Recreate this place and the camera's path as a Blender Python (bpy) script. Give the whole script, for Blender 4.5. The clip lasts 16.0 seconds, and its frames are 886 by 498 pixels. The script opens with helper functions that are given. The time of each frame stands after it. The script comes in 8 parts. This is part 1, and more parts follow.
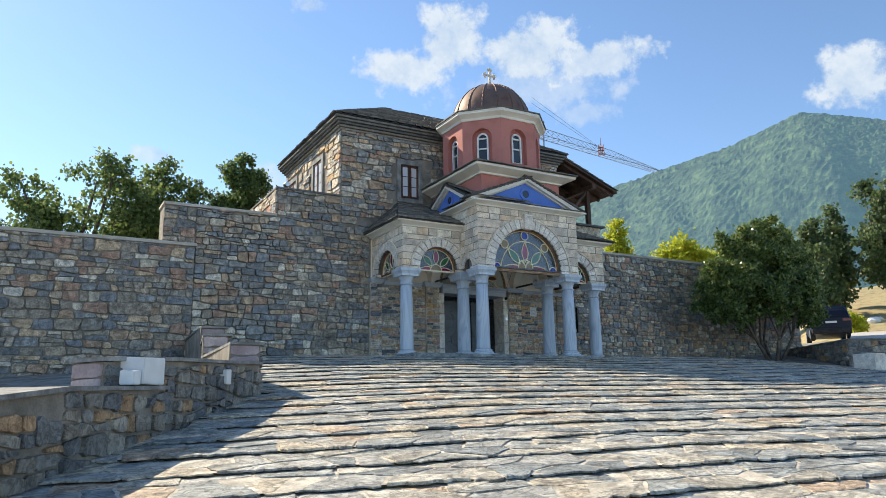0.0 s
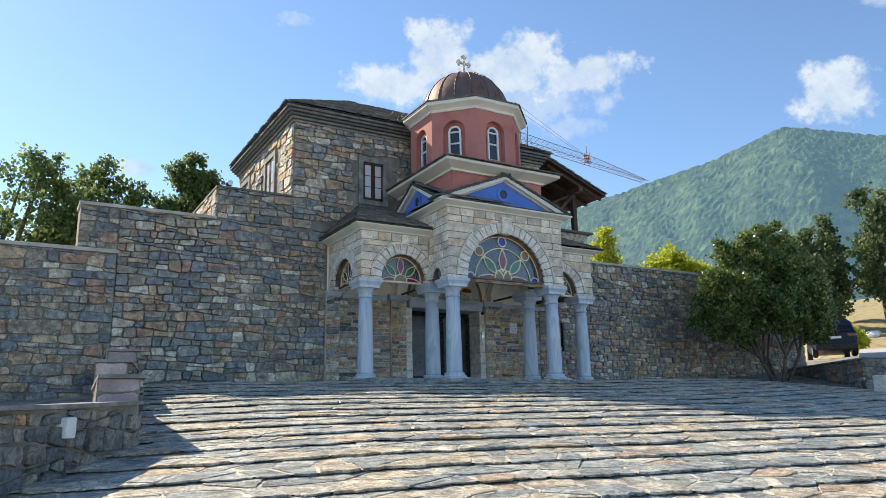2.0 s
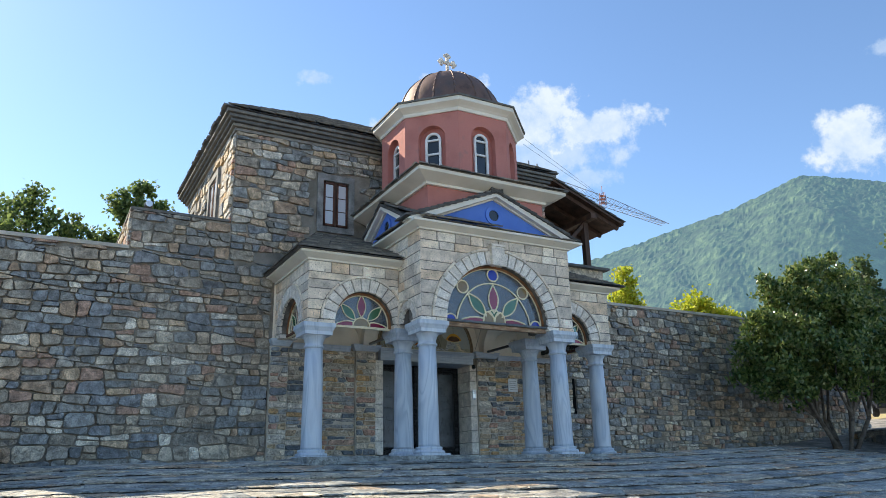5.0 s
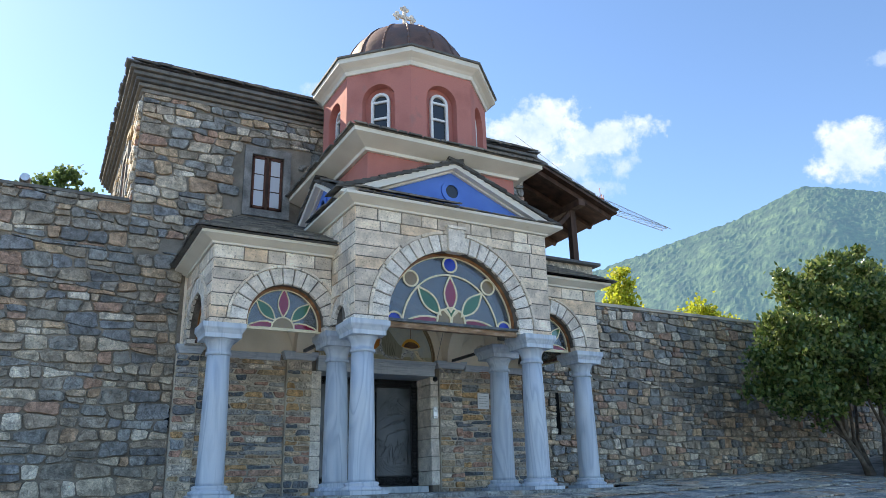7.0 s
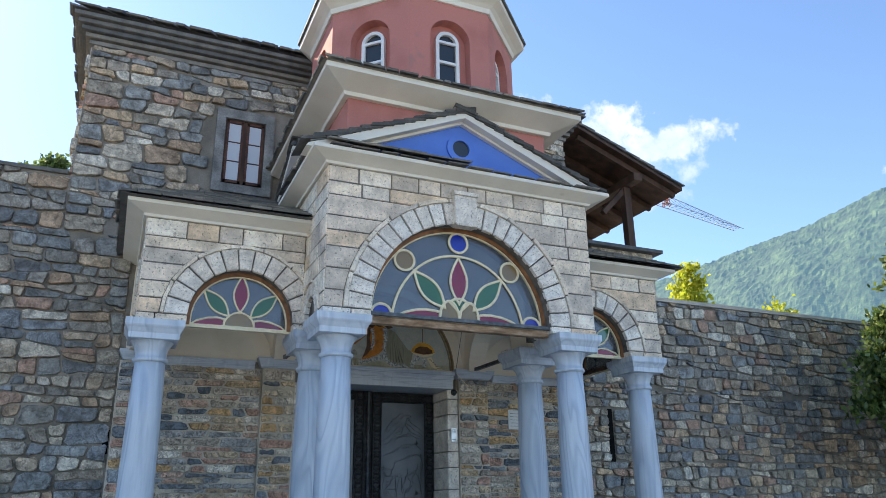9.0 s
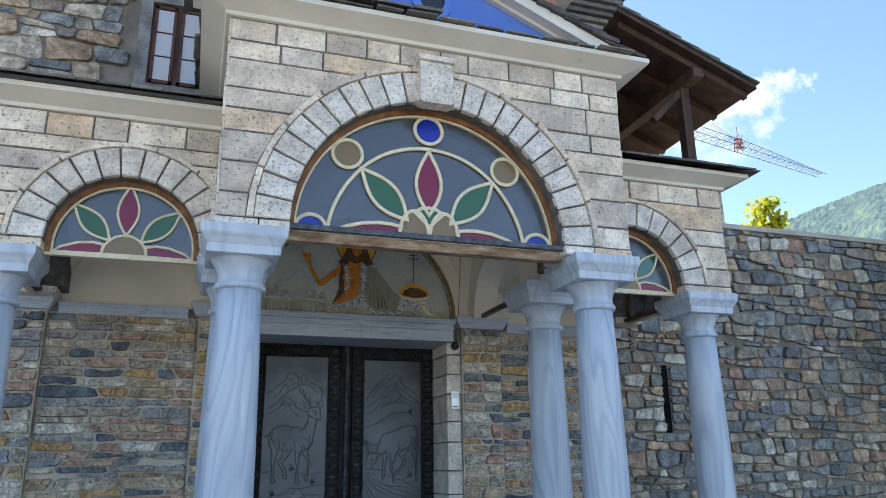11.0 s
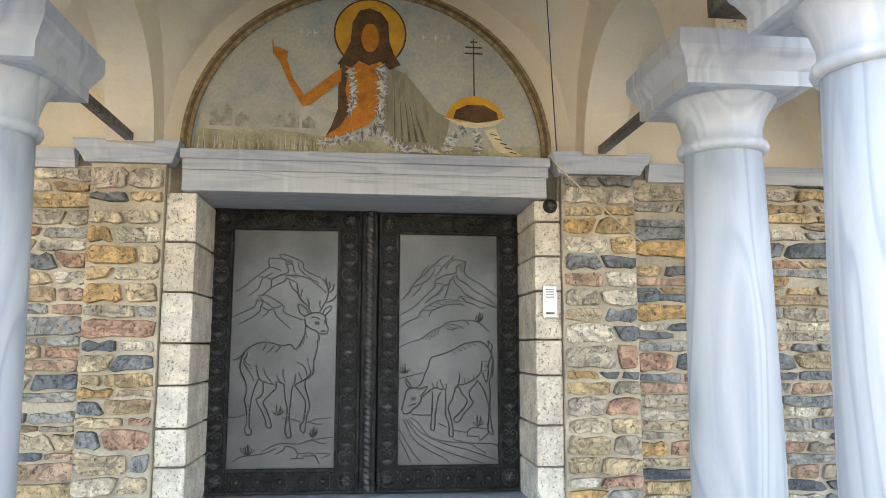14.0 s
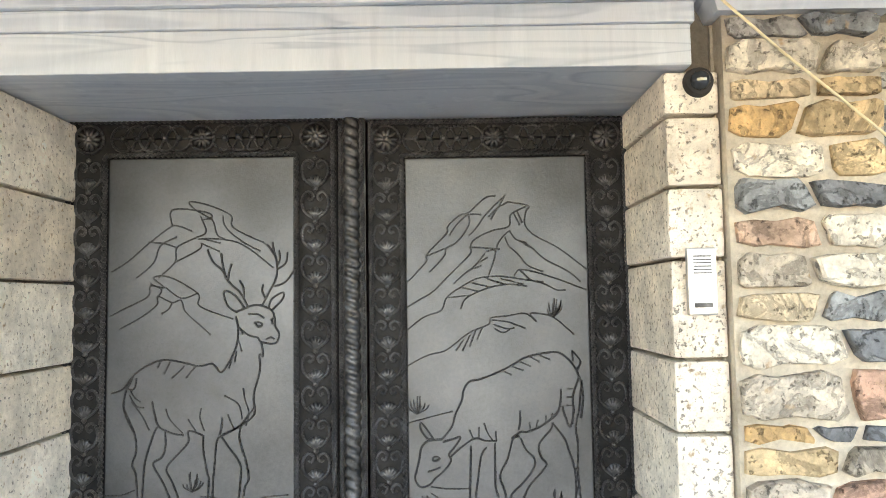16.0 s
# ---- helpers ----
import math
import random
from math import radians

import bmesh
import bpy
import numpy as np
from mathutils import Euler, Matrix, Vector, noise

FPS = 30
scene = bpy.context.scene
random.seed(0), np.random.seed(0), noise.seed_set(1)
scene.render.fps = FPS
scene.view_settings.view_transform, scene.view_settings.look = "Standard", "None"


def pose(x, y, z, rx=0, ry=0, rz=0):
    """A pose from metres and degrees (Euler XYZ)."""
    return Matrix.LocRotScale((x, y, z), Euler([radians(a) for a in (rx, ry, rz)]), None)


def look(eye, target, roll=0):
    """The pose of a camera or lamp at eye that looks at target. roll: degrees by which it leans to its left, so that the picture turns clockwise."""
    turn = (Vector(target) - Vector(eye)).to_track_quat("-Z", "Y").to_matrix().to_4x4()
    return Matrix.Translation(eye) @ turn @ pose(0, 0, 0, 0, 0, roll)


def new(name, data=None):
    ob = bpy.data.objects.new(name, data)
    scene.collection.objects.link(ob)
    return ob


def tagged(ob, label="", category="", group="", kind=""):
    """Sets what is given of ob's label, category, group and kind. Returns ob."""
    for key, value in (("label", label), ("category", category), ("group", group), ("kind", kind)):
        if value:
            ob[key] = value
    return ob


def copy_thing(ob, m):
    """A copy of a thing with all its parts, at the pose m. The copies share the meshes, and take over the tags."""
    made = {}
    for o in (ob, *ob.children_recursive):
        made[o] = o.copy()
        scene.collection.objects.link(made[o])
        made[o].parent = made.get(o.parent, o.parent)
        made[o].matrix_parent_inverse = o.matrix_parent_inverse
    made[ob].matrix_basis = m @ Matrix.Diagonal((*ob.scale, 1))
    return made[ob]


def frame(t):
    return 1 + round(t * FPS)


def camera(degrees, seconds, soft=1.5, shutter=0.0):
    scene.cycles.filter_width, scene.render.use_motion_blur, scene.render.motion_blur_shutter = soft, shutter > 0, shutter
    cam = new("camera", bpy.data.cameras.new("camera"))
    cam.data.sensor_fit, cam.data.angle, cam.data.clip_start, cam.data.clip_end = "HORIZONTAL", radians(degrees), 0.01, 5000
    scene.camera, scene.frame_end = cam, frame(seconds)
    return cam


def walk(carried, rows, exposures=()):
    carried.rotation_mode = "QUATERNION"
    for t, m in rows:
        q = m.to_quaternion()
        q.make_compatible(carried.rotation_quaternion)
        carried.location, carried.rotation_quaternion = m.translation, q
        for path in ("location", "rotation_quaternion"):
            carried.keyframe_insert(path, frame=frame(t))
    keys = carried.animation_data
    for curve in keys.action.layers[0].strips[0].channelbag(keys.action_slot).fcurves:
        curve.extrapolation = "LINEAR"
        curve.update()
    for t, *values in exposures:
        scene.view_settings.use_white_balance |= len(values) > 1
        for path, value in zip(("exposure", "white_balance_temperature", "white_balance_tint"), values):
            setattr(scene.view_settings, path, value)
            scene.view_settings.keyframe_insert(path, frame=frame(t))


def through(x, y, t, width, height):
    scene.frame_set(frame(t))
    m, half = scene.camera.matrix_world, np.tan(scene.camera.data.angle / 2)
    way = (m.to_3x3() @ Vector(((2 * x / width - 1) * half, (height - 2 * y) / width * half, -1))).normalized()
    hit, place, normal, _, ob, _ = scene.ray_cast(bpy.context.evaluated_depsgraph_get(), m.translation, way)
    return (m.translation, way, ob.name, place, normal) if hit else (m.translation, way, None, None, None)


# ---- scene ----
cam = camera(62.1, 16.0, soft=.8)
METRES, EYE, TILT, LEAN, TURN = 23.0, 1.5, 0.0, 0.0, -29.4
ROWS = [
    (0.0, 0.0, 0.0, 0.0, 0.2, 11.99, 0.94),
    (0.5, 0.0035, 0.0302, 0.0052, -0.33, 11.74, 1.06),
    (1.0, 0.0105, 0.0606, 0.0097, -0.53, 12.02, 1.08),
    (1.5, 0.0169, 0.0903, 0.0148, -0.7, 12.51, 1.14),
    (2.0, 0.0229, 0.1187, 0.0182, -0.83, 13.03, 1.23),
    (2.5, 0.0272, 0.1491, 0.0238, -0.58, 13.93, 1.3),
    (3.0, 0.0308, 0.1788, 0.0287, 0.04, 15.17, 1.36),
    (3.5, 0.0388, 0.2086, 0.0325, 0.67, 16.12, 1.2),
    (4.0, 0.0465, 0.2363, 0.0361, 0.89, 16.44, 1.19),
    (6.5, 0.0958, 0.3941, 0.0555, 0.25, 18.06, 1.68),
    (7.0, 0.1052, 0.4259, 0.0603, 0.86, 18.07, 1.45),
    (7.5, 0.1157, 0.4579, 0.0646, 1.72, 18.01, 1.17),
    (8.0, 0.1226, 0.4889, 0.0692, 2.68, 18.01, 1.0),
    (10.5, 0.1545, 0.6485, 0.088, 10.39, 20.28, 0.95),
    (11.0, 0.1611, 0.6794, 0.0887, 11.21, 16.5, 0.76),
    (11.5, 0.1669, 0.7118, 0.0915, 12.51, 14.23, 0.72),
    (12.0, 0.1682, 0.7445, 0.095, 14.36, 13.19, 0.78),
    (12.5, 0.165, 0.7742, 0.0997, 16.6, 12.66, 0.76),
    (13.0, 0.1598, 0.8024, 0.1045, 19.16, 11.53, 0.53),
    (13.5, 0.1535, 0.8291, 0.1065, 21.53, 9.49, 0.16),
    (14.0, 0.1491, 0.8579, 0.1096, 23.65, 7.51, -0.12),
    (14.5, 0.1409, 0.8841, 0.1145, 25.16, 5.96, -0.2),
    (15.0, 0.1345, 0.9126, 0.1171, 26.6, 5.08, 0.01),
    (15.5, 0.123, 0.9376, 0.1201, 28.04, 4.51, 0.44),
    (16.0, 0.1101, 0.961, 0.1205, 29.53, 3.99, 0.89),
]
walk(cam, [(t, pose(0, 0, EYE, TILT, LEAN, TURN) @ pose(METRES * x, METRES * y, METRES * z, 90 + pitch, roll, yaw)) for t, x, y, z, yaw, pitch, roll in ROWS],
     exposures=[(0, .8, 6050, 7), (4, .86, 5950, 7), (8, 1.24, 6000, 10), (10.5, 1.34, 6100, 12), (11.5, 1.7, 6250, 12), (12, 1.9, 6250, 12), (13, 2.25, 6700, 13), (14, 3.02, 8500, 17), (15, 3.3, 9800, 20), (15.5, 3.45, 9300, 19), (16, 3.85, 8700, 17)])

# ---- world, sun ----
SUN_AZ, SUN_EL = -24.0, 37.5     # degrees from +y towards +x, and height
world = bpy.data.worlds.new("sky")
scene.world = world
world.use_nodes = True
wn, wl = world.node_tree.nodes, world.node_tree.links
wn.clear()
sky = wn.new("ShaderNodeTexSky")
sky.sky_type, sky.sun_disc = "NISHITA", False
sky.sun_elevation, sky.sun_rotation = radians(SUN_EL), radians(SUN_AZ)
sky.air_density, sky.dust_density, sky.ozone_density = 0.9, 0.14, 1.2
bg = wn.new("ShaderNodeBackground")
bg.inputs["Strength"].default_value = 0.115
wo = wn.new("ShaderNodeOutputWorld")


def math_node(op, a, b=None):
    n = wn.new("ShaderNodeMath")
    n.operation = op
    for i, v in enumerate((a, b)):
        if v is None:
            continue
        if isinstance(v, (int, float)):
            n.inputs[i].default_value = v
        else:
            wl.new(v, n.inputs[i])
    return n.outputs[0]


def dot_node(vec, d):
    n = wn.new("ShaderNodeVectorMath")
    n.operation = "DOT_PRODUCT"
    wl.new(vec, n.inputs[0])
    n.inputs[1].default_value = d
    return n.outputs["Value"]


# cumulus clouds: (azimuth, height, half-width, half-height) in degrees, and weight
CLOUDS = [(26.5, 25.6, 3.6, 1.7, 1), (30.4, 27.8, 3.0, 3.0, 1), (36.8, 26.6, 4.2, 3.0, 1), (42.5, 25.6, 4.2, 1.6, .9), (37.0, 24.0, 7.0, 2.2, .55),
          (60.6, 21.3, 2.7, 2.5, 1), (18.5, 30.0, 1.3, .9, .6), (7.3, 18.3, 2.2, .9, .7), (15.6, 17.0, 1.6, 1.6, .6), (64.0, 27, 1.4, .8, .5), (41.0, 21.8, 2.5, 1.0, .45)]
tc = wn.new("ShaderNodeTexCoord")
direction = tc.outputs["Generated"]
puff = wn.new("ShaderNodeTexNoise")
puff.inputs["Scale"].default_value, puff.inputs["Detail"].default_value, puff.inputs["Roughness"].default_value = 26, 7, .62
wl.new(direction, puff.inputs["Vector"])
lump = math_node("MULTIPLY", math_node("SUBTRACT", puff.outputs[0], .5), 2.6)
cover = None
for az, el, wa, wh, weight in CLOUDS:
    a, e = radians(az), radians(el)
    right = (math.cos(a), -math.sin(a), 0)
    up = (-math.sin(a) * math.sin(e), -math.cos(a) * math.sin(e), math.cos(e))
    fwd = (math.sin(a) * math.cos(e), math.cos(a) * math.cos(e), math.sin(e))
    u = math_node("DIVIDE", dot_node(direction, right), math.sin(radians(wa)))
    v = math_node("DIVIDE", dot_node(direction, up), math.sin(radians(wh)))
    d = math_node("SQRT", math_node("ADD", math_node("MULTIPLY", u, u), math_node("MULTIPLY", v, v)))
    m = math_node("ADD", math_node("SUBTRACT", 1.0, d), lump)
    m = math_node("MULTIPLY", math_node("MINIMUM", math_node("MAXIMUM", math_node("MULTIPLY", m, 2.2), 0), 1), weight)
    m = math_node("MULTIPLY", m, math_node("GREATER_THAN", dot_node(direction, fwd), 0.7))
    cover = m if cover is None else math_node("MAXIMUM", cover, m)
shade = wn.new("ShaderNodeValToRGB")
shade.color_ramp.elements[0].position, shade.color_ramp.elements[0].color = .3, (2.6, 3.2, 4.0, 1)
shade.color_ramp.elements[1].position, shade.color_ramp.elements[1].color = .62, (4.3, 4.4, 4.5, 1)
wl.new(puff.outputs[0], shade.inputs[0])
cloud_mix = wn.new("ShaderNodeMix")
cloud_mix.data_type = "RGBA"
wl.new(math_node("MULTIPLY", cover, .92), cloud_mix.inputs[0])
wl.new(sky.outputs[0], cloud_mix.inputs[6])
wl.new(shade.outputs[0], cloud_mix.inputs[7])
wl.new(cloud_mix.outputs[2], bg.inputs["Color"])
wl.new(bg.outputs[0], wo.inputs["Surface"])
sun = new("sun", bpy.data.lights.new("sun", "SUN"))
sun.data.energy, sun.data.angle, sun.data.color = 5.0, radians(0.5), (1.0, 0.83, 0.6)
_a, _e = radians(SUN_AZ), radians(SUN_EL)
SUN_DIR = Vector((math.sin(_a) * math.cos(_e), math.cos(_a) * math.cos(_e), math.sin(_e)))
sun.matrix_world = look(tuple(SUN_DIR * 60), (0, 0, 0))


# ---- small helpers ----
def mesh_object(name, bm, material, parent=None):
    me = bpy.data.meshes.new(name)
    bm.normal_update()
    bm.to_mesh(me)
    bm.free()
    if material:
        me.materials.append(material)
    ob = new(name, me)
    if parent:
        ob.parent = parent
    return ob


def part(name, bm, material, parent, label=""):
    ob = mesh_object(name, bm, material, parent)
    if label:
        ob["label"] = label
    return ob


def raw(name, verts, faces, material, parent=None, smooth=False):
    me = bpy.data.meshes.new(name)
    me.from_pydata(verts, [], faces)
    me.materials.append(material)
    if smooth:
        me.polygons.foreach_set("use_smooth", [True] * len(me.polygons))
    me.update()
    ob = new(name, me)
    if parent:
        ob.parent = parent
    return ob


def thing(name, label, category, group="", kind="", at=(0, 0, 0)):
    ob = new(name)
    ob.location = at
    ob.empty_display_size = 0.1
    return tagged(ob, label, category, group, kind)


def box(bm, x0, x1, y0, y1, z0, z1, bevel=0.0):
    made = bmesh.ops.create_cube(bm, size=1)["verts"]
    for v in made:
        v.co = Vector((x0 + (v.co.x + .5) * (x1 - x0), y0 + (v.co.y + .5) * (y1 - y0), z0 + (v.co.z + .5) * (z1 - z0)))
    if bevel:
        edges = list({e for v in made for e in v.link_edges})
        bmesh.ops.bevel(bm, geom=edges, offset=bevel, segments=2, profile=0.6, affect="EDGES")


def block(name, dims, material, parent=None, bevel=0.0):
    bm = bmesh.new()
    box(bm, *dims, bevel)
    return mesh_object(name, bm, material, parent)


def lathe(bm, profile, segs=28, centre=(0, 0, 0), square=False):
    """Rings of (radius, z); square: half-width, z."""
    rings = []
    n = 4 if square else segs
    for r, z in profile:
        ring = []
        for i in range(n):
            a = 2 * math.pi * (i + (.5 if square else 0)) / n
            rr = r * math.sqrt(2) if square else r
            ring.append(bm.verts.new((centre[0] + rr * math.cos(a), centre[1] + rr * math.sin(a), centre[2] + z)))
        rings.append(ring)
    for a, b in zip(rings, rings[1:]):
        for i in range(n):
            f = bm.faces.new((a[i], a[(i + 1) % n], b[(i + 1) % n], b[i]))
            f.smooth = not square
    bm.faces.new(rings[0][::-1])
    bm.faces.new(rings[-1])


def prism(bm, outline, place, depth):
    """A polygon in a plane, given depth: place(u, v, d) gives the point."""
    a = [bm.verts.new(place(u, v, 0)) for u, v in outline]
    b = [bm.verts.new(place(u, v, depth)) for u, v in outline]
    n = len(outline)
    bm.faces.new(a)
    bm.faces.new(b[::-1])
    for i in range(n):
        bm.faces.new((a[i], b[i], b[(i + 1) % n], a[(i + 1) % n]))


def sweep(bm, path, profile, closed=False):
    """A moulding: profile of (out, z) carried along a plan line, out to the line's right."""
    pts = [Vector(p) for p in path]
    n = len(pts)
    rings = []
    for i in range(n):
        dirs = []
        if i > 0 or closed:
            dirs.append((pts[i] - pts[i - 1]).normalized())
        if i < n - 1 or closed:
            dirs.append((pts[(i + 1) % n] - pts[i]).normalized())
        norms = [Vector((d.y, -d.x)) for d in dirs]
        m = sum(norms, Vector((0, 0))).normalized()
        k = 1 / max(0.3, m.dot(norms[0]))
        rings.append([bm.verts.new((pts[i].x + m.x * o * k, pts[i].y + m.y * o * k, z)) for o, z in profile])
    for i in range(n if closed else n - 1):
        a, b = rings[i], rings[(i + 1) % n]
        for j in range(len(profile)):
            k = (j + 1) % len(profile)
            bm.faces.new((a[j], b[j], b[k], a[k]))
    if not closed:
        bm.faces.new(rings[0])
        bm.faces.new(rings[-1][::-1])


def bar(bm, a, b, r, segs=6):
    """A straight round bar from a to b."""
    a, b = Vector(a), Vector(b)
    d = b - a
    q = d.to_track_quat("Z", "Y").to_matrix()
    ra, rb = [], []
    for i in range(segs):
        o = q @ Vector((r * math.cos(2 * math.pi * i / segs), r * math.sin(2 * math.pi * i / segs), 0))
        ra.append(bm.verts.new(a + o))
        rb.append(bm.verts.new(b + o))
    for i in range(segs):
        j = (i + 1) % segs
        bm.faces.new((ra[i], ra[j], rb[j], rb[i])).smooth = True
    bm.faces.new(ra[::-1])
    bm.faces.new(rb)


def beam(bm, a, b, w, h):
    """A squared timber from a to b."""
    a, b = Vector(a), Vector(b)
    q = (b - a).to_track_quat("Z", "Y").to_matrix()
    ra = [bm.verts.new(a + q @ Vector((sx * w / 2, sy * h / 2, 0))) for sx, sy in ((-1, -1), (1, -1), (1, 1), (-1, 1))]
    rb = [bm.verts.new(b + q @ Vector((sx * w / 2, sy * h / 2, 0))) for sx, sy in ((-1, -1), (1, -1), (1, 1), (-1, 1))]
    for i in range(4):
        j = (i + 1) % 4
        bm.faces.new((ra[i], ra[j], rb[j], rb[i]))
    bm.faces.new(ra[::-1])
    bm.faces.new(rb)


# ---- materials ----
def surface(name, colours, rough=0.8, scale=6.0, bump=0.3, fine=60.0, metal=0.0, vary=0.35, pieces=False, stain=None, spec=0.4, dist=0.02, stretch=(1, 1, 1), flake=None, pits=0.0):
    """A worn surface: colours picked by piece or by large noise, mottled at two scales, with relief."""
    m = bpy.data.materials.new(name)
    m.use_nodes = True
    n, l = m.node_tree.nodes, m.node_tree.links
    b = n["Principled BSDF"]
    co = n.new("ShaderNodeTexCoord")
    mp = n.new("ShaderNodeMapping")
    mp.inputs["Scale"].default_value = stretch
    geo = n.new("ShaderNodeNewGeometry")
    l.new(geo.outputs["Position"], mp.inputs["Vector"])
    big = n.new("ShaderNodeTexNoise")
    big.inputs["Scale"].default_value, big.inputs["Detail"].default_value = scale, 4
    l.new(mp.outputs[0], big.inputs["Vector"])
    small = n.new("ShaderNodeTexNoise")
    small.inputs["Scale"].default_value, small.inputs["Detail"].default_value, small.inputs["Roughness"].default_value = fine, 8, .68
    l.new(mp.outputs[0], small.inputs["Vector"])
    ramp = n.new("ShaderNodeValToRGB")
    ramp.color_ramp.interpolation = "CONSTANT" if pieces else "LINEAR"
    while len(ramp.color_ramp.elements) < len(colours):
        ramp.color_ramp.elements.new(0.5)
    for i, c in enumerate(colours):
        e = ramp.color_ramp.elements[i]
        e.position = i / len(colours) if pieces else 0.25 + 0.5 * i / max(1, len(colours) - 1)
        e.color = (*c, 1)
    if pieces:
        oi = n.new("ShaderNodeObjectInfo")
        add = n.new("ShaderNodeMath")
        add.operation = "MULTIPLY_ADD"
        l.new(geo.outputs["Random Per Island"], add.inputs[0])
        add.inputs[1].default_value = 7.31
        l.new(oi.outputs["Random"], add.inputs[2])
        fr = n.new("ShaderNodeMath")
        fr.operation = "FRACT"
        l.new(add.outputs[0], fr.inputs[0])
        l.new(fr.outputs[0], ramp.inputs[0])
    else:
        l.new(big.outputs[0], ramp.inputs[0])
    col = ramp.outputs[0]
    for tex, amount in ((big, vary), (small, vary * 0.8)):
        mr = n.new("ShaderNodeMapRange")
        mr.inputs[1].default_value, mr.inputs[2].default_value = 0.3, 0.7
        mr.inputs[3].default_value, mr.inputs[4].default_value = 1 - amount, 1 + amount
        l.new(tex.outputs[0], mr.inputs[0])
        mul = n.new("ShaderNodeVectorMath")
        mul.operation = "MULTIPLY"
        l.new(col, mul.inputs[0])
        l.new(mr.outputs[0], mul.inputs[1])
        col = mul.outputs[0]
    hollow = None
    if pits:
        # small open pores of the limestone
        pn = n.new("ShaderNodeTexNoise")
        pn.inputs["Scale"].default_value, pn.inputs["Detail"].default_value, pn.inputs["Roughness"].default_value = pits, 3, .6
        l.new(mp.outputs[0], pn.inputs["Vector"])
        hollow = n.new("ShaderNodeMapRange")
        hollow.inputs[1].default_value, hollow.inputs[2].default_value = .60, .66
        hollow.inputs[3].default_value, hollow.inputs[4].default_value = 1.0, .45
        l.new(pn.outputs[0], hollow.inputs[0])
        mul = n.new("ShaderNodeVectorMath")
        mul.operation = "MULTIPLY"
        l.new(col, mul.inputs[0])
        l.new(hollow.outputs[0], mul.inputs[1])
        col = mul.outputs[0]
    layer = None
    if flake:
        # split layers of the stone: hard-edged steps in tone and relief
        fn = n.new("ShaderNodeTexNoise")
        fn.inputs["Scale"].default_value, fn.inputs["Detail"].default_value, fn.inputs["Roughness"].default_value = flake[0], 6, .62
        fn.inputs["Distortion"].default_value = .6
        l.new(mp.outputs[0], fn.inputs["Vector"])
        steps = n.new("ShaderNodeMath")
        steps.operation = "PINGPONG"
        l.new(fn.outputs[0], steps.inputs[0])
        steps.inputs[1].default_value = .09
        layer = n.new("ShaderNodeMapRange")
        layer.inputs[1].default_value, layer.inputs[2].default_value = .015, .04
        layer.inputs[3].default_value, layer.inputs[4].default_value = 1 - flake[1], 1 + flake[1] * .25
        l.new(steps.outputs[0], layer.inputs[0])
        mul = n.new("ShaderNodeVectorMath")
        mul.operation = "MULTIPLY"
        l.new(col, mul.inputs[0])
        l.new(layer.outputs[0], mul.inputs[1])
        col = mul.outputs[0]
    if stain:
        sn = n.new("ShaderNodeTexNoise")
        sn.inputs["Scale"].default_value, sn.inputs["Detail"].default_value = stain[1], 6
        l.new(mp.outputs[0], sn.inputs["Vector"])
        sr = n.new("ShaderNodeMapRange")
        sr.inputs[1].default_value, sr.inputs[2].default_value = stain[2], stain[2] + 0.14
        l.new(sn.outputs[0], sr.inputs[0])
        mx = n.new("ShaderNodeMix")
        mx.data_type = "RGBA"
        l.new(sr.outputs[0], mx.inputs[0])
        l.new(col, mx.inputs[6])
        mx.inputs[7].default_value = (*stain[0], 1)
        col = mx.outputs[2]
    l.new(col, b.inputs["Base Color"])
    rr = n.new("ShaderNodeMapRange")
    rr.inputs[3].default_value, rr.inputs[4].default_value = max(0, rough - 0.12), min(1, rough + 0.12)
    l.new(small.outputs[0], rr.inputs[0])
    l.new(rr.outputs[0], b.inputs["Roughness"])
    b.inputs["Metallic"].default_value = metal
    b.inputs["Specular IOR Level"].default_value = spec
    if bump:
        bp = n.new("ShaderNodeBump")
        bp.inputs["Strength"].default_value, bp.inputs["Distance"].default_value = bump, dist
        ad = n.new("ShaderNodeMath")
        ad.operation = "MULTIPLY_ADD"
        l.new(small.outputs[0], ad.inputs[0])
        ad.inputs[1].default_value = 0.5
        l.new(big.outputs[0], ad.inputs[2])
        height = ad.outputs[0]
        if hollow:
            sink = n.new("ShaderNodeMath")
            sink.operation = "MULTIPLY_ADD"
            l.new(hollow.outputs[0], sink.inputs[0])
            sink.inputs[1].default_value = .6
            l.new(height, sink.inputs[2])
            height = sink.outputs[0]
        if layer:
            ledge = n.new("ShaderNodeMath")
            ledge.operation = "MULTIPLY_ADD"
            l.new(layer.outputs[0], ledge.inputs[0])
            ledge.inputs[1].default_value = .35
            l.new(height, ledge.inputs[2])
            height = ledge.outputs[0]
        l.new(height, bp.inputs["Height"])
        l.new(bp.outputs[0], b.inputs["Normal"])
    return m


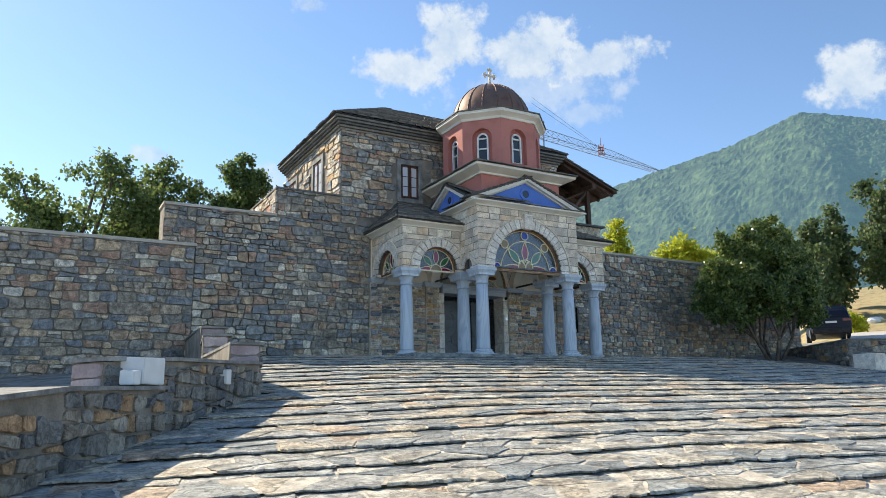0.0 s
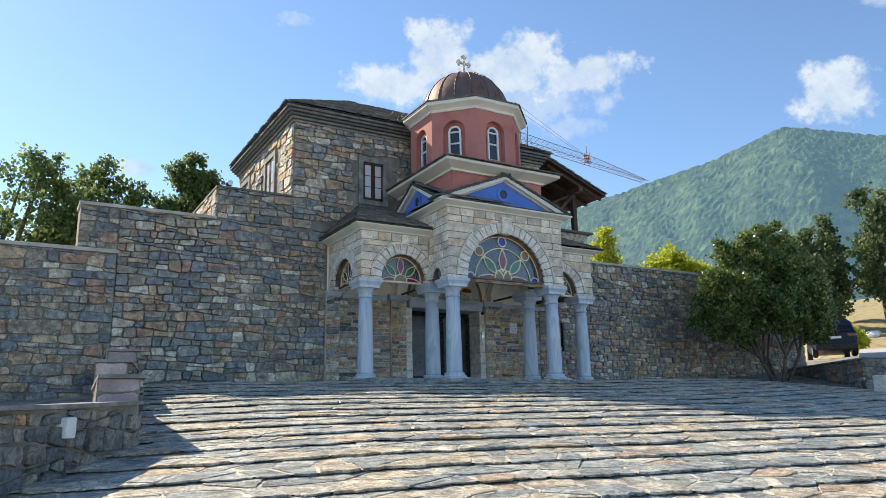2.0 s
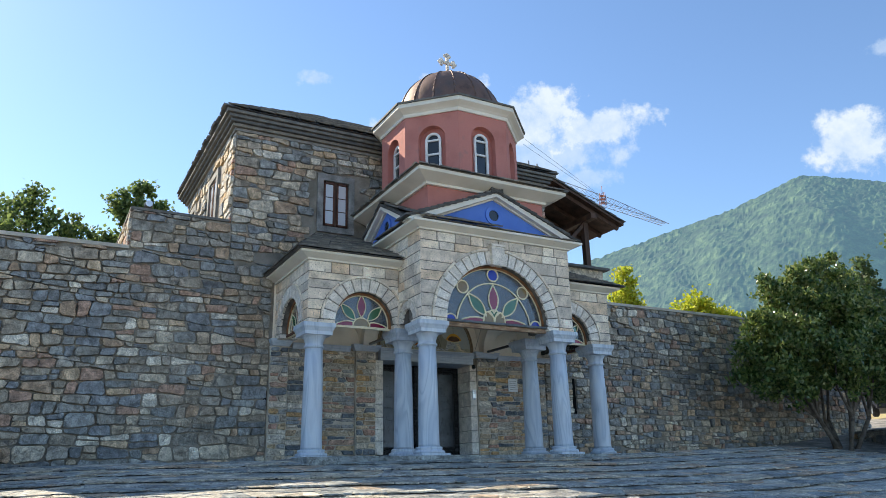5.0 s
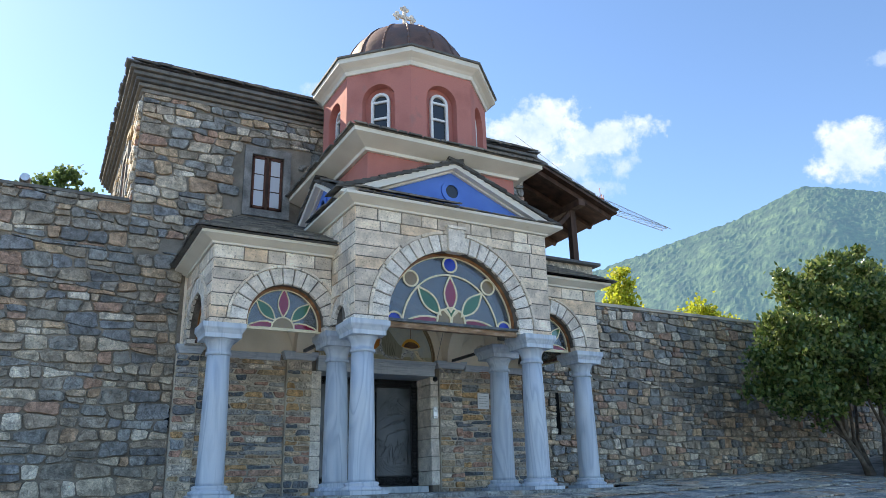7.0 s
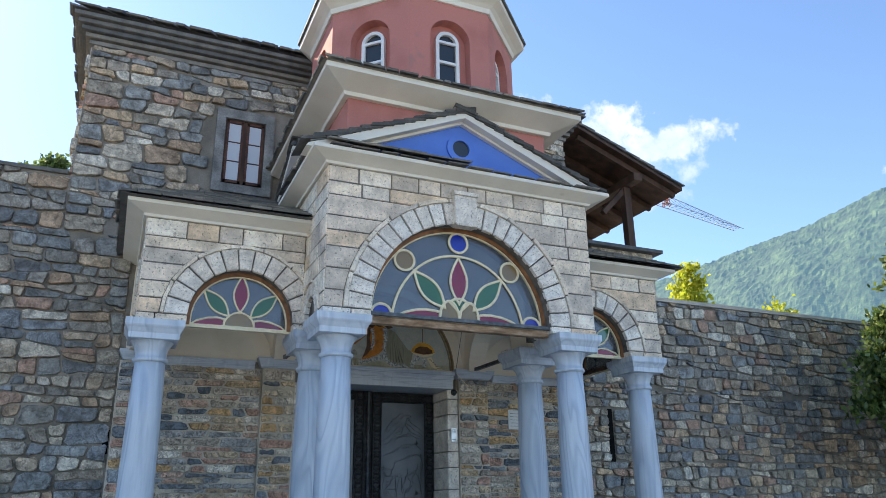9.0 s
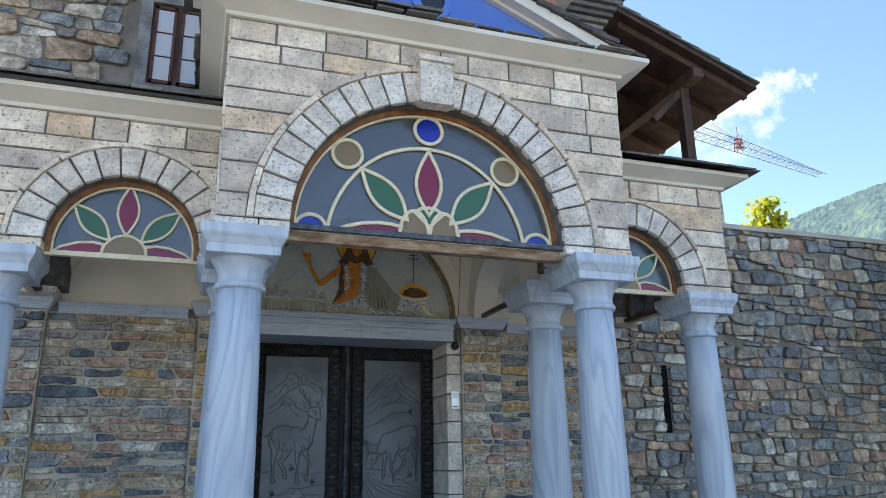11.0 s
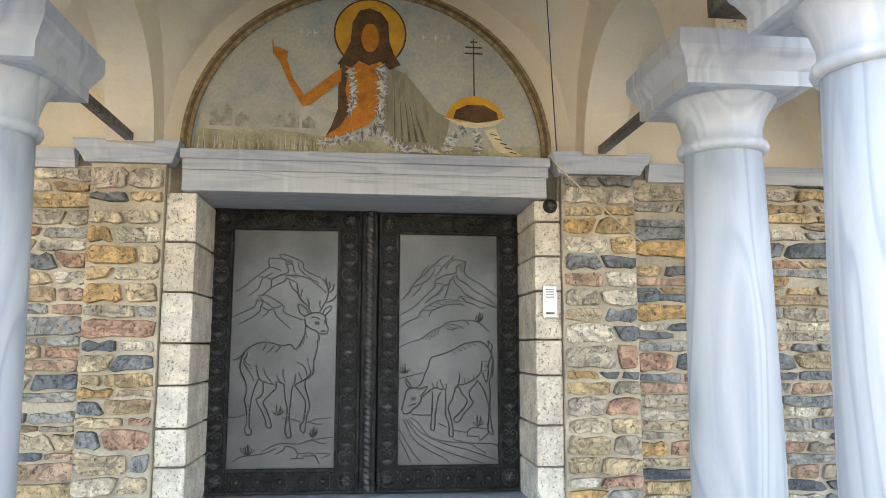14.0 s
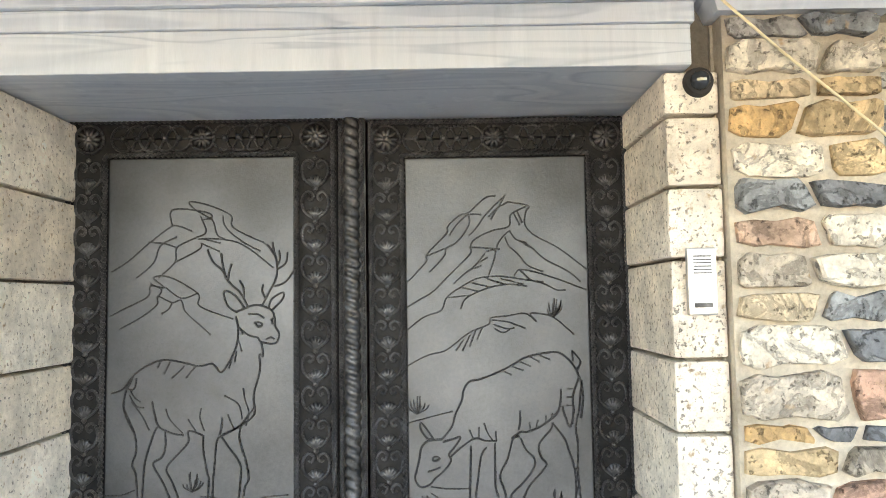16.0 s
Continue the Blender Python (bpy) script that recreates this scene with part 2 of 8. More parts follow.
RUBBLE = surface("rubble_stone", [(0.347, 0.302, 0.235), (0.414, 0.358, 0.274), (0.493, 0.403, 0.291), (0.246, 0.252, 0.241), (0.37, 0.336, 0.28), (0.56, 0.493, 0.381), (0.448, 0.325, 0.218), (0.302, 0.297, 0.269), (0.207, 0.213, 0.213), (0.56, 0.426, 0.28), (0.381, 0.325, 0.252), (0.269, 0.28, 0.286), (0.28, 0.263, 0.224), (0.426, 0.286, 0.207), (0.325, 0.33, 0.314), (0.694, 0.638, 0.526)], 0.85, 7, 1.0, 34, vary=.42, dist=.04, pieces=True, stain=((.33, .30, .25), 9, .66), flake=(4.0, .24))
# Warm stones of the porch; also lend a sunlit tone to the side faces.
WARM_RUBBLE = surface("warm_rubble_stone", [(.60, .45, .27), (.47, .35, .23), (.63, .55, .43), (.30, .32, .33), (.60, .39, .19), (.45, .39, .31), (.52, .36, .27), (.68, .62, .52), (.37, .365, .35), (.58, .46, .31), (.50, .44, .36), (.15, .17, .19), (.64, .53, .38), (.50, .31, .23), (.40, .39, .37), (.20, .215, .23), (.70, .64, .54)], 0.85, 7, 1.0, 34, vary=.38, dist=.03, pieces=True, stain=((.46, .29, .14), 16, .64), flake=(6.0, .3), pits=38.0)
MORTAR = surface("lime_mortar", [(.21, .188, .152), (.29, .26, .215)], 0.95, 3, 0.8, 50, vary=.25)
WARM_MORTAR = surface("pale_lime_mortar", [(.50, .445, .36), (.60, .54, .44)], 0.95, 3, 1.0, 50, vary=.22)
ASHLAR = surface("limestone_block", [(.80, .68, .52), (.84, .74, .59), (.74, .63, .50), (.87, .78, .64), (.77, .60, .42), (.82, .70, .54), (.70, .62, .51), (.85, .76, .62), (.62, .54, .44)], 0.85, 5, 0.9, 30, vary=.24, pieces=True, stain=((.38, .33, .27), 16, .64), dist=.018, pits=45.0)
PALE = surface("pale_limestone", [(.82, .75, .645), (.87, .815, .72), (.77, .69, .585)], 0.85, 7, 1.0, 32, vary=.22, pieces=True, stain=((.44, .33, .22), 40, .60), dist=.025, pits=60.0)
JOINT = surface("dark_joint", [(.13, .115, .098), (.18, .16, .135)], 0.95, 8, 0.3)
MARBLE_PLAIN = surface("grey_marble", [(.50, .56, .63), (.60, .65, .71), (.54, .60, .66), (.64, .69, .74)], 0.38, 3.2, 0.05, 90, vary=.05, stretch=(4, 4, .35), spec=.5)


def veined_marble(name, stretch):
    """Pale grey marble with long darker veins, upright on shafts and along beams."""
    m = MARBLE_PLAIN.copy()
    m.name = name
    n, l = m.node_tree.nodes, m.node_tree.links
    b = n["Principled BSDF"]
    co = n.new("ShaderNodeTexCoord")
    oi = n.new("ShaderNodeObjectInfo")
    shift = n.new("ShaderNodeVectorMath")
    shift.operation = "MULTIPLY_ADD"
    l.new(oi.outputs["Random"], shift.inputs[0])
    shift.inputs[1].default_value = (7.0, 3.0, 5.0)
    l.new(co.outputs["Object"], shift.inputs[2])
    squash = n.new("ShaderNodeMapping")
    squash.inputs["Scale"].default_value = stretch
    l.new(shift.outputs[0], squash.inputs["Vector"])
    vein = n.new("ShaderNodeTexNoise")
    vein.inputs["Scale"].default_value, vein.inputs["Detail"].default_value = 1.0, 1.6
    vein.inputs["Distortion"].default_value = .8
    l.new(squash.outputs[0], vein.inputs["Vector"])
    ramp = n.new("ShaderNodeValToRGB")
    for pos, c in ((.30, (.80, .83, .87)), (.36, (1, 1, 1)), (.43, (.97, .97, .98)), (.47, (.72, .76, .81)), (.49, (1, 1, 1)), (.54, (1, 1, 1)), (.57, (.80, .83, .87)), (.62, (1, 1, 1)), (.68, (.76, .79, .84)), (.72, (1, 1, 1))):
        e = ramp.color_ramp.elements.new(pos)
        e.color = (*c, 1)
    ramp.color_ramp.elements[0].color = ramp.color_ramp.elements[-1].color = (.95, .96, .97, 1)
    l.new(vein.outputs[0], ramp.inputs[0])
    old = b.inputs["Base Color"].links[0].from_socket
    mul = n.new("ShaderNodeVectorMath")
    mul.operation = "MULTIPLY"
    l.new(old, mul.inputs[0])
    l.new(ramp.outputs[0], mul.inputs[1])
    l.new(mul.outputs[0], b.inputs["Base Color"])
    return m


MARBLE = veined_marble("veined_grey_marble", (2.8, 2.8, .42))
BEAM_MARBLE = veined_marble("banded_grey_marble", (.7, 3, 9))
PLASTER = surface("cream_plaster", [(.88, .78, .62), (.92, .83, .68), (.86, .75, .59)], 0.9, 1.6, 0.15, 70, vary=.07, stain=((.78, .68, .54), 2.2, .62))
CORNICE = surface("cream_paint", [(.74, .70, .60), (.79, .76, .67)], 0.8, 1.8, 0.1, 60, vary=.05, stain=((.55, .50, .42), 3, .7))
PINK = surface("pink_render", [(.44, .17, .14), (.50, .21, .175), (.46, .185, .155)], 0.9, 1.4, 0.2, 50, vary=.1, stain=((.40, .20, .175), 4, .6))
BLUE = surface("blue_paint", [(.10, .20, .62), (.13, .25, .68)], 0.8, 2, 0.1, 60, vary=.05)
SLATE = surface("roof_slate", [(.15, .145, .13), (.20, .19, .17), (.17, .165, .15), (.25, .235, .205), (.12, .12, .115), (.22, .20, .165)], 0.8, 6, 0.6, 40, vary=.25, pieces=True, stain=((.22, .21, .17), 6, .66))
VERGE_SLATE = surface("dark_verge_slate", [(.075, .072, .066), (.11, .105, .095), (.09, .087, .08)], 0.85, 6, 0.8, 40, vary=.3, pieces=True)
FLAG = surface("schist_flag", [(0.38, 0.374, 0.328), (0.494, 0.448, 0.356), (0.299, 0.316, 0.301), (0.54, 0.46, 0.333), (0.425, 0.414, 0.37), (0.575, 0.529, 0.425), (0.265, 0.282, 0.27), (0.529, 0.397, 0.27), (0.38, 0.385, 0.351), (0.46, 0.443, 0.391)], 0.58, 4.5, 1.0, 20, vary=.46, dist=.06, pieces=True, stain=((.44, .34, .23), 3, .64), spec=.5, flake=(5.5, .34))
# Riser stones: shade under the overhanging flags is put into this near-black colour.
EDGE = surface("step_edge_stone_shaded", [(.07, .066, .06), (.10, .09, .08), (.06, .058, .055), (.12, .10, .085)], 0.8, 6, 0.6, 30, vary=.25, pieces=True)
BEDDING = surface("pale_cement_joint", [(.50, .45, .36), (.60, .54, .44)], 0.95, 5, 0.6, 40, vary=.3, stain=((.30, .27, .22), 7, .55))
GROUT = surface("paving_grout", [(.20, .19, .17), (.27, .25, .22)], 0.95, 3, 0.5, 40)
WOOD = surface("dark_timber", [(.055, .03, .02), (.09, .05, .032)], 0.7, 5, 0.4, 50, vary=.25, stretch=(1, 1, .3))
BROWN_DARK = surface("dark_brown_joinery", [(.09, .035, .02), (.12, .05, .03)], .6, 8, .2, 50)
BROWN_FRAME = surface("brown_varnished_wood", [(.20, .085, .03), (.28, .125, .045)], 0.5, 9, 0.2, 60)
IRON = surface("black_iron", [(.05, .051, .053), (.10, .102, .106)], 0.3, 14, 0.3, 70, metal=.6)
PANEL = surface("dull_pewter_sheet", [(0.082, 0.088, 0.096), (0.118, 0.125, 0.136)], 0.42, 2.5, 0.15, 80, metal=.75, vary=.16, stain=((.075, .078, .082), 5, .62))
# Blacker copy of the iron: shade between the ornaments is put into its colour.
GAP_IRON = surface("gap_shade_iron", [(.010, .010, .011), (.018, .018, .019)], 0.6, 14, 0.3, 70, metal=.4)
RAISED = surface("dark_raised_metal", [(.045, .047, .05), (.07, .072, .076)], 0.4, 9, 0.2, 70, metal=.7)
COPPER = surface("weathered_copper", [(.13, .085, .07), (.20, .12, .09), (.11, .085, .075)], 0.6, 3, 0.2, 40, metal=.35, vary=.2, stain=((.33, .28, .25), 5, .66))
CONCRETE = surface("coping_cement", [(.46, .42, .35), (.55, .50, .42)], 0.9, 2.5, 0.4, 40, vary=.12)
WHITE = surface("white_marble_block", [(.74, .74, .72), (.80, .80, .78)], 0.6, 4, 0.2, 60, vary=.06)


def leafy(name, colours, through=.35, rough=.5):
    """Leaves: varied by leaf, some light passing through."""
    m = bpy.data.materials.new(name)
    m.use_nodes = True
    n, l = m.node_tree.nodes, m.node_tree.links
    b, out = n["Principled BSDF"], n["Material Output"]
    geo = n.new("ShaderNodeNewGeometry")
    ramp = n.new("ShaderNodeValToRGB")
    while len(ramp.color_ramp.elements) < len(colours):
        ramp.color_ramp.elements.new(.5)
    for i, c in enumerate(colours):
        ramp.color_ramp.elements[i].position = i / max(1, len(colours) - 1)
        ramp.color_ramp.elements[i].color = (*c, 1)
    l.new(geo.outputs["Random Per Island"], ramp.inputs[0])
    l.new(ramp.outputs[0], b.inputs["Base Color"])
    b.inputs["Roughness"].default_value = rough
    tr = n.new("ShaderNodeBsdfTranslucent")
    l.new(ramp.outputs[0], tr.inputs["Color"])
    mix = n.new("ShaderNodeMixShader")
    mix.inputs[0].default_value = through
    l.new(b.outputs[0], mix.inputs[1])
    l.new(tr.outputs[0], mix.inputs[2])
    l.new(mix.outputs[0], out.inputs["Surface"])
    return m


LAUREL = leafy("laurel_leaves", [(.028, .062, .018), (.10, .16, .04), (.24, .29, .075), (.06, .115, .032), (.34, .37, .13)], .36, .2)
OAK = leafy("oak_leaves", [(0.069, 0.111, 0.039), (0.148, 0.209, 0.06), (0.246, 0.308, 0.089)], .5, .55)
LIME = leafy("yellow_green_leaves", [(.36, .42, .03), (.46, .50, .035), (.56, .52, .05)], .55, .5)
DARK_LEAF = leafy("dark_tree_leaves", [(.07, .11, .045), (.11, .16, .06), (.16, .20, .075)], .45, .6)
BARK = surface("bark", [(.10, .08, .06), (.15, .12, .09)], .9, 8, .8, 40)
GRASS = surface("dry_grass_bank", [(.30, .24, .11), (.38, .30, .15), (.22, .21, .09)], .95, 1.2, .6, 12, vary=.3)
ROAD = surface("pale_concrete_road", [(.42, .40, .37), (.48, .46, .42)], .9, .8, .3, 20, vary=.1)
CAR_PAINT = surface("navy_car_paint", [(.004, .006, .018), (.005, .008, .02)], .35, 2, 0, 90, vary=.03, spec=.3)
PITCH = surface("unlit_slit", [(.008, .008, .008), (.012, .012, .012)], .95, 8, .1, spec=.05)
RUBBER = surface("tyre_rubber", [(.02, .02, .02), (.03, .03, .03)], .8, 8, .2)
LAMP_RED = surface("red_lamp_lens", [(.16, .05, .05), (.2, .07, .07)], .25, 8, 0)
STEEL = surface("brushed_steel", [(.55, .55, .55), (.62, .62, .62)], .35, 10, .05, 80, metal=.9, vary=.05)
CRANE_RED = surface("crane_steel", [(.35, .12, .08), (.4, .15, .1)], .6, 2, 0)
CRANE_GREY = surface("crane_galvanised", [(.20, .23, .27), (.25, .28, .32)], .6, 2, 0)
GOLD = surface("gold_paint", [(.70, .33, .03), (.80, .42, .05)], .5, 8, .05, 60, vary=.12)
OCHRE = surface("ochre_paint", [(.50, .155, .02), (.62, .23, .03), (.40, .11, .02)], .7, 9, .05, 60, vary=.22)
UMBER = surface("umber_paint", [(.10, .05, .025), (.14, .07, .03)], .7, 12, .05, 60)
OLIVE = surface("olive_paint", [(0.253, 0.236, 0.161), (0.333, 0.31, 0.218), (0.196, 0.178, 0.121)], .7, 7, .05, 60, vary=.2, stretch=(3, 1, .5))
FUR = surface("pale_brush_paint", [(0.525, 0.525, 0.5), (0.688, 0.688, 0.65)], .8, 30, .05, 90, vary=.2)
FRESCO = surface("grey_blue_fresco", [(.36, .40, .40), (.46, .49, .47), (.50, .49, .41), (.40, .42, .39)], .85, 3.2, .1, 40, vary=.2, stain=((.55, .52, .42), 4, .6))
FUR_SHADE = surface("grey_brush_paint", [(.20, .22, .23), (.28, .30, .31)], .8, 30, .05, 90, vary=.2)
HOUSE_PAINT = surface("faint_house_paint", [(.34, .33, .28), (.42, .41, .35)], .85, 20, .05, 60, vary=.25)
FOLD_PAINT = surface("dark_olive_paint", [(.13, .12, .08), (.17, .155, .10)], .8, 9, .05, 60)
PALE_HILL = surface("pale_hill_fresco", [(0.45, 0.45, 0.388), (0.525, 0.512, 0.438)], .85, 6, .05, 50, vary=.15)
MEADOW = surface("sage_fresco", [(0.432, 0.408, 0.276), (0.528, 0.504, 0.348)], .85, 5, .05, 40, vary=.2)
BORDER_DARK = surface("brown_border_line", [(.16, .10, .05), (.22, .14, .07)], .8, 20, .05, 80, vary=.2)
BORDER = surface("ochre_border", [(.30, .22, .12), (.38, .29, .16)], .8, 20, .3, 80, vary=.3)


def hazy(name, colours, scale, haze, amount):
    """Distant woods, with the haze of the air put in as added emission."""
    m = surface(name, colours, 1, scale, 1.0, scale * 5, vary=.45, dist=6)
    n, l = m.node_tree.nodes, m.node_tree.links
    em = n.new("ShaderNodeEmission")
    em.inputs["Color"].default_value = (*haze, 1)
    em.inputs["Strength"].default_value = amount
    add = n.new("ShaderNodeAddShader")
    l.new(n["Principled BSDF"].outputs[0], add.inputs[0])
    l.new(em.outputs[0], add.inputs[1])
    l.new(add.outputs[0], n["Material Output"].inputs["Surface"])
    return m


# Blue air haze is part of this material, as a faint glow.
FAR_WOOD = hazy("mountain_forest_haze_glow", [(.022, .045, .018), (.04, .07, .026), (.07, .10, .036)], .03, (.15, .255, .33), .36)


def glassy(name, colour, rough=0.06, mix=0.0):
    m = bpy.data.materials.new(name)
    m.use_nodes = True
    b = m.node_tree.nodes["Principled BSDF"]
    b.inputs["Base Color"].default_value = (*colour, 1)
    b.inputs["Roughness"].default_value = rough
    b.inputs["Transmission Weight"].default_value = mix
    b.inputs["Specular IOR Level"].default_value = 0.6
    return m


CLEAR = glassy("clear_glass", (.26, .29, .33), .03, .7)
CLEAR.node_tree.nodes["Principled BSDF"].inputs["IOR"].default_value = 1.62
RED_GLASS = glassy("crimson_glass", (.34, .012, .06), .08, .4)
GREEN_GLASS = glassy("green_glass", (.06, .20, .08), .08, .4)
OCHRE_GLASS = glassy("ochre_glass", (.38, .26, .11), .08, .4)
COBALT = glassy("cobalt_glass", (.02, .05, .60), .08, .4)
PANE = glassy("window_glass", (.03, .035, .04), .04)
LEAD = surface("cream_lead", [(.76, .66, .43), (.82, .73, .51)], .6, 20, .1, 60, vary=.08)

# ---- the ground ----
ARC = (13.5, 40.0)       # middle of the curved steps
R_IN, TREAD, RISER = 22.9, 0.745, 0.03


def zr(r):
    """Height of the paved slope by its distance from the middle of the curved steps."""
    return 0.4785 + 0.136 * (40 - max(r, R_IN))


def side(x):
    """Cross fall: lower towards the parapet, higher towards the road."""
    return -0.03 * max(0.0, 5.5 - max(x, -6)) + 0.028 * min(10.0, max(0.0, x - 14))


def zg(x, y):
    z = max(-4.0, zr(math.hypot(x - ARC[0], y - ARC[1]))) + side(x)
    up = min(1, max(0, (x - 24.0) / 9.0))
    if y > 8:
        z += up * (4.25 - z) * min(1, (y - 8) / 6)
    return z


FLOOR = 2.84
WALL_Y, CX = 20.5, 12.69


def ground_sheet():
    xs = [-3000, -800, -200, -60, -30] + [-16 + 2 * i for i in range(36)] + [60, 90, 200, 800, 3000]
    ys = [-3000, -800, -200, -60, -20, -10] + [-6 + 1.5 * i for i in range(24)] + [40, 60, 100, 200, 800, 3000]
    verts, faces = [], []
    for y in ys:
        for x in xs:
            cx, cy = min(max(x, -16), 54), min(max(y, -12), 32)
            verts.append((x, y, zg(cx, cy) - (0.16 if cx < 24 else 0.02)))
    w = len(xs)
    for j in range(len(ys) - 1):
        for i in range(w - 1):
            a = j * w + i
            faces.append((a, a + 1, a + w + 1, a + w))
    return tagged(raw("ground", verts, faces, GROUT), "sloping ground of packed grey earth under the paving", "ground", kind="structure")


ground = ground_sheet()

# ---- large structure ----
def stone_points(quad, rnd, joint, soft=1.0):
    """A rounded outline inside a four-cornered cell."""
    cx = sum(p[0] for p in quad) / 4
    cy = sum(p[1] for p in quad) / 4
    out = []
    for i in range(4):
        p, q, o = quad[i], quad[(i + 1) % 4], quad[i - 1]
        cut = rnd.uniform(.12, .3)
        cut2 = rnd.uniform(.12, .3)
        for a, c in ((o, cut), (q, cut2)):
            c = min(c * soft, 0.06 / max(.05, math.hypot(a[0] - p[0], a[1] - p[1])))
            out.append((p[0] + (a[0] - p[0]) * c, p[1] + (a[1] - p[1]) * c))
        if math.hypot(q[0] - p[0], q[1] - p[1]) > .16:
            f = rnd.uniform(.35, .65)
            out.append((p[0] + (q[0] - p[0]) * f + rnd.uniform(-.012, .012), p[1] + (q[1] - p[1]) * f + rnd.uniform(-.012, .012)))
    res = []
    for x, y in out:
        d = math.hypot(x - cx, y - cy)
        k = max(.4, 1 - (joint + rnd.uniform(-.004, .014)) / d)
        res.append((cx + (x - cx) * k, cy + (y - cy) * k))
    return res, (cx, cy)


def stone_mesh(outline, centre, place, proud, rnd, verts, faces, top=.92, rim=.99, foot=-.02):
    n, base = len(outline), len(verts)
    tx, ty = rnd.uniform(-.25, .25), rnd.uniform(-.25, .25)
    for k, d in ((1, foot), (rim, proud * .8), (top, proud)):
        for u, v in outline:
            du, dv = (u - centre[0]) * k, (v - centre[1]) * k
            verts.append(place(centre[0] + du, centre[1] + dv, d + (proud * (tx * du + ty * dv) * 3 if d > 0 else 0)))
    for r in range(2):
        for i in range(n):
            j = (i + 1) % n
            faces.append((base + r * n + i, base + r * n + j, base + (r + 1) * n + j, base + (r + 1) * n + i))
    faces.append(tuple(base + 2 * n + i for i in range(n)))


def rubble_cells(u0, u1, v0, v1, inside, seed, row=(.10, .26), width=(.14, .55), wave=1.0):
    """Cells of rough courses over a field; inside(u, v) tells what is wall."""
    rnd = random.Random(seed)
    v = v0
    cells = []
    ph = rnd.uniform(0, 9)

    def wob(u, k):
        return wave * (0.035 * math.sin(u * 2.1 + k * 1.7 + ph) + 0.025 * math.sin(u * 5.3 + k * 2.9))
    k = 0
    while v < v1:
        h = rnd.uniform(*row)
        u = u0
        lean = rnd.uniform(-.02, .02)
        while u < u1:
            w = min(rnd.uniform(*width) * (0.7 + h * 2.2), u1 - u)
            if u1 - u - w < .12:
                w = u1 - u
            nl = rnd.uniform(-.03, .03)
            lo = lambda a: max(v0, min(v1, v + wob(a, k)))
            hi = lambda a: max(v0, min(v1, v + h + wob(a, k + 1)))
            a, b = u, u + w
            al, bl = (a + lean if a > u0 else a), (b + nl if b < u1 else b)
            split = h > .2 and rnd.random() < .3
            mids = [0, rnd.uniform(.4, .6), 1] if split else [0, 1]
            for s, t in zip(mids, mids[1:]):
                def at(uu, uu2, f):
                    q = uu + (uu2 - uu) * f
                    return (q, lo(q) + (hi(q) - lo(q)) * f)
                quad = [at(a - (al - a), al, s), at(b - (bl - b), bl, s), at(b - (bl - b), bl, t), at(a - (al - a), al, t)]
                if all(inside(*p) for p in quad) and inside(sum(p[0] for p in quad) / 4, sum(p[1] for p in quad) / 4):
                    if abs(quad[2][1] - quad[1][1]) > .04:
                        cells.append(quad)
            lean = nl
            u += w
        v += h
        k += 1
    return cells


def rubble(parent, cells, place, material, seed, near=None, joint=.009, proud=(.02, .075), name="stone", most=300, soft=.75):
    """Stones on a wall: those that near() picks are parts, the rest one piece of stuff."""
    rnd = random.Random(seed)
    verts, faces = [], []
    for quad in cells:
        outline, c = stone_points(quad, rnd, joint, soft)
        p = rnd.uniform(*proud)
        if near and most > 0 and near(*c):
            most -= 1
            vs, fs = [], []
            stone_mesh(outline, c, place, p, rnd, vs, fs)
            raw(name, vs, fs, material, parent)
        else:
            stone_mesh(outline, c, place, p, rnd, verts, faces)
    if verts:
        tagged(raw("rubble_facing", verts, faces, material, parent), "irregular grey and brown fieldstones in lime mortar", kind="stuff")


front = lambda u, v, d: (u, WALL_Y - d, v)

# the long enclosing wall, with its steps in height
wall_front = block("wall_front", (-16, 3.74, WALL_Y - .03, WALL_Y + .75, -1, 5.86), MORTAR)
tagged(wall_front, "long enclosing wall of grey and brown rubble stone", "wall", kind="structure")
wall_mid = block("wall_middle", (2.9, 6.0, WALL_Y + .03, WALL_Y + .75, 0, 6.98), MORTAR)
tagged(wall_mid, "higher stretch of rubble stone enclosing wall", "wall", kind="structure")
wall_high = block("wall_high", (6.0, 7.97, WALL_Y, WALL_Y + 5.0, 0, 7.82), MORTAR)
tagged(wall_high, "high rubble stone wall against the gatehouse", "wall", kind="structure")
wall_right = block("wall_right", (16.4, 29.4, WALL_Y, WALL_Y + .6, 0, 6.92), MORTAR)
tagged(wall_right, "rubble stone wall running off from the porch", "wall", kind="structure")
for nm, d in (("coping", (-16, 3.78, WALL_Y - .1, WALL_Y + .8, 5.86, 5.95)), ("coping", (2.86, 6.0, WALL_Y - .04, WALL_Y + .8, 6.98, 7.06)),
              ("coping", (16.5, 29.45, WALL_Y - .07, WALL_Y + .7, 6.92, 7.0))):
    tagged(block(nm, d, CONCRETE, bevel=.012), "flat cement coping on the stone wall", "coping", kind="structure")
tagged(block("coping", (5.95, 7.93, WALL_Y - .05, WALL_Y + 5, 7.82, 7.88), SLATE, bevel=.012), "thin slate coping on the high wall", "coping", kind="structure")

# the gatehouse: wall with its doorway
HX0, HX1, HY0, HY1, HZ = 7.97, 16.4, 20.5, 26.0, 10.0


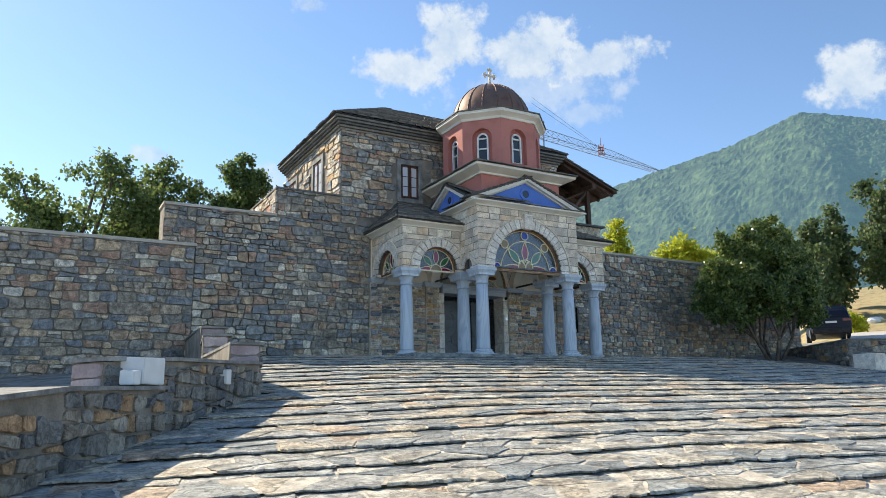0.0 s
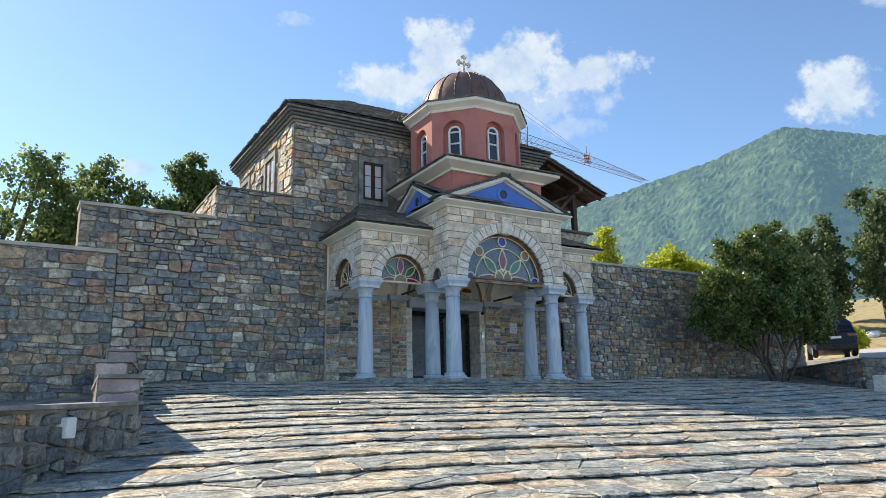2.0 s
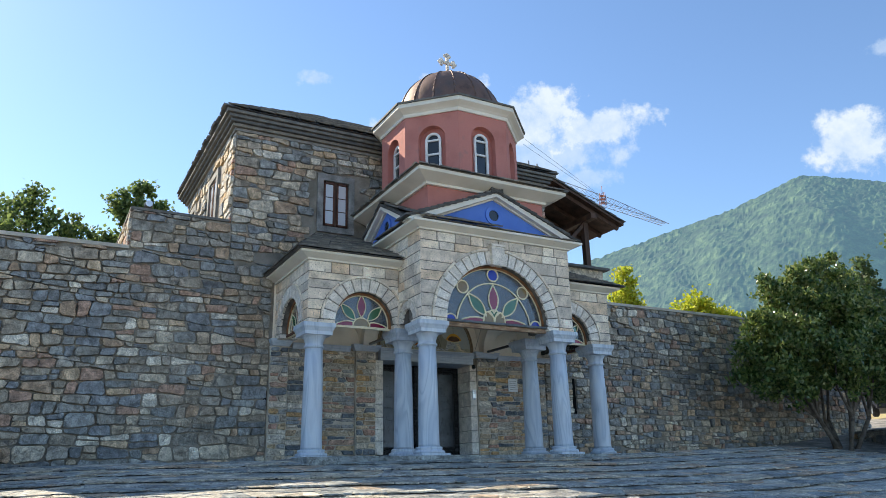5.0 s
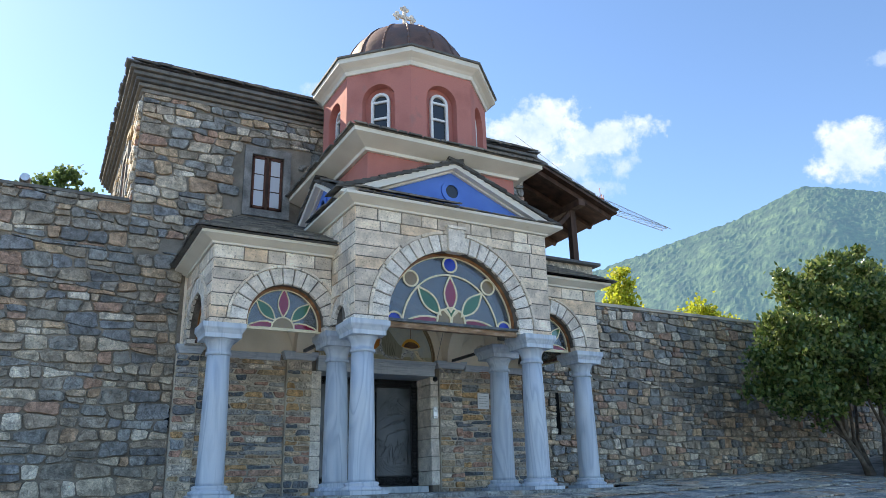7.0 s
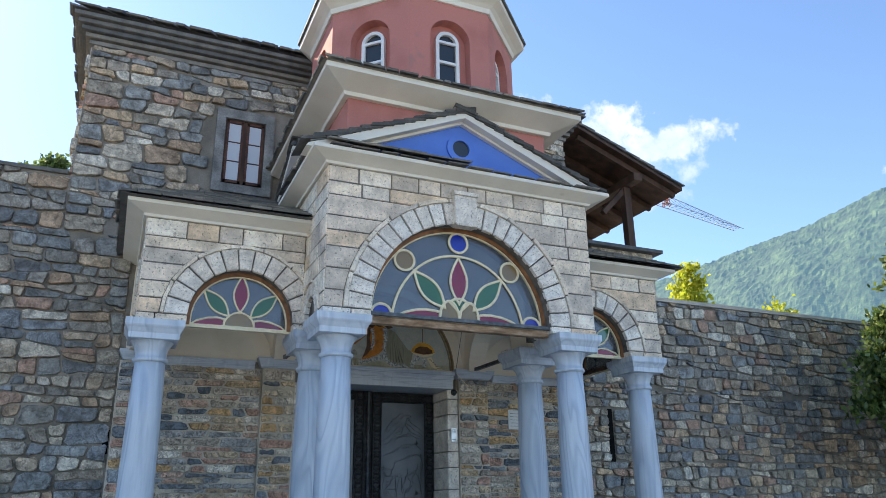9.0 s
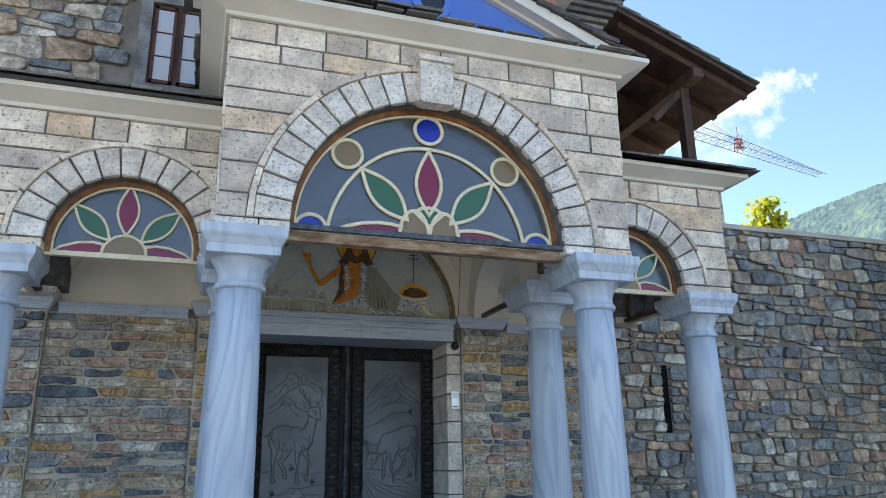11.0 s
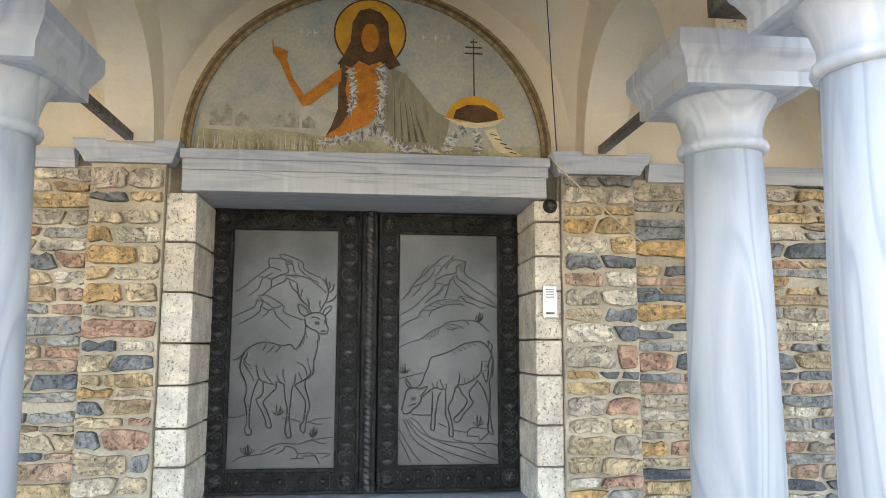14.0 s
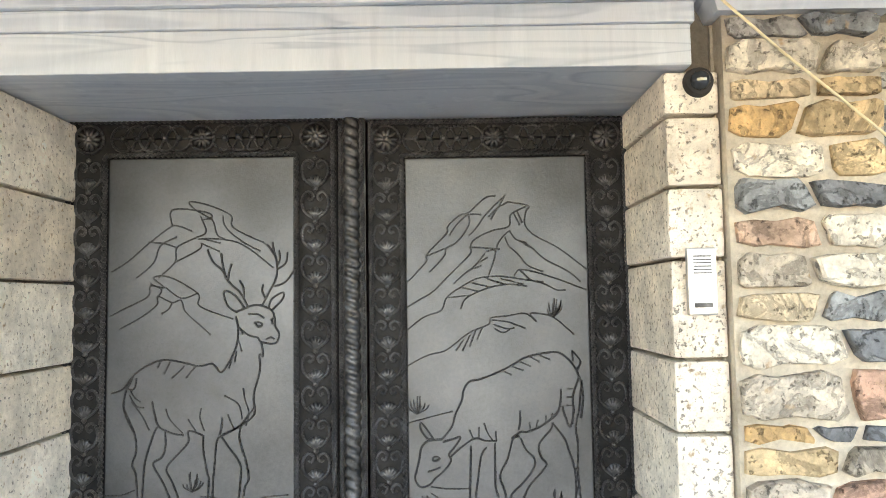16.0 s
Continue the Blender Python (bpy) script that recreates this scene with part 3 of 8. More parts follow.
def gate_wall():
    bm = bmesh.new()
    y0, y1 = WALL_Y, WALL_Y + .9
    prism(bm, [(7.97, 0), (11.47, 0), (11.47, 5.05), (13.86, 5.05), (13.86, 0), (16.4, 0), (16.4, HZ), (7.97, HZ)], lambda u, v, d: (u, y0 + d, v), y1 - y0)
    bmesh.ops.recalc_face_normals(bm, faces=bm.faces)
    for name, dims in (("wall_west", (7.97, 8.6, y1, 26, 0, HZ)), ("wall_east", (15.8, 16.4, y1, 26, 0, HZ)), ("wall_north", (8.6, 15.8, 25.4, 26, 0, HZ))):
        tagged(block(name, dims, MORTAR), "tall rough stone gatehouse wall", "wall", kind="structure")
    return mesh_object("wall_gatehouse", bm, MORTAR)


wall_gate = tagged(gate_wall(), "tall gatehouse wall of rough stone with a doorway", "wall", kind="structure")

# ---- porch ----
porch_floor = tagged(block("porch_floor", (8.6, 16.9, 16.9, 20.5, 2.5, FLOOR), FLAG, bevel=.02), "stone paved porch platform", "floor", kind="structure")


def column(at):
    ob = thing("column", "smooth blue-grey veined marble column with moulded capital", "column", "porch columns", at=(*at, FLOOR))
    bm = bmesh.new()
    lathe(bm, [(.29, 0), (.29, .05)], square=True)
    lathe(bm, [(.285, .05), (.3, .07), (.29, .095), (.25, .11), (.24, .125), (.255, .145), (.245, .165), (.21, .175)], 36)
    part("base", bm, MARBLE, ob)
    bm = bmesh.new()
    lathe(bm, [(.2, .175), (.194, .22), (.19, .8), (.181, 1.4), (.166, 2.03)], 36)
    part("shaft", bm, MARBLE, ob)
    bm = bmesh.new()
    lathe(bm, [(.166, 2.02), (.186, 2.025), (.196, 2.045), (.19, 2.068), (.17, 2.075), (.172, 2.13), (.19, 2.19), (.225, 2.245), (.262, 2.28)], 36)
    lathe(bm, [(.25, 2.255), (.272, 2.262), (.272, 2.325), (.28, 2.34), (.298, 2.375), (.312, 2.395), (.318, 2.41), (.318, 2.48)], square=True)
    part("capital", bm, MARBLE, ob)
    return ob


first_column = column((11.155, 17.57))
for p in ((14.25, 17.57), (11.13, 18.58), (14.24, 18.58), (9.25, 18.58), (16.13, 18.58)):
    copy_thing(first_column, pose(*p, FLOOR))

SPRING = FLOOR + 2.48
RISE = SPRING + .085          # the arches start on a low course over the capitals


def arch_field(parent, place, u0, u1, v0, v1, cu, r_in, thick, seed, ring=.30, hood=.06, key=False, stop=None):
    """An ashlar field over an arch: backing, courses of blocks, voussoirs, hood and key."""
    rnd = random.Random(seed)
    seg = 28
    arc = [(cu + r_in * math.cos(math.pi * i / seg), v0 + r_in * math.sin(math.pi * i / seg)) for i in range(seg + 1)]
    bm = bmesh.new()
    outer = []
    for i, (a, b) in enumerate(arc):
        ang = math.pi * i / seg
        c, s = math.cos(ang), math.sin(ang)
        k = 1e9
        if c > 1e-6:
            k = min(k, (u1 - cu) / c)
        if c < -1e-6:
            k = min(k, (u0 - cu) / c)
        if s > 1e-6:
            k = min(k, (v1 - v0) / s)
        outer.append((cu + c * k, v0 + s * k))
    for corner in ((u1, v1), (u0, v1)):
        i = min(range(len(outer)), key=lambda q: math.hypot(outer[q][0] - corner[0], outer[q][1] - corner[1]))
        outer[i] = corner
    for i in range(seg):
        prism(bm, [arc[i], outer[i], outer[i + 1], arc[i + 1]], lambda u, v, d: place(u, v, -.012 - d), thick)
    part("backing", bm, JOINT, parent)
    r_out = r_in + ring + hood
    v = v0
    while v < v1 - .02:
        h = rnd.choice((.18, .2, .22, .26))
        crown = v0 + r_out - v
        if -.001 < crown - h < .1 or 0.02 < crown < h:
            h = crown
        if v1 - v - h < .1:
            h = v1 - v
        spans = []

        def reach(vv):
            q = r_out ** 2 - (vv - v0) ** 2
            return math.sqrt(q) if q > 0 else 0
        lo_r, hi_r = reach(v), reach(v + h)
        if lo_r > .02:
            spans = [(u0, u0, cu - lo_r, cu - hi_r), (cu + lo_r, cu + hi_r, u1, u1)]
        else:
            spans = [(u0, u0, u1, u1)]
        for a0, a1, b0, b1 in spans:
            if b0 - a0 < .05 and b1 - a1 < .05:
                continue
            lo, hi = max(a0, a1), min(b0, b1)
            if hi - lo < .12:
                cuts = []
            else:
                n = max(1, round((hi - lo) / rnd.uniform(.3, .52)))
                cuts = sorted(min(hi - .08, max(lo + .08, lo + (hi - lo) * (i + rnd.uniform(-.25, .25)) / n)) for i in range(1, n))
            ends = [(a0, a1)] + [(c, c) for c in cuts] + [(b0, b1)]
            for (bl, tl), (br, tr) in zip(ends, ends[1:]):
                g = .007
                if max(br - bl, tr - tl) < .04:
                    continue
                quad = [(bl + g, v + g), (max(br - g, bl + g + .012), v + g), (max(tr - g, tl + g + .012), v + h - g), (tl + g, v + h - g)]
                piece("block", quad, place, rnd.uniform(.0, .012), ASHLAR, parent)
        v += h
    nv = max(9, int(math.pi * (r_in + ring / 2) / .19)) | 1
    for i in range(nv):
        a0, a1 = math.pi * (i + .05) / nv, math.pi * (i + .95) / nv
        q = [(cu + r * math.cos(a), v0 + r * math.sin(a)) for r, a in ((r_in, a0), (r_in + ring, a0), (r_in + ring, a1), (r_in, a1))]
        piece("voussoir", q, place, .014 + rnd.uniform(0, .006), PALE, parent)
    nh = max(7, int(nv * .5))
    for i in range(nh):
        a0, a1 = math.pi * (i + .02) / nh, math.pi * (i + .98) / nh
        am = (a0 + a1) / 2
        q = [(cu + r * math.cos(a), v0 + r * math.sin(a)) for r, a in ((r_in + ring + .005, a0), (r_out, a0), (r_out, am), (r_out, a1), (r_in + ring + .005, a1), (r_in + ring + .005, am))]
        piece("hood_stone", q, place, .035, ASHLAR, parent)
    if key:
        top = v0 + r_out + .03
        q = [(cu - .15, v0 + r_in - .02), (cu + .15, v0 + r_in - .02), (cu + .155, top), (cu - .155, top)]
        piece("keystone", q, place, .085, PALE, parent)
        q = [(cu - .165, top), (cu + .165, top), (cu + .185, top + .05), (cu - .185, top + .05)]
        piece("keystone_cap", q, place, .11, PALE, parent)
        q = [(cu - .125, v0 + r_in - .04), (cu + .125, v0 + r_in - .04), (cu + .165, v0 + r_in - .02), (cu - .165, v0 + r_in - .02)]
        piece("keystone_foot", q, place, .09, PALE, parent)


def piece(name, outline, place, proud, material, parent):
    """One cut stone with a small chamfer, standing proud of its wall."""
    n = len(outline)
    cu, cv = sum(p[0] for p in outline) / n, sum(p[1] for p in outline) / n
    verts, faces = [], []
    for inset, d in ((0, -.04), (0, proud - .008), (.008, proud)):
        for u, v in outline:
            d2 = max(.02, math.hypot(u - cu, v - cv))
            verts.append(place(u - (u - cu) / d2 * inset, v - (v - cv) / d2 * inset, d))
    for r in range(2):
        for i in range(n):
            j = (i + 1) % n
            faces.append((r * n + i, r * n + j, (r + 1) * n + j, (r + 1) * n + i))
    faces.append(tuple(2 * n + i for i in range(n)))
    return raw(name, verts, faces, material, parent)


CY0, SY0 = 17.36, 18.35
CX0, CX1 = 10.93, 14.55
LX0, RX1 = 9.03, 16.44
TOP_C, TOP_S = 7.14, 6.55
porch = thing("porch_arcade", "pale limestone arcade with round arches over the gate", "porch", kind="structure")
arch_field(porch, lambda u, v, d: (u, CY0 - d, v), CX0, CX1, RISE, TOP_C, CX, 1.2, .5, 1, ring=.28, hood=.055, key=True)
arch_field(porch, lambda u, v, d: (u, SY0 - d, v), LX0, CX0, RISE, TOP_S, 10.2, .62, .45, 2, ring=.26, hood=.045)
arch_field(porch, lambda u, v, d: (u, SY0 - d, v), CX1, RX1, RISE, TOP_S, 15.22, .62, .45, 3, ring=.26, hood=.045)
arch_field(porch, lambda u, v, d: (LX0 - d, u, v), SY0, WALL_Y, RISE, TOP_S, 19.5, .62, .45, 4, ring=.26, hood=.045)
arch_field(porch, lambda u, v, d: (RX1 + d, u, v), SY0, WALL_Y, RISE, TOP_S, 19.5, .62, .45, 5, ring=.26, hood=.045)
arch_field(porch, lambda u, v, d: (CX0 - d, u, v), CY0, SY0, RISE, TOP_C, 17.95, .25, .45, 6, ring=.16, hood=.03)
arch_field(porch, lambda u, v, d: (CX1 + d, u, v), CY0, SY0, RISE, TOP_C, 17.95, .25, .45, 7, ring=.16, hood=.03)


def springing(x0, x1, y0, y1, seed):
    """The low course of pale blocks between a capital and its arches."""
    rnd = random.Random(seed)
    cut = x0 + (x1 - x0) * rnd.uniform(.35, .6)
    for a, b in ((x0, cut - .004), (cut + .004, x1)):
        bm = bmesh.new()
        box(bm, a, b, y0 - rnd.uniform(0, .008), y1, SPRING + .002, RISE - .004, .008)
        part("springing_block", bm, PALE if rnd.random() < .5 else ASHLAR, porch)


for n_, (x0, x1, y0, y1) in enumerate(((CX0 - .004, CX - 1.2, CY0 - .004, CY0 + .45), (CX + 1.2, CX1 + .004, CY0 - .004, CY0 + .45), (LX0 - .004, 9.58, SY0 - .004, SY0 + .45), (15.84, RX1 + .004, SY0 - .004, SY0 + .45),
                                       (10.82, CX0 + .4, SY0 - .004, SY0 + .45), (CX1 - .4, 14.6, SY0 - .004, SY0 + .45), (LX0 - .003, LX0 + .4, 20.12, WALL_Y - .02), (RX1 - .4, RX1 + .003, 20.12, WALL_Y - .02))):
    springing(x0, x1, y0, y1, 70 + n_)
for x0, x1 in ((CX0, CX0 + .4), (CX1 - .4, CX1)):
    bm = bmesh.new()
    box(bm, x0, x1, SY0, WALL_Y, 6.4, TOP_C)
    part("upper_wall", bm, ASHLAR, porch)

PROFILE = [(-.03, 0), (.04, .0), (.05, .03), (.12, .055), (.21, .085), (.24, .095), (.24, .14), (-.03, .14)]


def cornice(path, z, scale=1.0):
    bm = bmesh.new()
    sweep(bm, path, [(o * scale, z + h * scale) for o, h in PROFILE])
    return tagged(mesh_object("cornice", bm, CORNICE), "cream painted moulded cornice under the slates", "cornice", kind="structure")


cornice([(LX0, WALL_Y), (LX0, SY0), (CX0, SY0)], TOP_S)
cornice([(CX1, SY0), (RX1, SY0), (RX1, WALL_Y)], TOP_S)
cornice([(CX0, WALL_Y), (CX0, CY0), (CX1, CY0), (CX1, WALL_Y)], TOP_C)

# ---- roofs ----
def slate_slope(parent, a, b, c, d, rows, seed, wide=.3, thick=.03, lift=.0):
    """Courses of rough slates on a slope: a, b the eave's ends, d, c the top's."""
    rnd = random.Random(seed)
    a, b, c, d = (Vector(p) for p in (a, b, c, d))
    nrm = (b - a).cross(d - a).normalized()
    if nrm.z < 0:
        nrm = -nrm
    verts, faces = [], []
    for r in range(rows):
        f0, f1 = r / rows, min(1.02, (r + 1.5) / rows)
        l0, r0 = a.lerp(d, f0), b.lerp(c, f0)
        l1, r1 = a.lerp(d, min(1, f1)), b.lerp(c, min(1, f1))
        length = (r0 - l0).length
        n = max(1, round(length / wide))
        cuts = [0] + sorted(min(.98, max(.02, (i + rnd.uniform(-.3, .3)) / n)) for i in range(1, n)) + [1]
        for s, t in zip(cuts, cuts[1:]):
            base = len(verts)
            jut = rnd.uniform(-.03, .03)
            up = (d - a).normalized() * jut
            p = [l0.lerp(r0, s + .004) + up, l0.lerp(r0, t - .004) + up + (d - a).normalized() * rnd.uniform(-.02, .02), l1.lerp(r1, t - .004), l1.lerp(r1, s + .004)]
            th = thick * rnd.uniform(.7, 1.4)
            low = [q + nrm * lift + (nrm * thick * 1.2 if i < 2 else Vector()) for i, q in enumerate(p)]
            verts += [tuple(q) for q in low] + [tuple(q + nrm * th) for q in low]
            faces += [(base, base + 1, base + 2, base + 3), (base + 4, base + 5, base + 6, base + 7)] + [(base + i, base + (i + 1) % 4, base + 4 + (i + 1) % 4, base + 4 + i) for i in range(4)]
    ob = raw("slates", verts, faces, SLATE, parent)
    return tagged(ob, "rough dark grey stone slates", kind="stuff")


def hip_roof(name, label, x0, x1, y0, y1, z, rise, rows, seed, wide=.4, thick=.04):
    """A hipped slate roof over a rectangle."""
    ob = thing(name, label, "roof", kind="structure")
    half = min(x1 - x0, y1 - y0) / 2
    cx, cy = (x0 + x1) / 2, (y0 + y1) / 2
    if x1 - x0 > y1 - y0:
        p, q = (x0 + half, cy, z + rise), (x1 - half, cy, z + rise)
    else:
        p, q = (cx, y0 + half, z + rise), (cx, y1 - half, z + rise)
    A, B, C, D = (x0, y0, z), (x1, y0, z), (x1, y1, z), (x0, y1, z)
    verts, faces = [A, B, C, D, p, q], [(0, 1, 2, 3), (0, 1, 5, 4), (2, 3, 4, 5), (1, 2, 5), (3, 0, 4)]
    if x1 - x0 <= y1 - y0:
        faces = [(0, 1, 2, 3), (0, 1, 4), (1, 2, 5, 4), (2, 3, 5), (3, 0, 4, 5)]
    raw("roof_deck", verts, faces, SLATE, ob)
    if x1 - x0 > y1 - y0:
        slopes = ((A, B, q, p), (B, C, q, q), (C, D, p, q), (D, A, p, p))
    else:
        slopes = ((A, B, p, p), (B, C, q, p), (C, D, q, q), (D, A, p, q))
    for i, s in enumerate(slopes):
        slate_slope(ob, *s, rows, seed + i, wide, thick, .01)
    return ob


hip_roof("gatehouse_roof", "low hipped roof of heavy dark stone slates", HX0 - .32, HX1 + .32, HY0 - .32, HY1 + .3, HZ + .42, 1.8, 26, 20, .34, .034)
# stepped slate courses under the gatehouse eave
eave = thing("eave_courses", "stepped courses of thick stone slabs under the eave", "eaves", kind="structure")
for i in range(5):
    o = .05 + .06 * i
    bm = bmesh.new()
    box(bm, HX0 - o, HX1 + o, HY0 - o, HY1 + o, HZ + .082 * i, HZ + .082 * i + .07, .01)
    part("course", bm, SLATE, eave)

# porch roofs
lean = thing("porch_roof", "hipped stone slate roof over a side bay of the porch", "roof", "side bay roofs", kind="structure")
ez = TOP_S + .145
A, B, C, D = (LX0 - .32, SY0 - .32, ez), (CX0 + .02, SY0 - .32, ez), (CX0 + .02, WALL_Y, ez + 1.15), (LX0 + .9, WALL_Y, ez + 1.15)
raw("roof_deck", [A, B, C, D, (LX0 - .32, WALL_Y, ez)], [(0, 1, 2, 3), (0, 3, 4), (0, 1, 2, 3, 4)][:2] + [(0, 4, 3, 2, 1)], SLATE, lean)
slate_slope(lean, A, B, C, D, 20, 31, .26, .022)
slate_slope(lean, (LX0 - .32, WALL_Y, ez), A, D, D, 16, 32, .26, .022)
lean2 = thing("porch_roof", "hipped stone slate roof over a side bay of the porch", "roof", "side bay roofs", kind="structure")
A, B, C, D = (CX1 - .02, SY0 - .32, ez), (RX1 + .32, SY0 - .32, ez), (RX1 - .9, WALL_Y, ez + 1.15), (CX1 - .02, WALL_Y, ez + 1.15)
raw("roof_deck", [A, B, C, D, (RX1 + .32, WALL_Y, ez)], [(0, 1, 2, 3), (1, 4, 2), (0, 3, 2, 4, 1)], SLATE, lean2)
slate_slope(lean2, A, B, C, D, 20, 33, .26, .022)
slate_slope(lean2, B, (RX1 + .32, WALL_Y, ez), C, C, 16, 34, .26, .022)

# crossed gables over the middle bay
GZ, GH = TOP_C + .14, .84
EX0, EX1, EY0, EY1 = CX0 - .26, CX1 + .26, CY0 - .3, WALL_Y
GY = (CY0 + WALL_Y + .1) / 2
gable_roof = thing("gable_roof", "crossed slate gables with cream verges and blue pediments", "roof", kind="structure")


def gable(place, w, h, seed, label):
    """A pediment: blue field, raking cornice, round window; place(u, v, d), u from its middle."""
    bm = bmesh.new()
    prism(bm, [(-w + .1, 0), (w - .1, 0), (0, h * (w - .1) / w)], lambda u, v, d: place(u, v, -.11 - d), .12)
    part("pediment", bm, BLUE, gable_roof, label)
    k = h / w
    for s in (-1, 1):
        bm = bmesh.new()
        prism(bm, [(s * w, .0), (s * w * .985, .04), (0, h + .05), (0, h - .055), (s * (w - .10 / k), .0)], lambda u, v, d: place(u, v, .06 - d), .3)
        part("raking_cornice", bm, CORNICE, gable_roof)
        bm = bmesh.new()
        prism(bm, [(s * (w - .095 / k), 0.0), (0, h - .05), (0, h - .09), (s * (w - .135 / k), 0)], lambda u, v, d: place(u, v, -.05 - d), .1)
        part("inner_moulding", bm, CORNICE, gable_roof)
    rnd = random.Random(seed + 400)
    for s in (-1, 1):
        # overlapping slate tails along the rake, each laid flatter than the slope
        bm = bmesh.new()
        count = 15
        for i in range(count):
            f = i / count
            u0, v0 = s * w * 1.03 * (1 - f), h * f + .055
            run, rise = w / count * 2.1, h / count * 1.25
            th = rnd.uniform(.032, .052)
            u1, v1 = u0 - s * run, v0 + rise
            jut = rnd.uniform(.0, .05)
            prism(bm, [(u0 + s * rnd.uniform(-.02, .02), v0), (u1, v1), (u1, v1 + th), (u0, v0 + th)], lambda u, v, d, j=jut: place(u, v, .075 + j * .6 - d), .5)
        bmesh.ops.recalc_face_normals(bm, faces=bm.faces)
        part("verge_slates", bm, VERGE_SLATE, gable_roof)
    ring, hole = bmesh.new(), bmesh.new()
    n = 24
    cv = h * .48
    for i in range(n):
        a, b = 2 * math.pi * i / n, 2 * math.pi * (i + 1) / n
        prism(ring, [(r * math.cos(t), cv + r * math.sin(t)) for r, t in ((.12, a), (.2, a), (.2, b), (.12, b))], lambda u, v, d: place(u, v, -.08 - d), .05)
    prism(hole, [(.12 * math.cos(2 * math.pi * i / n), cv + .12 * math.sin(2 * math.pi * i / n)) for i in range(n)], lambda u, v, d: place(u, v, -.105 - d), .02)
    part("oculus_ring", ring, BLUE, gable_roof)
    part("oculus", hole, PANE, gable_roof)


gable(lambda u, v, d: (CX + u, CY0 - .06 - d, GZ + v), (EX1 - EX0) / 2, GH, 1, "bright blue painted pediment")
gable(lambda u, v, d: (CX0 - .06 - d, GY + u, GZ + v), WALL_Y - GY, GH, 2, "bright blue painted pediment")
mx, my = CX, GY
slate_slope(gable_roof, (EX0, EY0 + .16, GZ + .03), (EX0, GY, GZ + .03), (CX, GY, GZ + GH + .08), (CX, EY0 + .16, GZ + GH + .08), 14, 41, .3, .02)
slate_slope(gable_roof, (EX1, EY0 + .16, GZ + .03), (EX1, GY, GZ + .03), (CX, GY, GZ + GH + .08), (CX, EY0 + .16, GZ + GH + .08), 14, 42, .3, .02)
slate_slope(gable_roof, (EX0 + .18, EY0, GZ + .03), (CX, EY0, GZ + .03), (CX, GY, GZ + GH + .08), (EX0 + .18, GY, GZ + GH + .08), 13, 43, .3, .02)
slate_slope(gable_roof, (EX0 + .18, EY1, GZ + .03), (CX, EY1, GZ + .03), (CX, GY, GZ + GH + .08), (EX0 + .18, GY, GZ + GH + .08), 13, 44, .3, .02)
# thin slates on the level cornice at the foot of each pediment
slate_slope(gable_roof, (EX0 + .2, EY0 + .02, GZ), (EX1 - .2, EY0 + .02, GZ), (EX1 - .2, CY0 + .1, GZ + .04), (EX0 + .2, CY0 + .1, GZ + .04), 1, 45, .3, .01)
slate_slope(gable_roof, (EX0 + .02, EY0 + .2, GZ), (EX0 + .02, EY1, GZ), (CX0 + .1, EY1, GZ + .04), (CX0 + .1, EY0 + .2, GZ + .04), 1, 46, .3, .01)

# square pink base and its cornice
BX0, BX1, BY0, BY1 = 11.16, 14.0, 17.44, 20.45
BZ = 8.22
base_block = tagged(block("drum_base", (BX0, BX1, BY0, BY1, 7.2, BZ), PINK), "square pink rendered base under the dome", "tower base", kind="structure")
cornice([(BX0, BY1), (BX0, BY0), (BX1, BY0), (BX1, BY1)], BZ - .085, 1.6)
DX, DY = CX, 19.15
DR = 1.61
base_roof = thing("base_roof", "dark slate skirt roof around the foot of the drum", "roof", kind="structure")
o = .43
P = [(BX0 - o, BY0 - o, BZ + .138), (BX1 + o, BY0 - o, BZ + .138), (BX1 + o, BY1 + o, BZ + .138), (BX0 - o, BY1 + o, BZ + .138)]
Q = [(BX0 + .2, BY0 + .35, BZ + .42), (BX1 - .2, BY0 + .35, BZ + .42), (BX1 - .2, BY1 - .1, BZ + .42), (BX0 + .2, BY1 - .1, BZ + .42)]
raw("roof_deck", P + Q, [(0, 1, 5, 4), (1, 2, 6, 5), (2, 3, 7, 6), (3, 0, 4, 7), (0, 3, 2, 1)], SLATE, base_roof)
for i in range(4):
    slate_slope(base_roof, P[i], P[(i + 1) % 4], Q[(i + 1) % 4], Q[i], 7, 50 + i, .24, .024)


# the drum
drum = thing("drum", "octagonal pink rendered drum with arched windows", "drum", kind="structure")
DZ0, DZ1 = 8.58, 10.21
oct_pts = lambda r: [(DX + r * math.cos(math.pi / 8 + math.pi / 4 * i), DY + r * math.sin(math.pi / 8 + math.pi / 4 * i)) for i in range(8)]
apo = DR * math.cos(math.pi / 8)
drum_side = 2 * DR * math.sin(math.pi / 8)


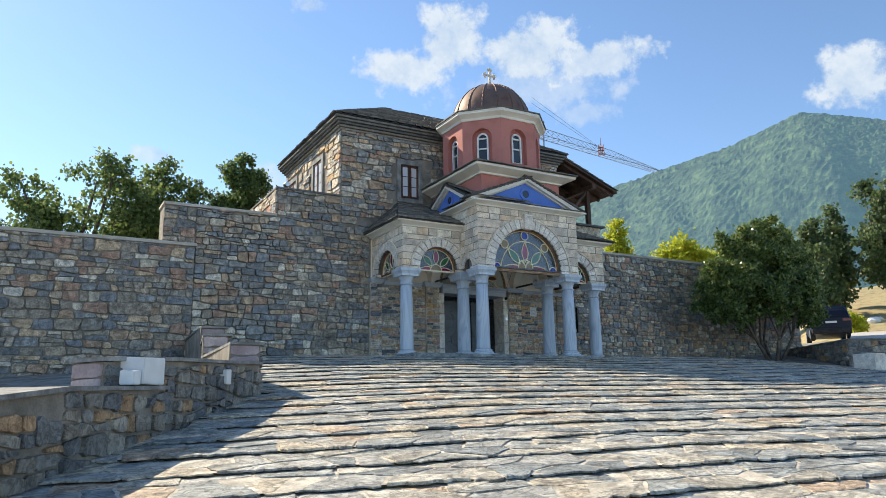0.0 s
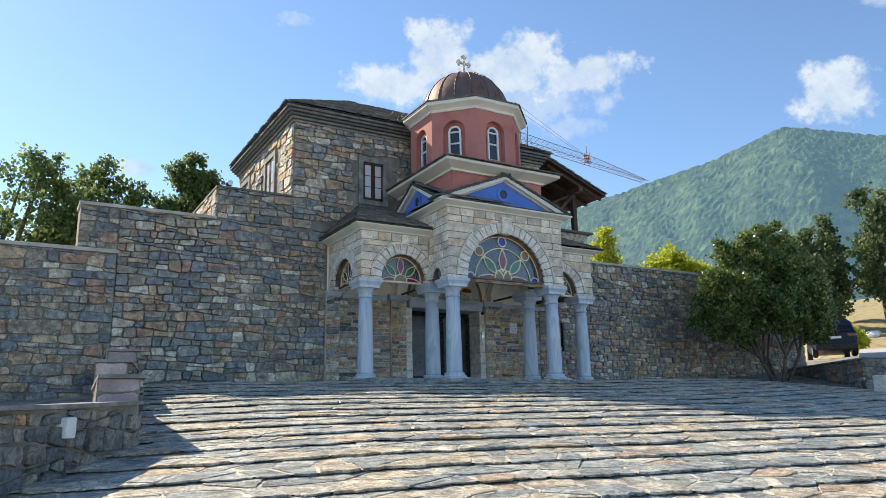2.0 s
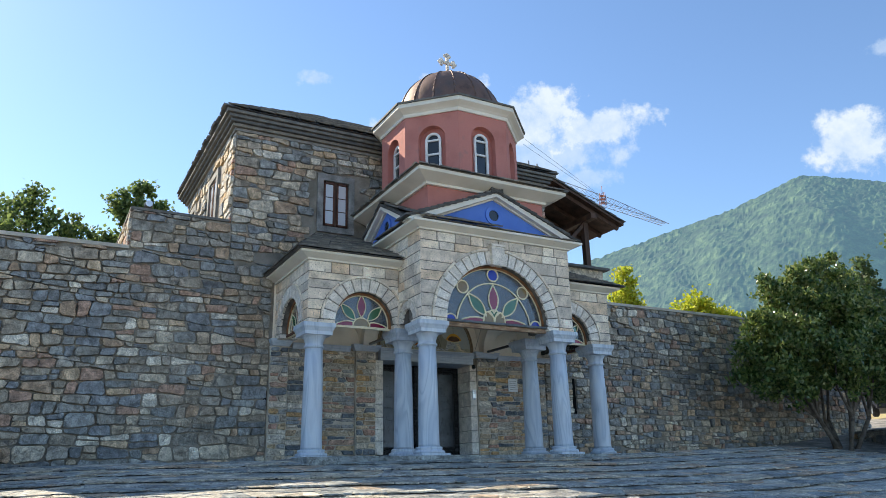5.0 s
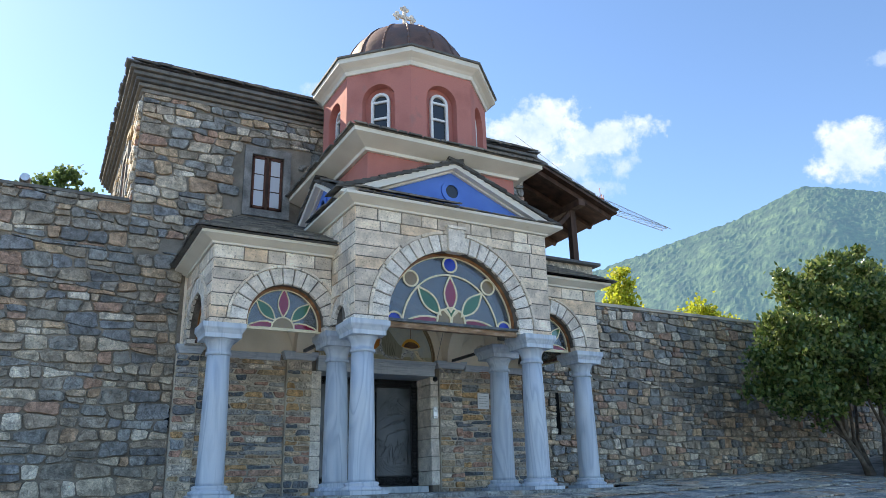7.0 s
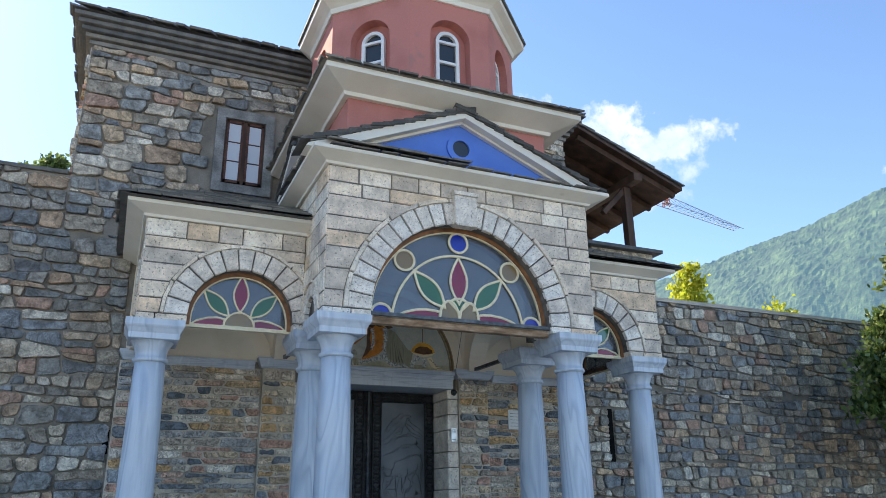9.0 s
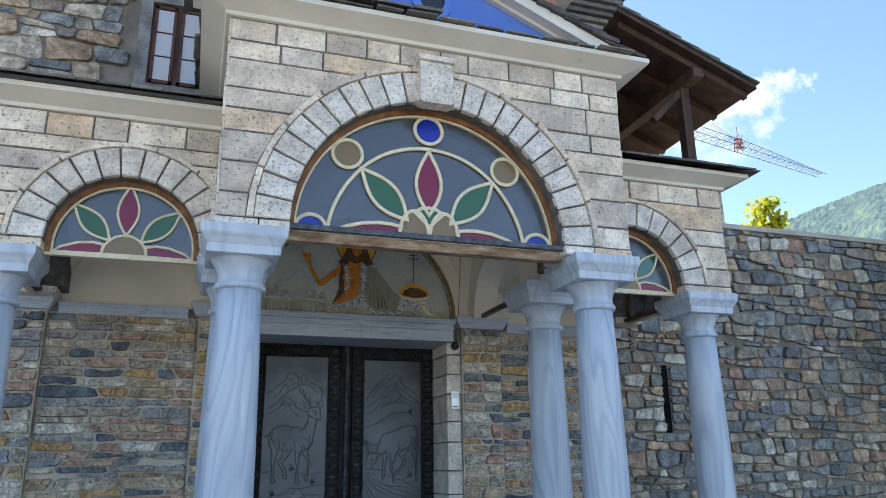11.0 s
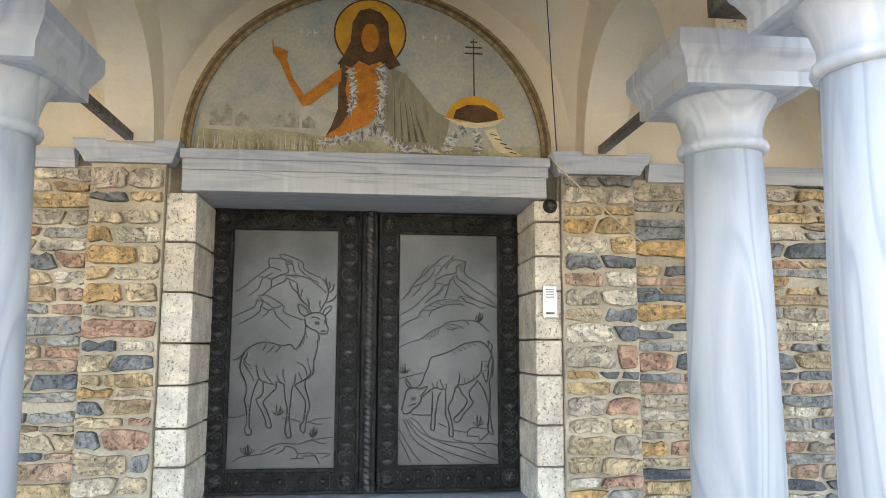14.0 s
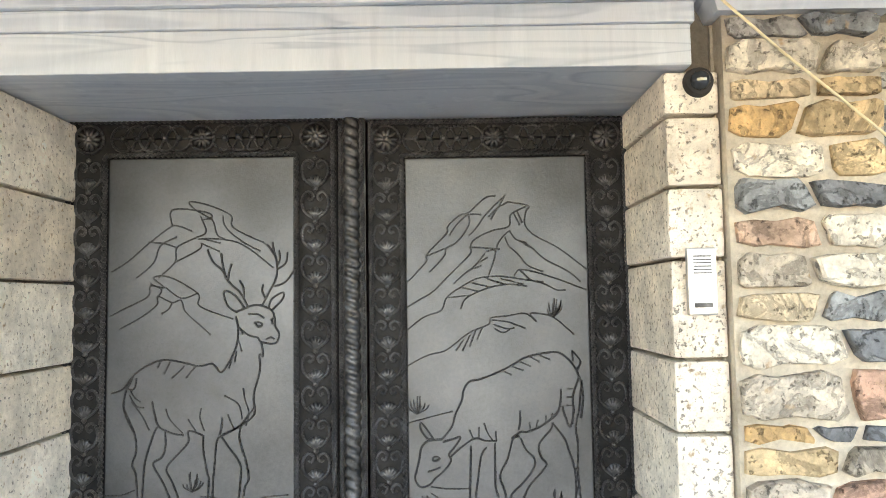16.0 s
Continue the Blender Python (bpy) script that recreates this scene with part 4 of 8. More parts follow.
def drum_face(i):
    ang = math.pi / 4 * i
    nx, ny = math.cos(ang), math.sin(ang)

    def place(u, v, d):
        return (DX + nx * (apo + d) - ny * u, DY + ny * (apo + d) + nx * u, v)
    bm = bmesh.new()
    w = drum_side / 2
    r, sill, spring = .31, DZ0 + .15, DZ0 + .97
    arc = [(r * math.cos(math.pi * k / 12), spring + r * math.sin(math.pi * k / 12)) for k in range(13)]
    hole = [(r, sill)] + arc + [(-r, sill)]
    top = DZ1
    rim = [(w, sill)] + [(w, spring)] * 4 + [(w * .5, top)] * 2 + [(0, top)] + [(-w * .5, top)] * 2 + [(-w, spring)] * 4 + [(-w, sill)]
    rim[4], rim[10] = (w, top), (-w, top)
    ring_a = [bm.verts.new(place(u, v, 0)) for u, v in hole]
    ring_b = [bm.verts.new(place(u, v, -.16)) for u, v in hole]
    for k in range(len(hole) - 1):
        pts = [ring_a[k], ring_a[k + 1]]
        o1, o2 = rim[k], rim[k + 1]
        pts += [bm.verts.new(place(*o2, 0))]
        if o1 != o2:
            pts += [bm.verts.new(place(*o1, 0))]
        bm.faces.new(pts)
        bm.faces.new((ring_a[k], ring_b[k], ring_b[k + 1], ring_a[k + 1]))
    bm.faces.new([bm.verts.new(place(*p, 0)) for p in ((-w, DZ0 - .3), (w, DZ0 - .3), (w, sill), (-w, sill))])
    bm.faces.new([ring_a[0], ring_a[-1], ring_b[-1], ring_b[0]])
    bm.faces.new(ring_b)
    bmesh.ops.recalc_face_normals(bm, faces=bm.faces)
    part("drum_face", bm, PINK, drum)
    window = thing("window", "narrow round-headed window with a white frame", "window", "drum windows", kind="structure")
    r2 = .13
    fr = bmesh.new()
    inner = [(r2, sill + .05)] + [(r2 * math.cos(math.pi * k / 10), spring + r2 * math.sin(math.pi * k / 10)) for k in range(11)] + [(-r2, sill + .05)]
    outer = [(r2 + .05, sill + .0)] + [((r2 + .05) * math.cos(math.pi * k / 10), spring + (r2 + .05) * math.sin(math.pi * k / 10)) for k in range(11)] + [(-r2 - .05, sill + .0)]
    for k in range(len(inner)):
        j = (k + 1) % len(inner)
        prism(fr, [inner[k], outer[k], outer[j], inner[j]], lambda u, v, d: place(u, v, -.09 - d), .06)
    prism(fr, [(-r2, spring - .35), (r2, spring - .35), (r2, spring - .31), (-r2, spring - .31)], lambda u, v, d: place(u, v, -.1 - d), .04)
    prism(fr, [(-r2, spring - .02), (r2, spring - .02), (r2, spring + .02), (-r2, spring + .02)], lambda u, v, d: place(u, v, -.1 - d), .04)
    part("window_frame", fr, WHITE, window)
    gl = bmesh.new()
    prism(gl, inner, lambda u, v, d: place(u, v, -.135 - d), .01)
    part("pane", gl, PANE, window)


for i in range(8):
    drum_face(i)
bm = bmesh.new()
sweep(bm, oct_pts(DR), [(-.06, DZ1 - .08), (.03, DZ1 - .08), (.05, DZ1 - .01), (.1, DZ1 + .03), (.17, DZ1 + .07), (.2, DZ1 + .09), (.2, DZ1 + .18), (-.06, DZ1 + .18)], closed=True)
part("drum_cornice", bm, CORNICE, drum, "cream moulded cornice")
bm = bmesh.new()
sweep(bm, oct_pts(DR), [(-.3, DZ1 + .183), (.235, DZ1 + .183), (.235, DZ1 + .22), (-.3, DZ1 + .4)], closed=True)
part("slate_skirt", bm, SLATE, drum)

dome = thing("dome", "shallow ribbed copper dome gone brown with age", "dome", kind="structure")
bm = bmesh.new()
RD, HD = 1.31, 1.46
prof = [(RD * math.cos(t), DZ1 + .2 + HD * math.sin(t)) for t in [math.pi / 2 * k / 12 for k in range(12)]] + [(.03, DZ1 + .2 + HD)]
lathe(bm, prof, 40, (DX, DY, 0))
part("shell", bm, COPPER, dome)
for k in range(16):
    a = 2 * math.pi * k / 16
    bm = bmesh.new()
    for (r0, z0), (r1, z1) in zip(prof, prof[1:]):
        bar(bm, (DX + r0 * math.cos(a), DY + r0 * math.sin(a), z0), (DX + r1 * math.cos(a), DY + r1 * math.sin(a), z1), .022, 6)
    part("rib", bm, COPPER, dome)

cross = thing("cross", "pale stone cross with trefoil ends on the dome", "cross", at=(DX, DY, DZ1 + .2 + HD))
bm = bmesh.new()
lathe(bm, [(.09, -.05), (.09, .03), (.05, .06), (.07, .1), (.03, .14)], 16)
part("foot", bm, PALE, cross)
bm = bmesh.new()
box(bm, -.035, .035, -.03, .03, .1, .62, .008)
box(bm, -.2, .2, -.028, .028, .37, .44, .008)
for x, z in ((-.22, .405), (.22, .405), (0, .64), (-.17, .47), (-.17, .34), (.17, .47), (.17, .34), (-.06, .6), (.06, .6)):
    bmesh.ops.create_icosphere(bm, subdivisions=2, radius=.05, matrix=Matrix.Translation((x, 0, z)) @ Matrix.Diagonal((1, .6, 1, 1)))
part("cross_arm", bm, PALE, cross)

# ---- the gate and its surround ----
def arch_band(parent, name, place, u0, u1, v0, v1, cu, r, thick, material, ry=None):
    """A flat wall over a round opening."""
    seg, ry = 24, ry or r
    bm = bmesh.new()
    arc = [(cu + r * math.cos(math.pi * i / seg), v0 + ry * math.sin(math.pi * i / seg)) for i in range(seg + 1)]
    top = [(min(u1, max(u0, cu + (u1 - cu if math.cos(math.pi * i / seg) > 0 else cu - u0) * math.cos(math.pi * i / seg) * 1.6)), v1) for i in range(seg + 1)]
    top[0], top[-1] = (u1, v0), (u0, v0)
    top[1], top[-2] = (u1, v1), (u0, v1)
    for i in range(seg):
        prism(bm, [arc[i], top[i], top[i + 1], arc[i + 1]], place, thick)
    return part(name, bm, material, parent)


DX0, DX1 = 11.52, 13.815
tagged(block("threshold", (DX0, DX1, 20.6, 21.5, 2.6, 2.955), MARBLE, bevel=.01), "worn grey marble threshold under the gate", "threshold", kind="structure")

surround = thing("door_surround", "grey veined marble lintel on pale limestone jambs", "door surround", kind="structure")
bm = bmesh.new()
box(bm, 11.44, 13.88, WALL_Y - .12, WALL_Y + .6, 5.03, 5.17, .006)
box(bm, 11.44, 13.89, WALL_Y - .135, WALL_Y + .6, 5.17, 5.24, .006)
box(bm, 11.43, 13.90, WALL_Y - .16, WALL_Y + .6, 5.24, 5.305, .008)
part("lintel", bm, BEAM_MARBLE, surround, "grey veined marble lintel in three steps")
rnd = random.Random(5)
for x0, x1 in ((11.335, DX0), (DX1, 13.985)):
    z = 2.955
    while z < 4.97:
        h = min(rnd.choice((.24, .27, .3, .33)), 5.03 - z)
        if 5.03 - z - h < .12:
            h = 5.03 - z
        bm = bmesh.new()
        ob = .004 * rnd.random()
        box(bm, x0 if x0 < 12 else x0 - .01 - ob, x1 if x1 > 13 else x1 + .01 + ob, WALL_Y - .06 - ob, WALL_Y + .56, z + .006, z + h - .006, .012)
        part("jamb_stone", bm, PALE, surround)
        z += h

for x0, x1 in ((10.84, 11.36), (13.98, 14.53), (8.98, 9.32)):
    bm = bmesh.new()
    sweep(bm, [(x0, WALL_Y), (x0, WALL_Y - .12), (x1, WALL_Y - .12), (x1, WALL_Y)], [(0, 5.205), (.015, 5.205), (.03, 5.24), (.06, 5.29), (.075, 5.345), (0, 5.345)])
    box(bm, x0, x1, WALL_Y - .12, WALL_Y, 5.205, 5.344)
    tagged(mesh_object("impost", bm, BEAM_MARBLE), "moulded grey marble impost on a pilaster", "impost", kind="structure")
for x0, x1 in ((9.42, 10.74), (14.63, 16.3)):
    bm = bmesh.new()
    sweep(bm, [(x0, WALL_Y), (x1, WALL_Y)], [(0, 5.18), (.05, 5.18), (.07, 5.24), (.1, 5.3), (0, 5.3)])
    tagged(mesh_object("string_course", bm, BEAM_MARBLE), "grey marble string course along the porch wall", "string course", kind="structure")

# plaster walls and vaults of the porch
vaults = thing("porch_ceiling", "smooth cream plastered groin vaults of the porch", "ceiling", kind="structure")


def vault(x0, x1, y0, y1, z, h, n=28):
    verts, faces = [], []
    for j in range(n + 1):
        for i in range(n + 1):
            u, v = 2 * i / n - 1, 2 * j / n - 1
            zz = max(math.sqrt(max(0, 1 - u * u)), math.sqrt(max(0, 1 - v * v)))
            verts.append((x0 + (x1 - x0) * i / n, y0 + (y1 - y0) * j / n, z + h * zz))
    for j in range(n):
        for i in range(n):
            a = j * (n + 1) + i
            faces.append((a, a + n + 1, a + n + 2, a + 1))
    raw("vault", verts, faces, PLASTER, vaults, True)


vault(11.28, 14.12, 17.8, WALL_Y, RISE, 1.28)
vault(9.4, 10.98, 18.75, WALL_Y, SPRING, .72)
vault(14.42, 16.0, 18.75, WALL_Y, SPRING, .72)
bm = bmesh.new()
box(bm, 8.98, 16.42, WALL_Y - .012, WALL_Y, 5.3, 7.0)
part("plaster_wall", bm, PLASTER, vaults)
for x in (10.98, 14.12):
    arch_band(vaults, "cross_arch", lambda u, v, d, x=x: (x + d, u, v), 18.35, WALL_Y, SPRING, 7.0, 19.55, .72, .3, PLASTER)

def curve_points(pts, steps=5):
    """A smooth line through points."""
    out = []
    for i in range(len(pts) - 1):
        p0, p1, p2, p3 = pts[max(0, i - 1)], pts[i], pts[i + 1], pts[min(len(pts) - 1, i + 2)]
        for s in range(steps):
            t = s / steps
            out.append(tuple(.5 * (2 * b + (c - a) * t + (2 * a - 5 * b + 4 * c - d) * t * t + (3 * b - a - 3 * c + d) * t ** 3) for a, b, c, d in zip(p0, p1, p2, p3)))
    return out + [pts[-1]]


# painted lunette over the lintel, kept to plain shapes
icon = thing("painted_lunette", "painted half-round panel with a robed figure in plain shapes", "painting")
TY = WALL_Y - .02
tplace = lambda k: (lambda u, v, d: (u, TY - k - d, v))
LC, LR, LH, LZ = 12.667, 1.2, 1.145, 5.335


def oval(cu, cv, ru, rv, n=28, a=0.0):
    return [(cu + ru * math.cos(t) * math.cos(a) - rv * math.sin(t) * math.sin(a), cv + ru * math.cos(t) * math.sin(a) + rv * math.sin(t) * math.cos(a)) for t in (2 * math.pi * i / n for i in range(n))]


def flat(name, outline, material, layer, label=""):
    bm = bmesh.new()
    prism(bm, [(u, max(LZ + .002, v)) for u, v in outline], tplace(.004 + .0025 * layer), .002)
    bmesh.ops.recalc_face_normals(bm, faces=bm.faces)
    return part(name, bm, material, icon, label)


arc_ = [math.pi * i / 48 for i in range(49)]
flat("ground_colour", [(LC + LR * math.cos(t), LZ + LH * math.sin(t)) for t in arc_], FRESCO, 0, "grey-blue painted sky")
flat("hill_line", [(11.5, 5.34), (11.52, 5.6), (11.6, 5.66), (11.72, 5.68), (11.9, 5.73), (12.1, 5.7), (12.26, 5.66), (12.5, 5.6), (12.5, 5.34)], PALE_HILL, 1, "pale grey painted hills")
flat("meadow", [(11.475, 5.337), (11.49, 5.48), (11.7, 5.47), (12.0, 5.49), (12.4, 5.44), (12.6, 5.42), (13.4, 5.40), (13.855, 5.42), (13.86, 5.337)], MEADOW, 2, "sage green painted fields")
for r0, r1, dd, name, material, label in ((0, .07, .045, "border", BORDER, "carved ochre rim"), (.024, .046, .052, "border_bead", BORDER_DARK, "")):
    bm = bmesh.new()
    for a, b in zip(arc_, arc_[1:]):
        prism(bm, [(LC + (LR + r) * math.cos(t), LZ + (LH + r) * math.sin(t)) for r, t in ((r0, a), (r1, a), (r1, b), (r0, b))], lambda u, v, d: (u, WALL_Y - .01 - d, v), dd)
    part(name, bm, material, icon, label)
flat("halo_rim", oval(12.655, 6.2, .255, .255, 40), UMBER, 3)
flat("halo", oval(12.655, 6.2, .243, .243, 40), GOLD, 4, "gold disc")
flat("mantle", [(12.79, 5.95), (12.91, 5.91), (13.03, 5.76), (13.13, 5.64), (13.22, 5.6), (13.2, 5.49), (13.15, 5.34), (12.94, 5.34), (12.8, 5.38), (12.75, 5.55), (12.77, 5.8)], OLIVE, 5, "olive painted mantle")
for k in range(5):
    flat("fold", [(12.83 + .05 * k, 5.42), (12.84 + .054 * k, 5.42), (12.828 + .034 * k, 5.88 - .055 * k)], FOLD_PAINT, 6)
flat("tunic", [(12.45, 5.97), (12.71, 5.98), (12.74, 5.8), (12.71, 5.6), (12.64, 5.53), (12.51, 5.47), (12.41, 5.42), (12.36, 5.44), (12.4, 5.52), (12.44, 5.64), (12.44, 5.79)], OCHRE, 6, "orange ochre tunic")
flat("tunic_edge", [(12.45, 5.97), (12.51, 5.93), (12.49, 5.78), (12.52, 5.62), (12.46, 5.52), (12.38, 5.46), (12.36, 5.44), (12.4, 5.52), (12.44, 5.64), (12.44, 5.79)], UMBER, 7)
flat("hair", [(12.65, 6.38), (12.58, 6.36), (12.53, 6.27), (12.52, 6.13), (12.48, 6.04), (12.43, 5.96), (12.53, 5.94), (12.58, 5.99), (12.65, 5.96), (12.73, 5.99), (12.79, 5.94), (12.87, 5.97), (12.82, 6.05), (12.79, 6.14), (12.78, 6.28), (12.73, 6.35)], UMBER, 8)
flat("plain_oval", oval(12.655, 6.16, .062, .105), OCHRE, 9)
flat("sleeve", [(12.46, 5.94), (12.21, 5.73), (12.13, 5.85), (12.08, 6.0), (12.03, 5.98), (12.11, 5.8), (12.2, 5.65), (12.25, 5.66), (12.46, 5.84)], OCHRE, 8)
flat("sleeve_end", [(11.98, 6.13), (11.99, 6.02), (12.03, 5.97), (12.09, 5.99), (12.09, 6.04), (12.04, 6.06), (12.0, 6.07)], OCHRE, 9)
rnd = random.Random(12)


def fur(line, width, layer, count):
    """A band of pale brush marks along a line."""
    pts = curve_points(line, 12)
    for i in range(count):
        u, v = pts[int((len(pts) - 1) * (i + rnd.random()) / count)]
        a, ln = rnd.uniform(0, math.pi), width * rnd.uniform(.55, 1.0)
        du, dv = math.cos(a) * ln, math.sin(a) * ln
        nu, nv = -math.sin(a) * .011, math.cos(a) * .011
        flat("brush_mark", [(u - du, v - dv), (u + nu, v + nv), (u + du, v + dv), (u - nu, v - nv)], FUR if i % 3 else FUR_SHADE, layer + (i % 5) * .2)


fur([(12.34, 5.39), (12.48, 5.42), (12.62, 5.46), (12.72, 5.52)], .06, 10, 60)
fur([(12.73, 5.95), (12.74, 5.75), (12.73, 5.56), (12.8, 5.42), (12.95, 5.36), (13.12, 5.36)], .055, 10, 110)
fur([(13.19, 5.36), (13.24, 5.46), (13.32, 5.52)], .06, 10, 40)
fur([(13.4, 5.5), (13.42, 5.42), (13.4, 5.36)], .05, 10, 26)
fur([(12.52, 5.92), (12.55, 5.75), (12.52, 5.6)], .045, 8, 34)
flat("dish_glow", [(13.18, 5.6), (13.22, 5.68), (13.3, 5.75), (13.4, 5.77), (13.5, 5.74), (13.57, 5.68), (13.61, 5.61), (13.41, 5.56)], GOLD, 6, "golden dish")
flat("dish_content", [(13.24, 5.6), (13.26, 5.66), (13.34, 5.7), (13.46, 5.7), (13.55, 5.65), (13.56, 5.6), (13.41, 5.57)], UMBER, 7)
flat("dish", [(13.18, 5.605), (13.28, 5.575), (13.4, 5.57), (13.5, 5.578), (13.61, 5.615), (13.54, 5.555), (13.4, 5.53), (13.28, 5.545)], LEAD, 8)
flat("staff", [(13.385, 5.77), (13.395, 5.77), (13.39, 6.19), (13.382, 6.19)], UMBER, 5)
for z, w in ((6.12, .06), (6.075, .065), (6.16, .025)):
    flat("staff_bar", [(13.388 - w, z), (13.388 + w, z), (13.388 + w, z + .011), (13.388 - w, z + .011)], UMBER, 5.5)
flat("scroll", [(13.46, 5.52), (13.54, 5.54), (13.6, 5.41), (13.74, 5.345), (13.65, 5.337), (13.54, 5.38)], LEAD, 5)
for i in range(5):
    u, v = 13.5 + .035 * i, 5.5 - .032 * i
    flat("letter_bar", [(u, v), (u + .05, v - .012), (u + .05, v - .018), (u, v - .007)], UMBER, 6)
for i in range(70):
    u = rnd.uniform(11.5, 12.36)
    h = rnd.uniform(.05, .14)
    flat("field_stroke", [(u, 5.34), (u + .01, 5.34), (u + .005 + rnd.uniform(-.02, .02), 5.34 + h)], (OLIVE, BORDER, FUR)[i % 3], 3 + (i % 5) * .2)
for u0, w, h in ((11.58, .1, .09), (11.66, .07, .12), (11.75, .09, .07), (12.0, .1, .06), (12.1, .08, .09), (12.2, .09, .05)):
    flat("painted_house", [(u0, 5.5), (u0 + w, 5.5), (u0 + w, 5.5 + h), (u0 + w / 2, 5.535 + h), (u0, 5.5 + h)], HOUSE_PAINT, 2.5 + u0 % .1)
for u0, k in ((12.17, 3), (13.02, 5)):
    for i in range(k):
        flat("letter_bar", [(u0 + .045 * i, 6.16), (u0 + .045 * i + .012, 6.16), (u0 + .045 * i + .012, 6.215), (u0 + .045 * i, 6.215)], FUR, 2)
        flat("letter_bar", [(u0 + .045 * i, 6.185), (u0 + .045 * i + .03, 6.185), (u0 + .045 * i + .03, 6.195), (u0 + .045 * i, 6.195)], FUR, 2.5)


# ---- gate leaves ----
GY0 = 21.03


def stroke(bm, pts, r=.0042, flat_y=GY0 - .001):
    line = curve_points(pts)
    for (a, b), (c, d) in zip(line, line[1:]):
        if math.hypot(a - c, b - d) > 1e-5:
            bar(bm, (a, flat_y, b), (c, flat_y, d), r, 5)


def ornament_mesh():
    """A heart scroll over a shell, about 0.11 m high."""
    bm = bmesh.new()
    for s in (-1, 1):
        pts = [(0, -.045), (s * .03, -.02), (s * .036, .015), (s * .022, .036), (s * .006, .026), (s * .012, .012), (s * .02, .018)]
        line = curve_points(pts, 4)
        for (a, b), (c, d) in zip(line, line[1:]):
            bar(bm, (a, -.004, b), (c, -.004, d), .0045, 5)
    for k in range(-2, 3):
        a = k * .42
        bar(bm, (0, -.006, -.04), (math.sin(a) * .026, -.008, -.04 + math.cos(a) * .032), .0055, 5)
    bmesh.ops.create_icosphere(bm, subdivisions=1, radius=.008, matrix=Matrix.Translation((0, -.006, .044)))
    me = bpy.data.meshes.new("ornament")
    bm.to_mesh(me)
    bm.free()
    me.materials.append(IRON)
    return me


ORNAMENT = ornament_mesh()


def ring(bm, cx, cz, r, w, segs=20, y=-.004):
    for i in range(segs):
        a, b = 2 * math.pi * i / segs, 2 * math.pi * (i + 1) / segs
        bar(bm, (cx + math.cos(a) * r, y, cz + math.sin(a) * r), (cx + math.cos(b) * r, y, cz + math.sin(b) * r), w, 5)


def iron_mesh(name, bm):
    me = bpy.data.meshes.new(name)
    bm.to_mesh(me)
    bm.free()
    me.materials.append(IRON)
    return me


def link_mesh():
    """A ring with a bead and a bar, as the chain over the panels has them."""
    bm = bmesh.new()
    ring(bm, 0, 0, .05, .0055)
    bar(bm, (-.05, -.003, 0), (.05, -.003, 0), .004, 5)
    bmesh.ops.create_icosphere(bm, subdivisions=2, radius=.013, matrix=Matrix.Translation((0, -.008, 0)))
    return iron_mesh("chain_link", bm)


def egg_mesh():
    """A round boss held between two scrolls, as along the gate's foot."""
    bm = bmesh.new()
    bmesh.ops.create_icosphere(bm, subdivisions=2, radius=.022, matrix=Matrix.Translation((0, -.008, 0)))
    ring(bm, 0, 0, .032, .004, 16)
    for s in (-1, 1):
        line = curve_points([(s * .018, .05), (s * .035, .058), (s * .05, .04), (s * .047, 0), (s * .05, -.035), (s * .035, -.055), (s * .02, -.045)], 4)
        for (a, b), (c, d) in zip(line, line[1:]):
            bar(bm, (a, -.004, b), (c, -.004, d), .0055, 5)
        for z in (-.05, 0, .05):
            bmesh.ops.create_icosphere(bm, subdivisions=1, radius=.009, matrix=Matrix.Translation((s * .072, -.005, z)))
    return iron_mesh("boss", bm)


LINK, BOSS = link_mesh(), egg_mesh()


def rosette_mesh():
    bm = bmesh.new()
    for i in range(10):
        a = 2 * math.pi * i / 10
        bar(bm, (0, -.006, 0), (math.cos(a) * .036, -.004, math.sin(a) * .036), .008, 5)
    for i in range(18):
        a, b = 2 * math.pi * i / 18, 2 * math.pi * (i + 1) / 18
        bar(bm, (math.cos(a) * .045, -.004, math.sin(a) * .045), (math.cos(b) * .045, -.004, math.sin(b) * .045), .005, 5)
    bmesh.ops.create_icosphere(bm, subdivisions=1, radius=.014, matrix=Matrix.Translation((0, -.008, 0)))
    me = bpy.data.meshes.new("rosette")
    bm.to_mesh(me)
    bm.free()
    me.materials.append(IRON)
    return me


ROSETTE = rosette_mesh()


def rope(bm, x0, x1, z0, z1, r, pitch=.03):
    """A twisted bar, upright or level."""
    length = max(x1 - x0, z1 - z0)
    n = int(length / pitch * 4)
    for k in range(2):
        last = None
        for i in range(n + 1):
            f = i / n
            a = 2 * math.pi * f * length / (pitch * 2) + math.pi * k
            off, dep = r * .5 * math.cos(a), r * .5 * math.sin(a)
            p = (x0 + (x1 - x0) * f + (off if z1 - z0 > x1 - x0 else 0), GY0 - .012 + dep, z0 + (z1 - z0) * f + (0 if z1 - z0 > x1 - x0 else off))
            if last:
                bar(bm, last, p, r * .55, 4)
            last = p


